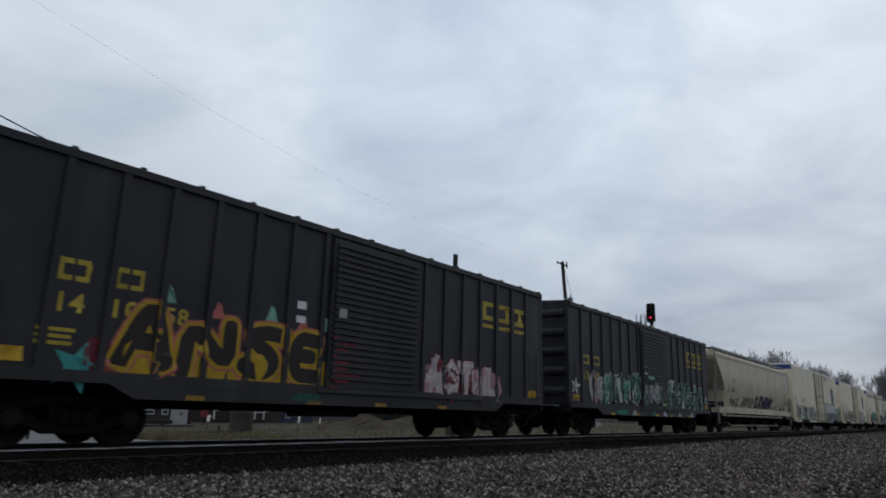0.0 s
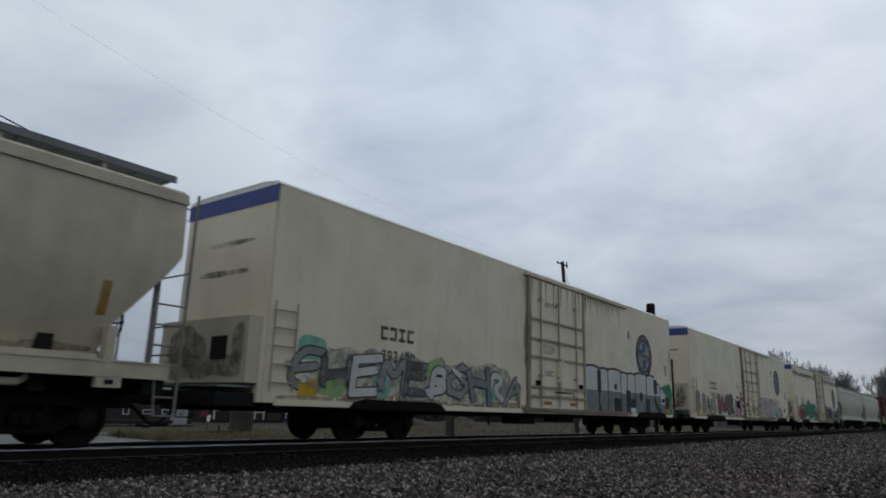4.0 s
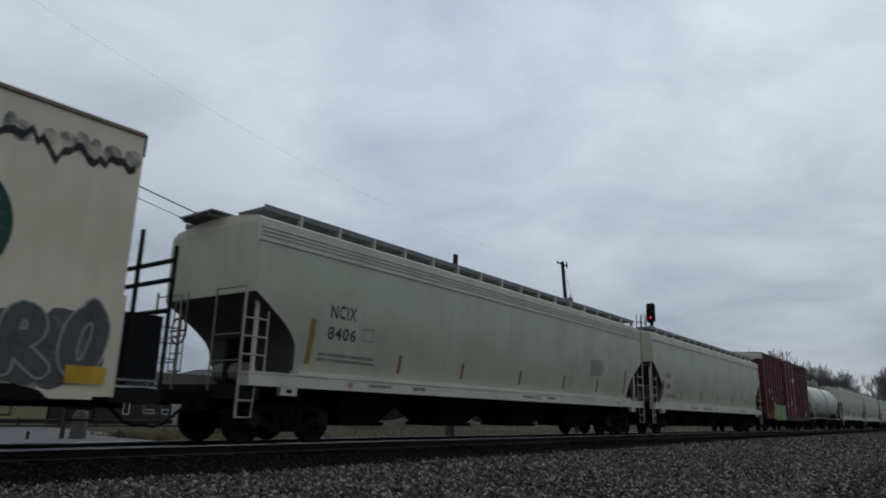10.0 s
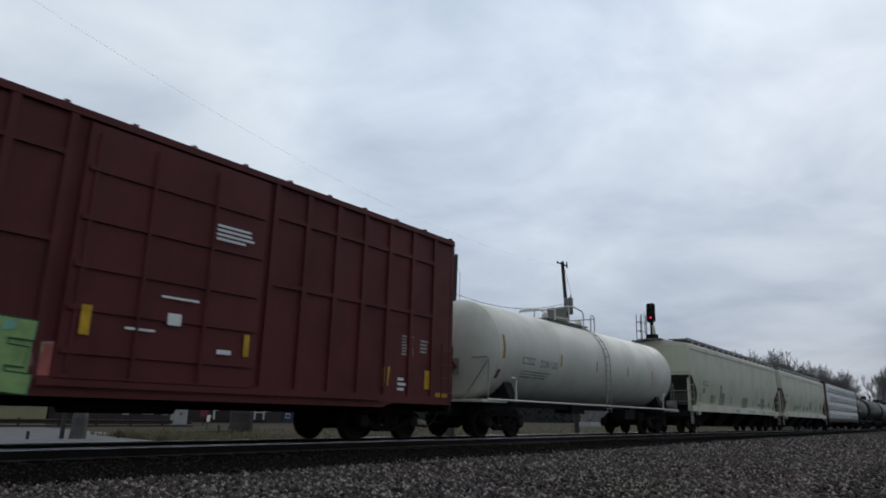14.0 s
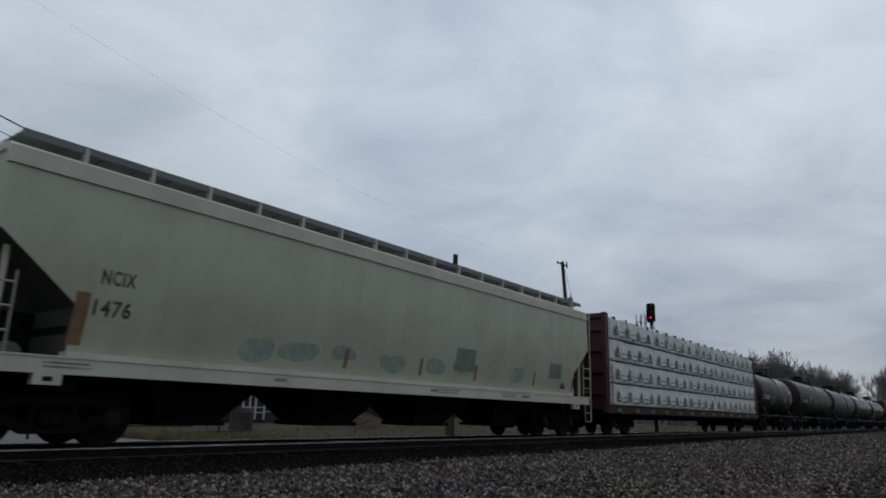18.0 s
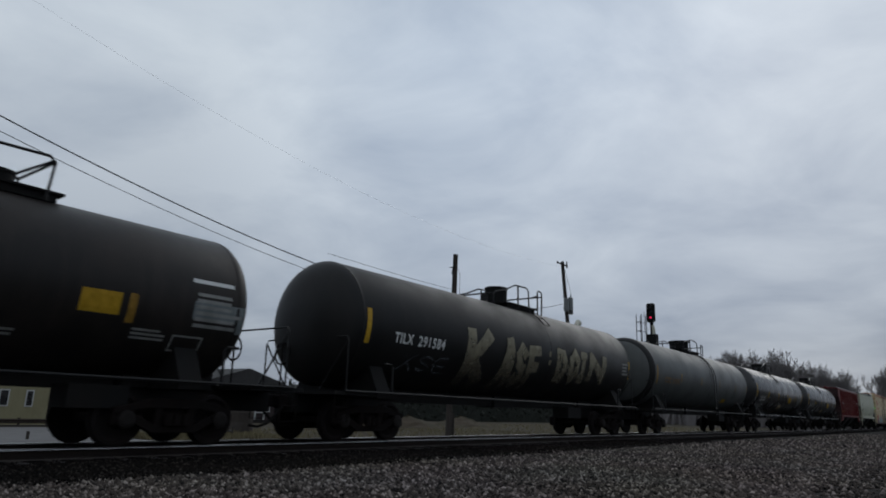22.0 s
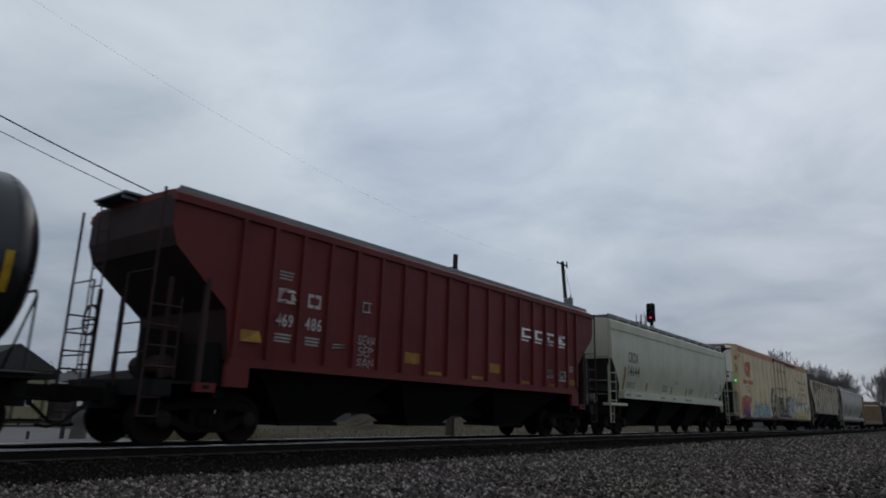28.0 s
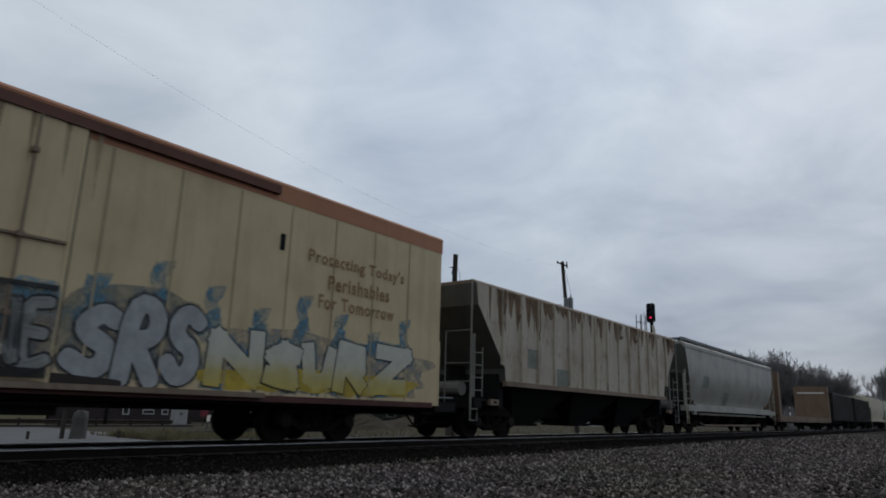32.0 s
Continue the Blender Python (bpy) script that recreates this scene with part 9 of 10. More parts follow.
def loose_stones(name, count, x0, x1, y0, y1, lo, hi, mat, seed, lift, label):
    """Broken stones scattered as one sheet of geometry."""
    rng = np.random.default_rng(seed)
    base = np.array([(1, 0, 0), (-1, 0, 0), (0, 1, 0), (0, -1, 0), (0, 0, 1), (0, 0, -1)], float)
    faces = np.array([(0, 2, 4), (2, 1, 4), (1, 3, 4), (3, 0, 4), (2, 0, 5), (1, 2, 5), (3, 1, 5), (0, 3, 5)])
    r = rng.uniform(lo, hi, (count, 1, 1)) * rng.uniform(0.6, 1.25, (count, 6, 1))
    a = rng.uniform(0, math.tau, count)
    c, s = np.cos(a), np.sin(a)
    p = base[None] * r * np.array([1, 0.85, 0.78])
    p = p + rng.normal(0, lo * 0.22, p.shape)
    x, y = p[..., 0] * c[:, None] - p[..., 1] * s[:, None], p[..., 0] * s[:, None] + p[..., 1] * c[:, None]
    tilt = rng.uniform(-0.6, 0.6, count)
    z = p[..., 2] + x * np.sin(tilt)[:, None] * 0.6
    f = rng.uniform(0, 1, count)
    cy = y0 + (y1 - y0) * f ** 1.35
    cx = rng.uniform(x0, x1, count)
    loose = np.random.default_rng(seed + 90)
    cy = cy + loose.normal(0, 0.9, count) * (cy < y0 + 1.5)
    cx = cx + loose.normal(0, 0.8, count) * (cx > x1 - 1.2) * (lift < 0.02)
    if lift < 0.02:
        edge = np.array([bed_edge(v) for v in cy]) - 0.06
        cx = np.where(cx < edge, edge + (x1 - edge) * rng.random(count), cx)
    cz = np.array([near_height(u, v) for u, v in zip(cx, cy)]) + lift
    verts = np.stack([x + cx[:, None], y + cy[:, None], z + cz[:, None]], -1).reshape(-1, 3)
    tri = (faces[None] + 6 * np.arange(count)[:, None, None]).reshape(-1, 3)
    me = bpy.data.meshes.new(name)
    me.vertices.add(len(verts))
    me.vertices.foreach_set("co", verts.ravel())
    me.loops.add(tri.size)
    me.loops.foreach_set("vertex_index", tri.ravel().astype(np.int32))
    me.polygons.add(len(tri))
    me.polygons.foreach_set("loop_start", np.arange(0, tri.size, 3, dtype=np.int32))
    me.update(calc_edges=True)
    me.validate()
    me.materials.append(mat)
    tagged(new(name, me), label, "gravel", kind="stuff")


loose_stones("ballast_stones", 56000, 3.2, 11.5, 1.5, 26, 0.020, 0.052, M["stone"], 3, 0.012, "loose grey crushed stones beside the track")
loose_stones("verge_stones", 24000, 11.4, 18, -9, 26, 0.022, 0.055, M["stone"], 7, 0.013, "loose crushed stones on the gravel verge")
loose_stones("lineside_stones", 30000, 2.9, 11.5, -14, 1.6, 0.022, 0.055, M["stone"], 8, 0.013, "loose crushed stones along the track")
loose_stones("far_stones", 26000, 3.6, 16, 24, 75, 0.04, 0.085, M["stone"], 5, 0.012, "crushed stones further along the track")
loose_stones("shoulder_stones", 22000, 0.95, 3.8, 0.5, 30, 0.02, 0.045, M["bed"], 4, 0.03, "oily ballast stones darkened for train shade")


# ---- line-side things behind the train ----
M["pole_wood"] = paint("weathered_pole_wood", (0.045, 0.036, 0.030), (0.02, 0.018, 0.016), 0.5, 0.9, bump=0.5)
M["cable"] = paint("black_cable", (0.012, 0.012, 0.013), dirt=0.1, rough=0.7)
M["insulator"] = paint("grey_transformer", (0.17, 0.18, 0.18), dirt=0.3)


def taper(bm, base, tip, r0, r1, n=10):
    base, tip = Vector(base), Vector(tip)
    d = (tip - base).normalized()
    a = d.cross(Vector((1, 0, 0)) if abs(d.x) < 0.9 else Vector((0, 1, 0))).normalized()
    b = d.cross(a)
    lo = [bm.verts.new(base + r0 * (math.cos(k * math.tau / n) * a + math.sin(k * math.tau / n) * b)) for k in range(n)]
    hi = [bm.verts.new(tip + r1 * (math.cos(k * math.tau / n) * a + math.sin(k * math.tau / n) * b)) for k in range(n)]
    for k in range(n):
        bm.faces.new((lo[k], lo[(k + 1) % n], hi[(k + 1) % n], hi[k]))
    bm.faces.new(lo[::-1])
    bm.faces.new(hi)


def utility_pole(base, tip, arm, transformer, label):
    pole = new("utility_pole")
    tagged(pole, label, "utility pole", "line-side utility poles")
    pole.matrix_basis = pose(*base)
    t = Vector(tip) - Vector(base)
    bm = bmesh.new()
    taper(bm, (0, 0, -0.3), t, 0.20, 0.155 if not transformer else 0.13)
    part("pole_shaft", bm, M["pole_wood"], pole)
    if transformer:
        part("cross_arm", boxes((t.x - 0.05, t.x + 0.05, t.y - arm, t.y + arm, t.z - 0.26, t.z - 0.18)), M["pole_wood"], pole)
        for q, lo, hi in ((-arm, -0.30, -0.12), (arm, -0.38, 0.16)):
            bm = bmesh.new()
            taper(bm, (t.x, t.y + q, t.z + lo), (t.x, t.y + q, t.z + hi), 0.07, 0.05, 8)
            part("insulator", bm, M["underframe"], pole)
        for dx, dy, drop, size in ((0.20, -0.38, 0.0, 0.20), (0.30, 0.12, 0.10, 0.22), (0.12, 0.55, -0.12, 0.19)):
            bm = bmesh.new()
            c = t * 0.745 + Vector((dx, dy, drop))
            taper(bm, c - Vector((0, 0, 0.52)), c + Vector((0, 0, 0.46)), size, size, 14)
            taper(bm, c + Vector((0, 0, 0.46)), c + Vector((0, 0, 0.54)), size * 0.9, size * 0.5, 14)
            can = part("transformer", bm, M["insulator"], pole, "grey transformer can")
            bm = bmesh.new()
            taper(bm, c + Vector((0, 0.08, 0.5)), c + Vector((0, 0.12, 0.82)), 0.045, 0.03, 6)
            part("bushing", bm, M["underframe"], can)
        part("bracket", boxes((t.x * 0.745 - 0.05, t.x * 0.745 + 0.28, t.y * 0.745 - 0.4, t.y * 0.745 + 0.55, t.z * 0.745 - 0.30, t.z * 0.745 - 0.22)), M["underframe"], pole)
        part("guy_wire", tubes([[(0.05, t.y + 0.16, t.z - 0.35), (0.1, t.y * 0.9 + 0.75, t.z * 0.86), (0.1, t.y * 0.8 + 0.95, t.z * 0.79)]], 0.016, 4), M["cable"], pole)
        c = t * 0.645 + Vector((0.1, 1.45, 0))
        part("lamp_arm", tubes([[tuple(t * 0.62), tuple(c - Vector((0, 0.2, 0.1)))]], 0.03, 5), M["insulator"], pole)
        bm = bmesh.new()
        taper(bm, c - Vector((0, 0.22, 0.12)), c + Vector((0, 0.26, 0.22)), 0.20, 0.27, 10)
        part("flood_lamp", bm, M["hopper_lite"], pole, "pale floodlight housing")
    else:
        part("strut", tubes([[(0.0, t.y, t.z - 0.75), (0.1, t.y - 0.55, t.z - 0.95)], [(0.0, t.y - 0.1, t.z - 0.4), (0.1, t.y - 0.5, t.z - 1.35)], [(0.1, t.y - 0.75, t.z - 0.95), (0.1, t.y - 0.1, t.z - 0.86)]], 0.028, 5), M["underframe"], pole)
        part("down_wire", tubes([[(0.1, t.y + 0.16, t.z - 0.9), (0.1, t.y + 0.36, t.z - 1.2), (0.1, t.y + 0.38, t.z - 3.4)]], 0.014, 4), M["cable"], pole)
    return pole


utility_pole((-12, 32.3, -0.95), (-12, 32.6, 10.25), 0.35, False, "dark wooden utility pole without crossarm")
utility_pole((-12, 49.1, -0.95), (-12, 46.9, 12.6), 0.78, True, "leaning wooden utility pole with transformers")
utility_pole((-12, -4.0, -0.95), (-12, -4.0, 17.3), 0.9, False, "wooden utility pole near the crossing")


def sag(a, b, drop, n=24):
    a, b = Vector(a), Vector(b)
    return [a.lerp(b, k / n) - Vector((0, 0, drop * 4 * (k / n) * (1 - k / n))) for k in range(n + 1)]


M["grey_wire"] = paint("bare_aluminium_wire", (0.70, 0.72, 0.75), (0.6, 0.6, 0.6), 0.3, 0.3, 0.6)


def cable(a, b, drop, r, label, mat=None):
    tagged(new("overhead_cable", finish("overhead_cable", tubes([sag(a, b, drop)], r, 5), mat or M["cable"])), label, "cable", "overhead line")


cable((-12, -4, 12.84), (-12, 32.5, 6.9), 1.465, 0.026, "black overhead cable sagging between poles")
cable((-12, -4, 12.2), (-12, 32.5, 6.4), 1.35, 0.014, "thin overhead wire below the cable")
cable((-12, 32.5, 7.8), (-12, 46.9, 9.2), 0.65, 0.020, "black overhead cable sagging between poles")
cable((-12, 22, 8.15), (-12, 32.5, 8.0), 0.05, 0.012, "thin overhead wire below the cable")
cable((-12, -4, 17.1), (-12, 46.8, 12.16), 2.48, 0.0035, "faint high overhead wire", M["grey_wire"])


def signal_mast():
    mast = new("railway_signal")
    tagged(mast, "tall black railway signal mast showing a red light", "railway signal")
    mast.matrix_basis = pose(-4.0, 44.2, -0.35)
    bm = bmesh.new()
    taper(bm, (0, 0, 0), (0, 0, 8.2), 0.13, 0.11, 12)
    part("mast", bm, M["steel_dark"], mast)
    bm = boxes((-0.30, 0.30, -0.16, 0.0, 7.30, 8.60))
    bmesh.ops.bevel(bm, geom=bm.edges[:], offset=0.075, segments=3, affect="EDGES")
    head = part("signal_head", bm, M["underframe"], mast, "black backplate with hooded lamps")
    for k, z in enumerate((8.36, 7.98, 7.62)):
        bm = bmesh.new()
        lathe(bm, [(-0.18, 0.075), (-0.165, 0.075)], 16, 0, z)
        part("lens", bm, glow("red_signal_lens", (1.0, 0.02, 0.10), 0.95) if k == 2 else M["tank_gloss"], head)
        bm = bmesh.new()
        n = 10
        a = [bm.verts.new((0.14 * math.cos(math.pi * q / n), -0.16, z + 0.14 * math.sin(math.pi * q / n))) for q in range(n + 1)]
        b = [bm.verts.new((0.14 * math.cos(math.pi * q / n), -0.42, z + 0.14 * math.sin(math.pi * q / n) + 0.02)) for q in range(n + 1)]
        for q in range(n):
            bm.faces.new((a[q], a[q + 1], b[q + 1], b[q]))
        part("hood", bm, M["underframe"], head)
    bm = boxes((-0.34, 0.34, -0.24, 0.24, 5.35, 6.5))
    bmesh.ops.bevel(bm, geom=bm.edges[:], offset=0.03, segments=1, affect="EDGES")
    part("relay_case", bm, M["underframe"], mast, "black equipment case")
    part("ladder", ladder(-0.42, -0.22, 0.22, 0.2, 8.0, 24, 0.018), M["insulator"], mast)
    part("platform", boxes((-0.95, -0.1, -0.40, 0.40, 5.95, 6.0)), M["insulator"], mast)
    for x in (-0.92, -0.55):
        for y in (-0.38, 0.38):
            part("cage_post", tubes([[(x, y, 5.95), (x, y, 7.85)]], 0.028, 5), M["steel_dark"], mast)
    for z in (6.75, 7.35):
        part("cage_rail", tubes([[(-0.55, -0.38, z), (-0.92, -0.38, z), (-0.92, 0.38, z), (-0.55, 0.38, z)]], 0.02, 5), M["steel_dark"], mast)
    for x, y in ((0.16, -0.2), (0.16, 0.15)):
        part("cable_pipe", tubes([[(x, y, 6.4), (x * 0.6, y * 0.6, 7.1)]], 0.05, 6), M["hopper_lite"], mast)


signal_mast()

# concrete lot, barrier, posts and signs
tagged(new("pale_road", finish("pale_road", boxes((-34, -14.0, -40, 19.5, -1.02, -0.925)), M["pale_road"])), "pale concrete roadway behind the track", "road", kind="structure")


def barrier():
    b = new("guard_barrier")
    tagged(b, "long low dark guard rail on short posts", "guard rail")
    b.matrix_basis = pose(-34.5, 12, -0.95)
    bm = bmesh.new()
    for y0, y1 in ((-40, 18),):
        prof = [(0.0, 0.22), (0.06, 0.27), (0.0, 0.33), (0.0, 0.38), (0.06, 0.44), (0.0, 0.50), (-0.02, 0.50), (-0.02, 0.22)]
        u = [bm.verts.new((x, y0, z)) for x, z in prof]
        w = [bm.verts.new((x, y1, z)) for x, z in prof]
        for k in range(len(prof)):
            q = (k + 1) % len(prof)
            bm.faces.new((u[k], u[q], w[q], w[k]))
    part("rail_beam", bm, M["rust"], b, "weathered folded steel beam")
    part("kerb", boxes((-0.35, 0.25, -40, 18, -0.05, 0.14)), M["pole_wood"], b)
    for k in range(24):
        part("barrier_post", boxes((-0.12, -0.02, -39.5 + 2.4 * k - 0.06, -39.5 + 2.4 * k + 0.06, -0.1, 0.56)), M["tie"], b)


barrier()
for x, y, h, w in ((-20, 14.30, 1.28, 0.07), (-20, 12.9, 0.35, 0.05), (-20, 16.9, 0.35, 0.05)):
    p = new("short_post", finish("short_post", boxes((-w, w, -w, w, -0.1, h)), M["pole_wood"]))
    tagged(p, "short dark post beside the road", "post", "posts by the road")
    p.matrix_basis = pose(x, y, -0.95)


def stump(x, y, r, h, seed, mat, label):
    """A broken trunk with a ragged top and flared roots."""
    bm = bmesh.new()
    n, rows = 14, []
    for z, k in ((-0.1, 1.25), (0.12, 1.06), (h * 0.5, 0.95), (h * 0.85, 1.0), (h, 0.9)):
        rows.append([bm.verts.new((r * k * (1 + 0.22 * noise.noise(Vector((math.cos(i * math.tau / n) * 1.5, math.sin(i * math.tau / n) * 1.5, seed + z)))) * math.cos(i * math.tau / n),
                                   r * k * (1 + 0.22 * noise.noise(Vector((math.cos(i * math.tau / n) * 1.5, math.sin(i * math.tau / n) * 1.5, seed + z)))) * math.sin(i * math.tau / n),
                                   z + (0.22 * h * noise.noise(Vector((i * 0.8, seed, 1))) if z == h else 0))) for i in range(n)])
    for u, w in zip(rows, rows[1:]):
        for i in range(n):
            bm.faces.new((u[i], u[(i + 1) % n], w[(i + 1) % n], w[i]))
    bm.faces.new(rows[-1])
    ob = new("tree_stump", finish("tree_stump", bm, mat))
    tagged(ob, label, "stump")
    ob.matrix_basis = pose(x, y, -0.95)


M["grey_wood"] = paint("grey_weathered_wood", (0.085, 0.078, 0.074), (0.045, 0.04, 0.037), 0.5, 0.9, bump=0.5)
stump(-20, 15.0, 0.33, 1.15, 3, M["grey_wood"], "grey weathered stump by the road")
stump(-21.5, 24.9, 0.68, 1.50, 8, M["pole_wood"], "thick dark broken stump in dry grass")


def log_rail():
    f = new("log_rail")
    tagged(f, "low weathered log rail on short posts", "fence")
    f.matrix_basis = pose(-20, 21.6, -0.95)
    part("rail", tubes([[(0, -1.7, 0.27), (0, 0.2, 0.31), (0, 1.7, 0.33)]], 0.05, 7), M["grey_wood"], f)
    for y, h in ((-1.6, 0.3), (0.75, 0.62), (1.65, 0.55)):
        part("post", boxes((-0.05, 0.05, y - 0.04, y + 0.04, -0.1, h)), M["pole_wood"], f)


log_rail()


def big_post(x, y, h, r, label):
    bm = bmesh.new()
    taper(bm, (0, 0, -0.2), (0, 0, h), r, r * 0.9, 10)
    p = new("marker_post", finish("marker_post", bm, M["pole_wood"]))
    tagged(p, label, "post")
    p.matrix_basis = pose(x, y, -0.95)


big_post(-6.5, 25.2, 1.6, 0.12, "stout dark wooden post behind the track")


def utility_cabinet(x, y):
    c = new("utility_cabinet")
    tagged(c, "pale grey steel utility cabinet on a low plinth", "cabinet")
    c.matrix_basis = pose(x, y, -0.95)
    bm = boxes((-0.45, 0.0, -0.58, 0.58, 0.12, 1.85))
    bmesh.ops.bevel(bm, geom=bm.edges[:], offset=0.03, segments=2, affect="EDGES")
    part("body", bm, M["cabinet"], c)
    part("plinth", boxes((-0.5, 0.05, -0.63, 0.63, -0.1, 0.12)), M["pale_road"], c)
    for e in (-1, 1):
        dr = part("door", boxes((0.0, 0.025, *sorted((e * 0.015, e * 0.54)), 0.2, 1.76)), M["cabinet"], c)
        part("handle", boxes((0.025, 0.06, *sorted((e * 0.06, e * 0.10)), 0.85, 1.05)), M["steel_dark"], dr)


M["cabinet"] = paint("pale_cabinet_paint", (0.30, 0.30, 0.29), (0.18, 0.17, 0.16), 0.4, 0.7)
utility_cabinet(-34.4, 29.0)


def post_sign(x, y, w, lo, hi, mat, label):
    p = new("post_sign")
    tagged(p, label, "sign")
    p.matrix_basis = pose(x, y, -0.95)
    part("panel", boxes((0.03, 0.06, -w, w, lo, hi)), mat, p)
    part("post", boxes((-0.03, 0.03, -0.03, 0.03, -0.1, hi)), M["pole_wood"], p)


M["sign_red"] = paint("faded_red_board", (0.16, 0.02, 0.03), (0.08, 0.015, 0.02), 0.4, 0.7)
post_sign(-24.0, 16.7, 0.13, 1.42, 1.85, M["white_b"], "small white sign on a thin post")
post_sign(-36.0, 32.0, 0.35, 0.75, 2.0, M["sign_red"], "faded red board on a post")
tagged(new("concrete_slab", finish("concrete_slab", boxes((-35, -33, 96.5, 100, -1.0, -0.25)), M["cabinet"])), "low pale concrete block in dry grass", "concrete block")


def yard_sign(x, y, z, w, h):
    s = new("yard_sign")
    tagged(s, "small white tilted sign on a thin stake", "sign", "small white signs")
    s.matrix_basis = pose(x, y, -0.95, 0, 0, 35)
    bm = bmesh.new()
    slab(bm, [(-w, z), (w, z), (w + 0.08, z + h), (-w + 0.08, z + h)], -0.01, 0.01)
    part("panel", bm, M["white_b"], s)
    part("stake", boxes((-0.05, -0.012, -0.02, 0.02, -0.1, z + h * 0.5)), M["pole_wood"], s)


yard_sign(-20, 21.65, 0.80, 0.22, 0.32)
yard_sign(-20, 27.9, 0.78, 0.24, 0.38)
yard_sign(-20, 29.6, 0.72, 0.1, 0.36)


def house(name, label, x, y, w, d, wall_h, roof_h, wall, roof, turn=0, windows=(), posts=(), trim=None):
    """A gabled house facing the track: its front at +x."""
    hs = new(name)
    tagged(hs, label, "house")
    hs.matrix_basis = pose(x, y, -0.95, 0, 0, turn)
    part("wall", boxes((-d, 0, -w, w, -0.2, wall_h)), wall, hs)
    bm = bmesh.new()
    v = [bm.verts.new(p) for p in ((0.4, -w - 0.3, wall_h), (0.4, w + 0.3, wall_h), (0.4, 0, wall_h + roof_h), (-d - 0.4, -w - 0.3, wall_h), (-d - 0.4, w + 0.3, wall_h), (-d - 0.4, 0, wall_h + roof_h))]
    for f in ((0, 1, 2), (5, 4, 3), (0, 2, 5, 3), (1, 4, 5, 2), (0, 3, 4, 1)):
        bm.faces.new([v[i] for i in f])
    part("roof", bm, roof, hs)
    for a, b, c, e in windows:
        fr = part("window", boxes((0.0, 0.05, a, b, c, e)), trim or M["far_trim"], hs)
        part("pane", boxes((0.05, 0.06, a + 0.08, b - 0.08, c + 0.08, e - 0.08)), M["tank_gloss"], fr)
    for a in posts:
        part("porch_post", boxes((1.2, 1.34, a - 0.07, a + 0.07, 0, wall_h - 0.2)), trim or M["far_trim"], hs)
    if posts:
        part("porch_roof", boxes((0.0, 1.5, min(posts) - 0.2, max(posts) + 0.2, wall_h - 0.2, wall_h - 0.05)), roof, hs)
        part("porch_floor", boxes((0.0, 1.5, min(posts) - 0.2, max(posts) + 0.2, 0.0, 0.35)), M["tie"], hs)
    return hs


M["far_trim"] = paint("dull_white_trim", (0.48, 0.48, 0.47), (0.2, 0.19, 0.18), 0.4, 0.8)
M["yellow_siding"] = paint("pale_yellow_siding", (0.25, 0.225, 0.13), (0.14, 0.11, 0.06), 0.3, 0.8)
M["brown_siding"] = paint("dark_brown_siding", (0.03, 0.02, 0.019), (0.018, 0.012, 0.012), 0.4, 0.8)
M["blue_siding"] = paint("blue_siding", (0.018, 0.024, 0.055), (0.015, 0.018, 0.03), 0.3, 0.7)
M["grey_siding"] = paint("grey_siding", (0.075, 0.075, 0.075), (0.04, 0.04, 0.04), 0.4, 0.8)
M["shingle"] = paint("dark_shingle_roof", (0.04, 0.038, 0.037), (0.02, 0.02, 0.02), 0.5, 0.9, bump=0.6)
house("yellow_house", "pale yellow house with dark gabled roof", -38, 18.6, 2.5, 8, 3.6, 1.7, M["yellow_siding"], M["shingle"], windows=((-0.6, 0.0, 1.2, 2.3), (1.0, 1.5, 1.2, 2.3)))
brown = house("brown_house", "dark brown house with pale eaves and a low roof", -42, 28.3, 5.3, 9, 2.9, 1.3, M["brown_siding"], M["shingle"], windows=((0.2, 0.75, 0.7, 1.9), (1.9, 2.9, 0.75, 1.15), (3.6, 4.2, 0.75, 1.2)))
part("eave_board", boxes((0.4, 0.46, -5.4, 5.4, 2.82, 2.98)), M["far_trim"], brown, "pale eave board")
part("corner_board", boxes((0.0, 0.08, 5.18, 5.32, 0.0, 2.9)), M["far_trim"], brown)
porch = house("porch_house", "dark house with a white-railed porch", -46, 43.2, 4.9, 9, 3.9, 1.5, M["brown_siding"], M["shingle"], windows=((-3.6, -2.9, 1.1, 2.4), (2.4, 3.2, 1.1, 2.4)), posts=(-4.3, -2.1, -1.1, -0.3, 0.4, 1.5))
for z in (1.05, 1.55):
    part("porch_rail", boxes((1.25, 1.31, -1.1, 1.5, z - 0.04, z + 0.04)), M["far_trim"], porch, "white porch rail")
blue = house("blue_shed", "blue shed with white boards", -46, 50.3, 2.1, 6, 2.1, 0.6, M["blue_siding"], M["blue_siding"], windows=((-1.7, -1.1, 0.5, 1.0),))
for z in (1.2, 1.55, 1.9):
    part("white_board", boxes((0.05, 0.10, -0.9, 1.9, z - 0.05, z + 0.05)), M["far_trim"], blue, "white horizontal board")
house("grey_house", "low grey house with a shallow roof", -54, 62.0, 4.5, 9, 3.4, 1.2, M["grey_siding"], M["shingle"], windows=((-2.6, -1.6, 0.9, 2.0), (0.4, 1.4, 0.9, 2.0)))


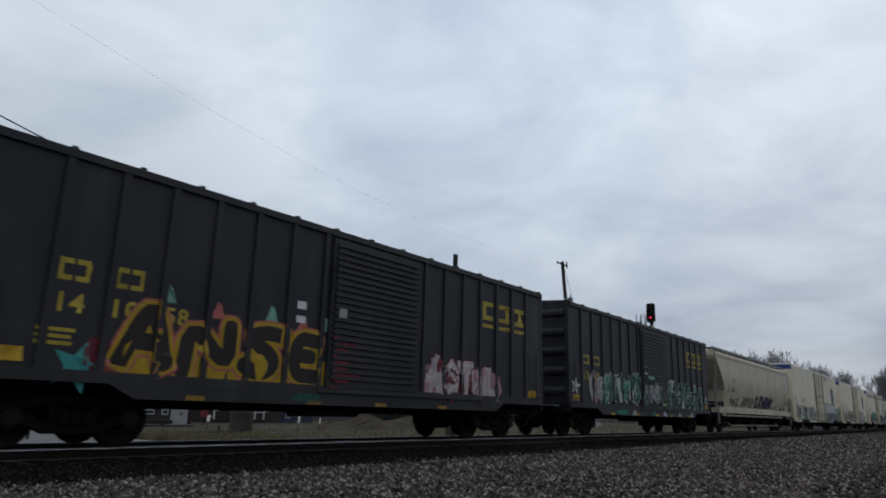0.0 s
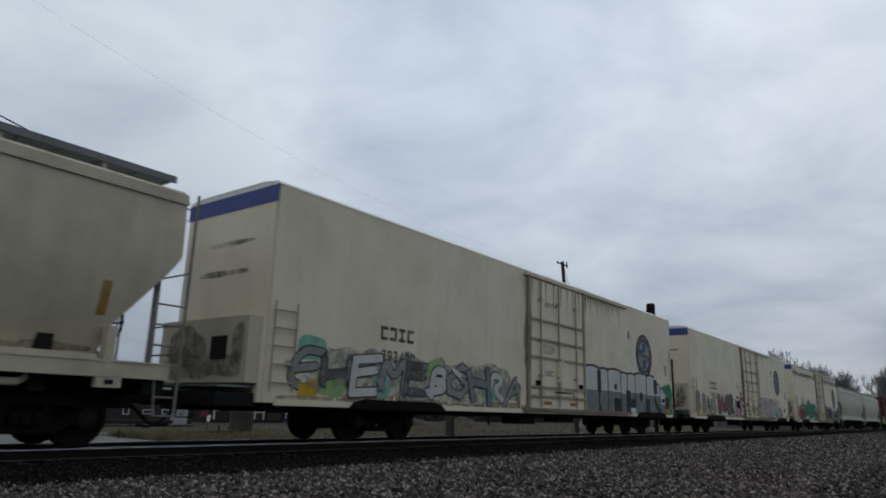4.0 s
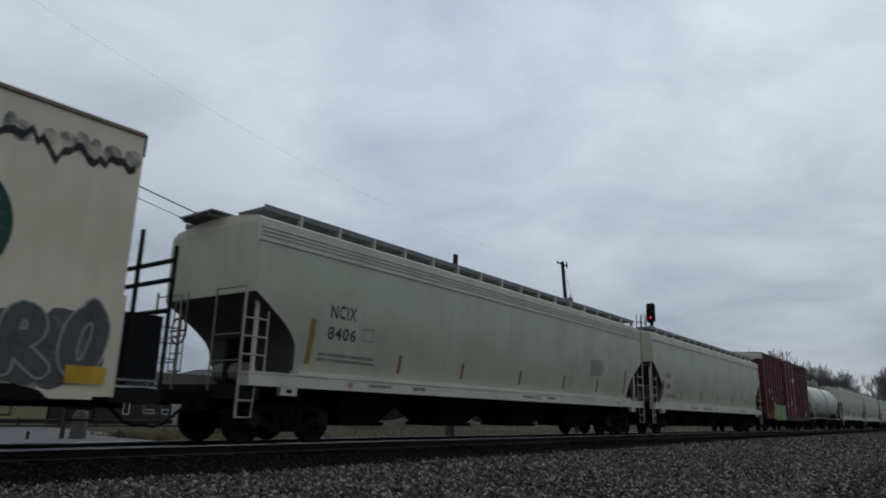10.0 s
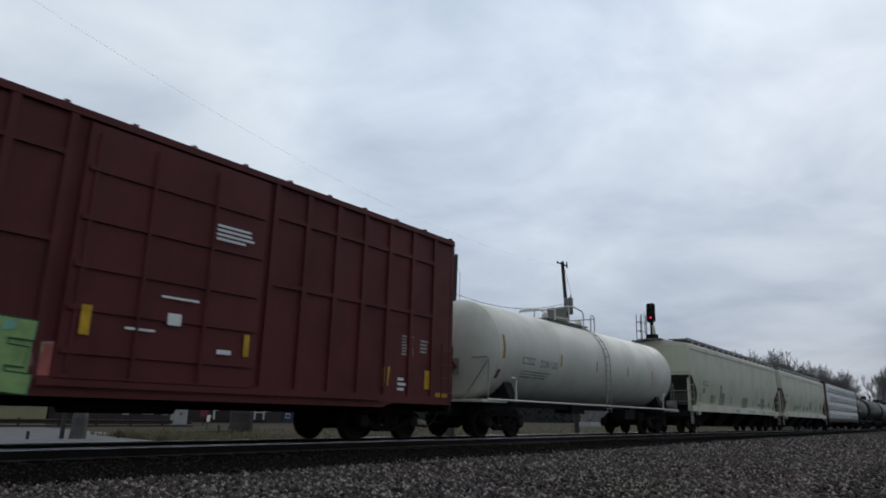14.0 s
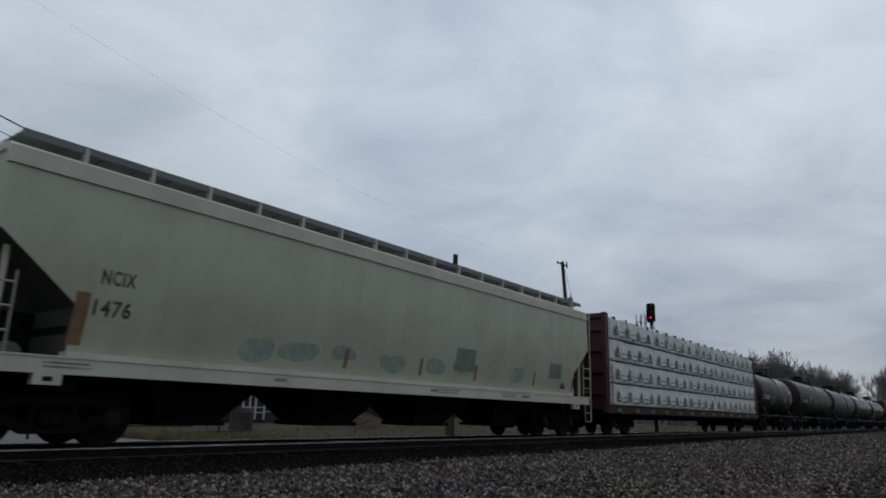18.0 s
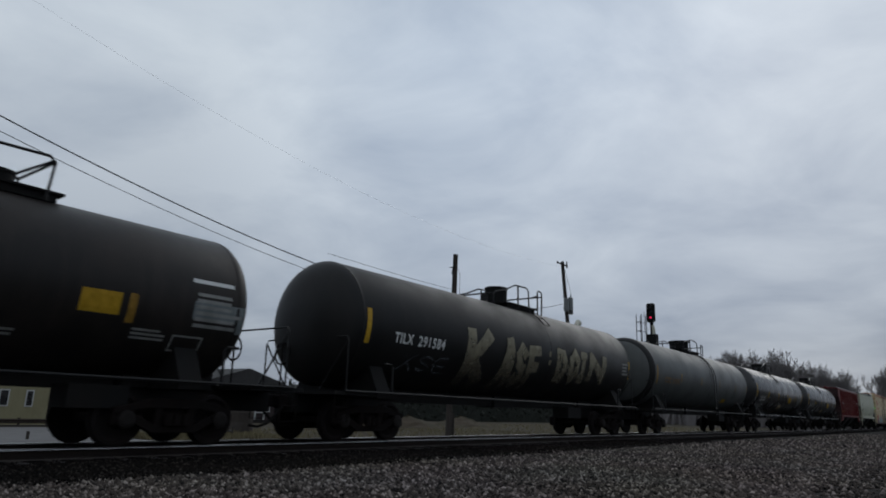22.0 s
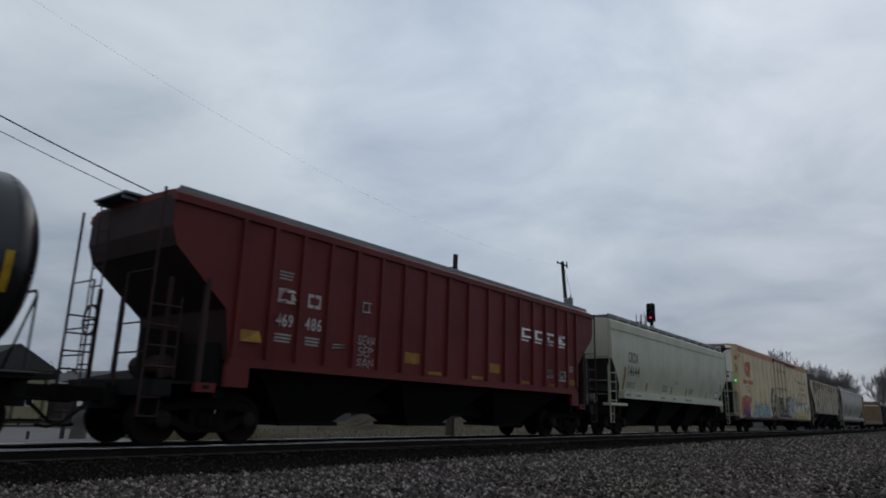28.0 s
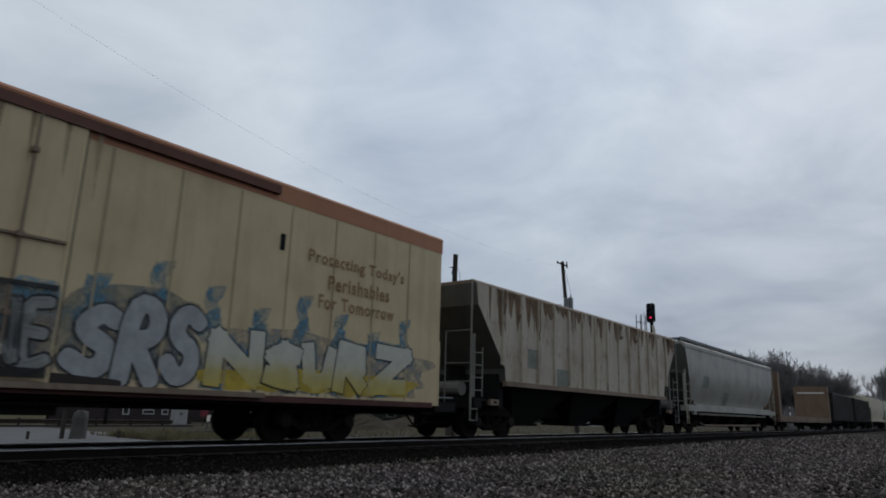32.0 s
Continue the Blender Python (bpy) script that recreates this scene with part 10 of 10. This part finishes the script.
def heap(x, y, r, h, seed):
    bm = bmesh.new()
    n, m = 18, 7
    rows = []
    for i in range(m):
        f = i / (m - 1)
        rows.append([bm.verts.new((r * (1 - f) * math.cos(k * math.tau / n) * (1 + 0.25 * noise.noise(Vector((k * 0.9, i, seed)))), 1.6 * r * (1 - f) * math.sin(k * math.tau / n),
                                   h * f * (1 + 0.3 * noise.noise(Vector((k * 0.7, i * 0.8, seed + 4)))) - 0.1)) for k in range(n)])
    for u, w in zip(rows, rows[1:]):
        for k in range(n):
            bm.faces.new((u[k], u[(k + 1) % n], w[(k + 1) % n], w[k]))
    ob = new("rubble_mound", finish("rubble_mound", bm, M["dirt"]))
    tagged(ob, "low heap of pale rubble and gravel", "gravel heap", "heaps behind the track")
    ob.matrix_basis = pose(x, y, -0.95)


heap(-28, 42.0, 2.6, 1.5, 1)
heap(-30, 50, 3.4, 1.3, 2)
heap(-27, 37, 2.2, 0.7, 3)
heap(-34, 64, 3.4, 1.3, 4)

# bare winter trees
M["bark"] = paint("grey_bark", (0.165, 0.152, 0.15), (0.11, 0.10, 0.098), 0.4, 0.95)


def tree_mesh(seed, height, spread_out, levels=5):
    rnd = random.Random(seed)
    verts, faces = [], []

    def limb(p, d, length, r, level):
        q = p + d * length
        a = d.orthogonal().normalized()
        b = d.cross(a)
        n = 5 if level < 2 else 3
        i0 = len(verts)
        for c, rr in ((p, r), (q, r * 0.62)):
            for k in range(n):
                verts.append(c + rr * (math.cos(k * math.tau / n) * a + math.sin(k * math.tau / n) * b))
        for k in range(n):
            faces.append((i0 + k, i0 + (k + 1) % n, i0 + n + (k + 1) % n, i0 + n + k))
        if level >= levels:
            return
        for c in range(rnd.randint(3, 4) if level else 9):
            f = rnd.uniform(0.35, 1.0) if c else 1.0
            w = Vector((rnd.uniform(-1, 1), rnd.uniform(-1, 1), rnd.uniform(-0.2, 0.8)))
            nd = (d * 0.8 + w.normalized() * spread_out + Vector((0, 0, 0.12))).normalized()
            limb(p + d * length * f, nd, length * rnd.uniform(0.52, 0.78), max(0.011, r * (1 - 0.45 * f) * rnd.uniform(0.40, 0.56)), level + 1)

    limb(Vector((0, 0, -0.3)), Vector((0.04, 0.02, 1)).normalized(), height * 0.26, height * 0.020, 0)
    me = bpy.data.meshes.new("crown")
    trunk = bpy.data.meshes.new("trunk")
    k0 = 10
    trunk.from_pydata(verts[:k0], [], faces[:5])
    me.from_pydata(verts[k0:], [], [tuple(i - k0 for i in f) for f in faces[5:]])
    for m in (me, trunk):
        m.materials.append(M["bark"])
    return trunk, me


def bare_trees():
    kinds = []
    for k in range(5):
        tr, cr = tree_mesh(k + 20, 9.0, 0.62 + 0.05 * k, 6)
        vs = [v.co for v in cr.vertices]
        kinds.append((tr, cr, max(v.z for v in vs), max(max(abs(v.x), abs(v.y)) for v in vs)))
    rnd = random.Random(77)
    # x, y, height and crown radius of the far trees along the railway
    near_wood = [(-49.5, 174.4, 14.9, 7.9), (-45.5, 175.8, 14.7, 7.9), (-43.4, 181.7, 14.6, 7.9), (-38.9, 177.8, 16.8, 8.6), (-40.9, 192.8, 19.2, 7.9),
                 (-36.2, 183.8, 19.1, 8.6), (-32.2, 174.5, 18.3, 7.9), (-35.3, 194.3, 19.8, 8.6), (-31.2, 185.0, 19.5, 8.6), (-29.0, 183.5, 19.8, 8.6),
                 (-28.5, 190.7, 20.4, 8.6), (-24.6, 181.3, 18.4, 7.9), (-24.5, 188.5, 18.0, 7.9), (-22.5, 186.8, 16.8, 7.2), (-22.9, 196.9, 16.1, 6.5)]
    far_wood = [(-20.3, 197.4, 18.2, 4.3), (-19.1, 202.6, 15.6, 5.0), (-17.2, 207.9, 17.2, 7.2), (-16.2, 218.2, 15.8, 6.5), (-13.6, 213.5, 16.0, 7.2),
                (-13.6, 223.5, 15.5, 6.5), (-54.6, 225.3, 16.7, 10.1), (-46.3, 227.6, 18.6, 10.1), (-41.0, 234.0, 19.0, 10.1), (-34.7, 235.4, 18.0, 10.1),
                (-29.4, 236.4, 15.7, 10.1), (-24.8, 247.3, 15.5, 10.1), (-19.4, 248.0, 14.8, 8.6), (-1.7, 189.5, 14.9, 5.8), (-0.3, 194.6, 16.9, 7.9)]
    for x, y, tall, wide in near_wood + far_wood:
        t = new("bare_tree")
        tagged(t, "bare grey leafless winter tree with fine twigs", "tree", "bare trees in the distance")
        t.matrix_basis = pose(x, y, -0.95, 0, 0, rnd.uniform(0, 360))
        tr, cr, h, w = kinds[rnd.randrange(5)]
        t.scale = (wide / w, wide / w, tall / h)
        part("trunk", tr, None, t)
        part("crown", cr, None, t)


bare_trees()


def brush_line():
    """A dark thicket at the foot of the trees."""
    rng = np.random.default_rng(6)
    bm = bmesh.new()
    for k in range(1500):
        ang = -0.45 + 0.46 * rng.random()
        dist = 175 + 60 * rng.random()
        x, y = 12.1 + dist * math.sin(ang), dist * math.cos(ang)
        h = 1.2 + 3.4 * rng.random()
        d = rng.normal(0, 0.5, 2)
        v = [bm.verts.new(p) for p in ((x - 0.25, y, -1), (x + 0.25, y, -1), (x + d[0] + 0.5, y + d[1], h * 0.6), (x + d[0], y + d[1], h))]
        bm.faces.new((v[0], v[1], v[2], v[3]))
    tagged(new("thicket", finish("thicket", bm, M["bark"])), "dark brushy thicket under the far trees", "thicket", kind="stuff")


brush_line()


def tree_line():
    """A dark hedge of evergreens and brush beyond the houses."""
    rng = np.random.default_rng(16)
    verts, faces = [], []
    for k in range(9000):
        y = -70 + 210 * rng.random()
        x = -60 - 7 * rng.random() + 0.05 * y
        top = 4.6 + 1.5 * noise.noise(Vector((y * 0.12, 0, 0))) + 0.8 * noise.noise(Vector((y * 0.6, 4, 0)))
        z = -0.9 + top * rng.random() ** 0.7
        s = 0.15 + 0.2 * rng.random()
        d = rng.normal(0, 1, (3, 3)) * s
        i = len(verts)
        verts += [(x + a, y + b, z + c) for a, b, c in d]
        faces.append((i, i + 1, i + 2))
    me = bpy.data.meshes.new("tree_line")
    # solid heart of the hedge
    ys = spread(-72, 142, 140)
    i = len(verts)
    for y in ys:
        top = 3.4 + 1.5 * noise.noise(Vector((y * 0.12, 0, 0))) + 0.8 * noise.noise(Vector((y * 0.6, 4, 0)))
        verts += [(-64 + 0.05 * y, y, -1.0), (-64 + 0.05 * y, y, top), (-66 + 0.05 * y, y, top * 0.8), (-66 + 0.05 * y, y, -1.0)]
    for k in range(len(ys) - 1):
        for c in range(3):
            faces.append((i + 4 * k + c, i + 4 * k + 4 + c, i + 4 * k + 5 + c, i + 4 * k + 1 + c))
    me.from_pydata(verts, [], faces)
    me.materials.append(M["evergreen"])
    tagged(new("tree_line", me), "dark evergreen tree line behind the houses", "tree line", kind="stuff")


M["evergreen"] = paint("dark_evergreen", (0.020, 0.024, 0.018), (0.012, 0.012, 0.010), 0.5, 0.9)
tree_line()


# ---- what moves: the whole train ----
def motions():
    times = [2.0 * k for k in range(17)]
    for car, centre in CARS:
        walk(car, [(t, pose(0, centre - travelled(t), 0)) for t in times])
    for b, x, y, z, turn in BUNDLES:
        walk(b, [(t, pose(x, y - travelled(t), z, 0, 0, turn)) for t in times])
    shared = {}
    for w, k in WHEELSETS:
        if k not in shared:
            dy = (-0.889, 0.889)[k]
            walk(w, [(n / 30, pose(0, dy, 0.457, math.degrees(travelled(n / 30) / 0.457) % 360)) for n in range(961)])
            shared[k] = w.animation_data
        else:
            w.rotation_mode = "QUATERNION"
            a = w.animation_data_create()
            a.action, a.action_slot = shared[k].action, shared[k].action_slot


motions()
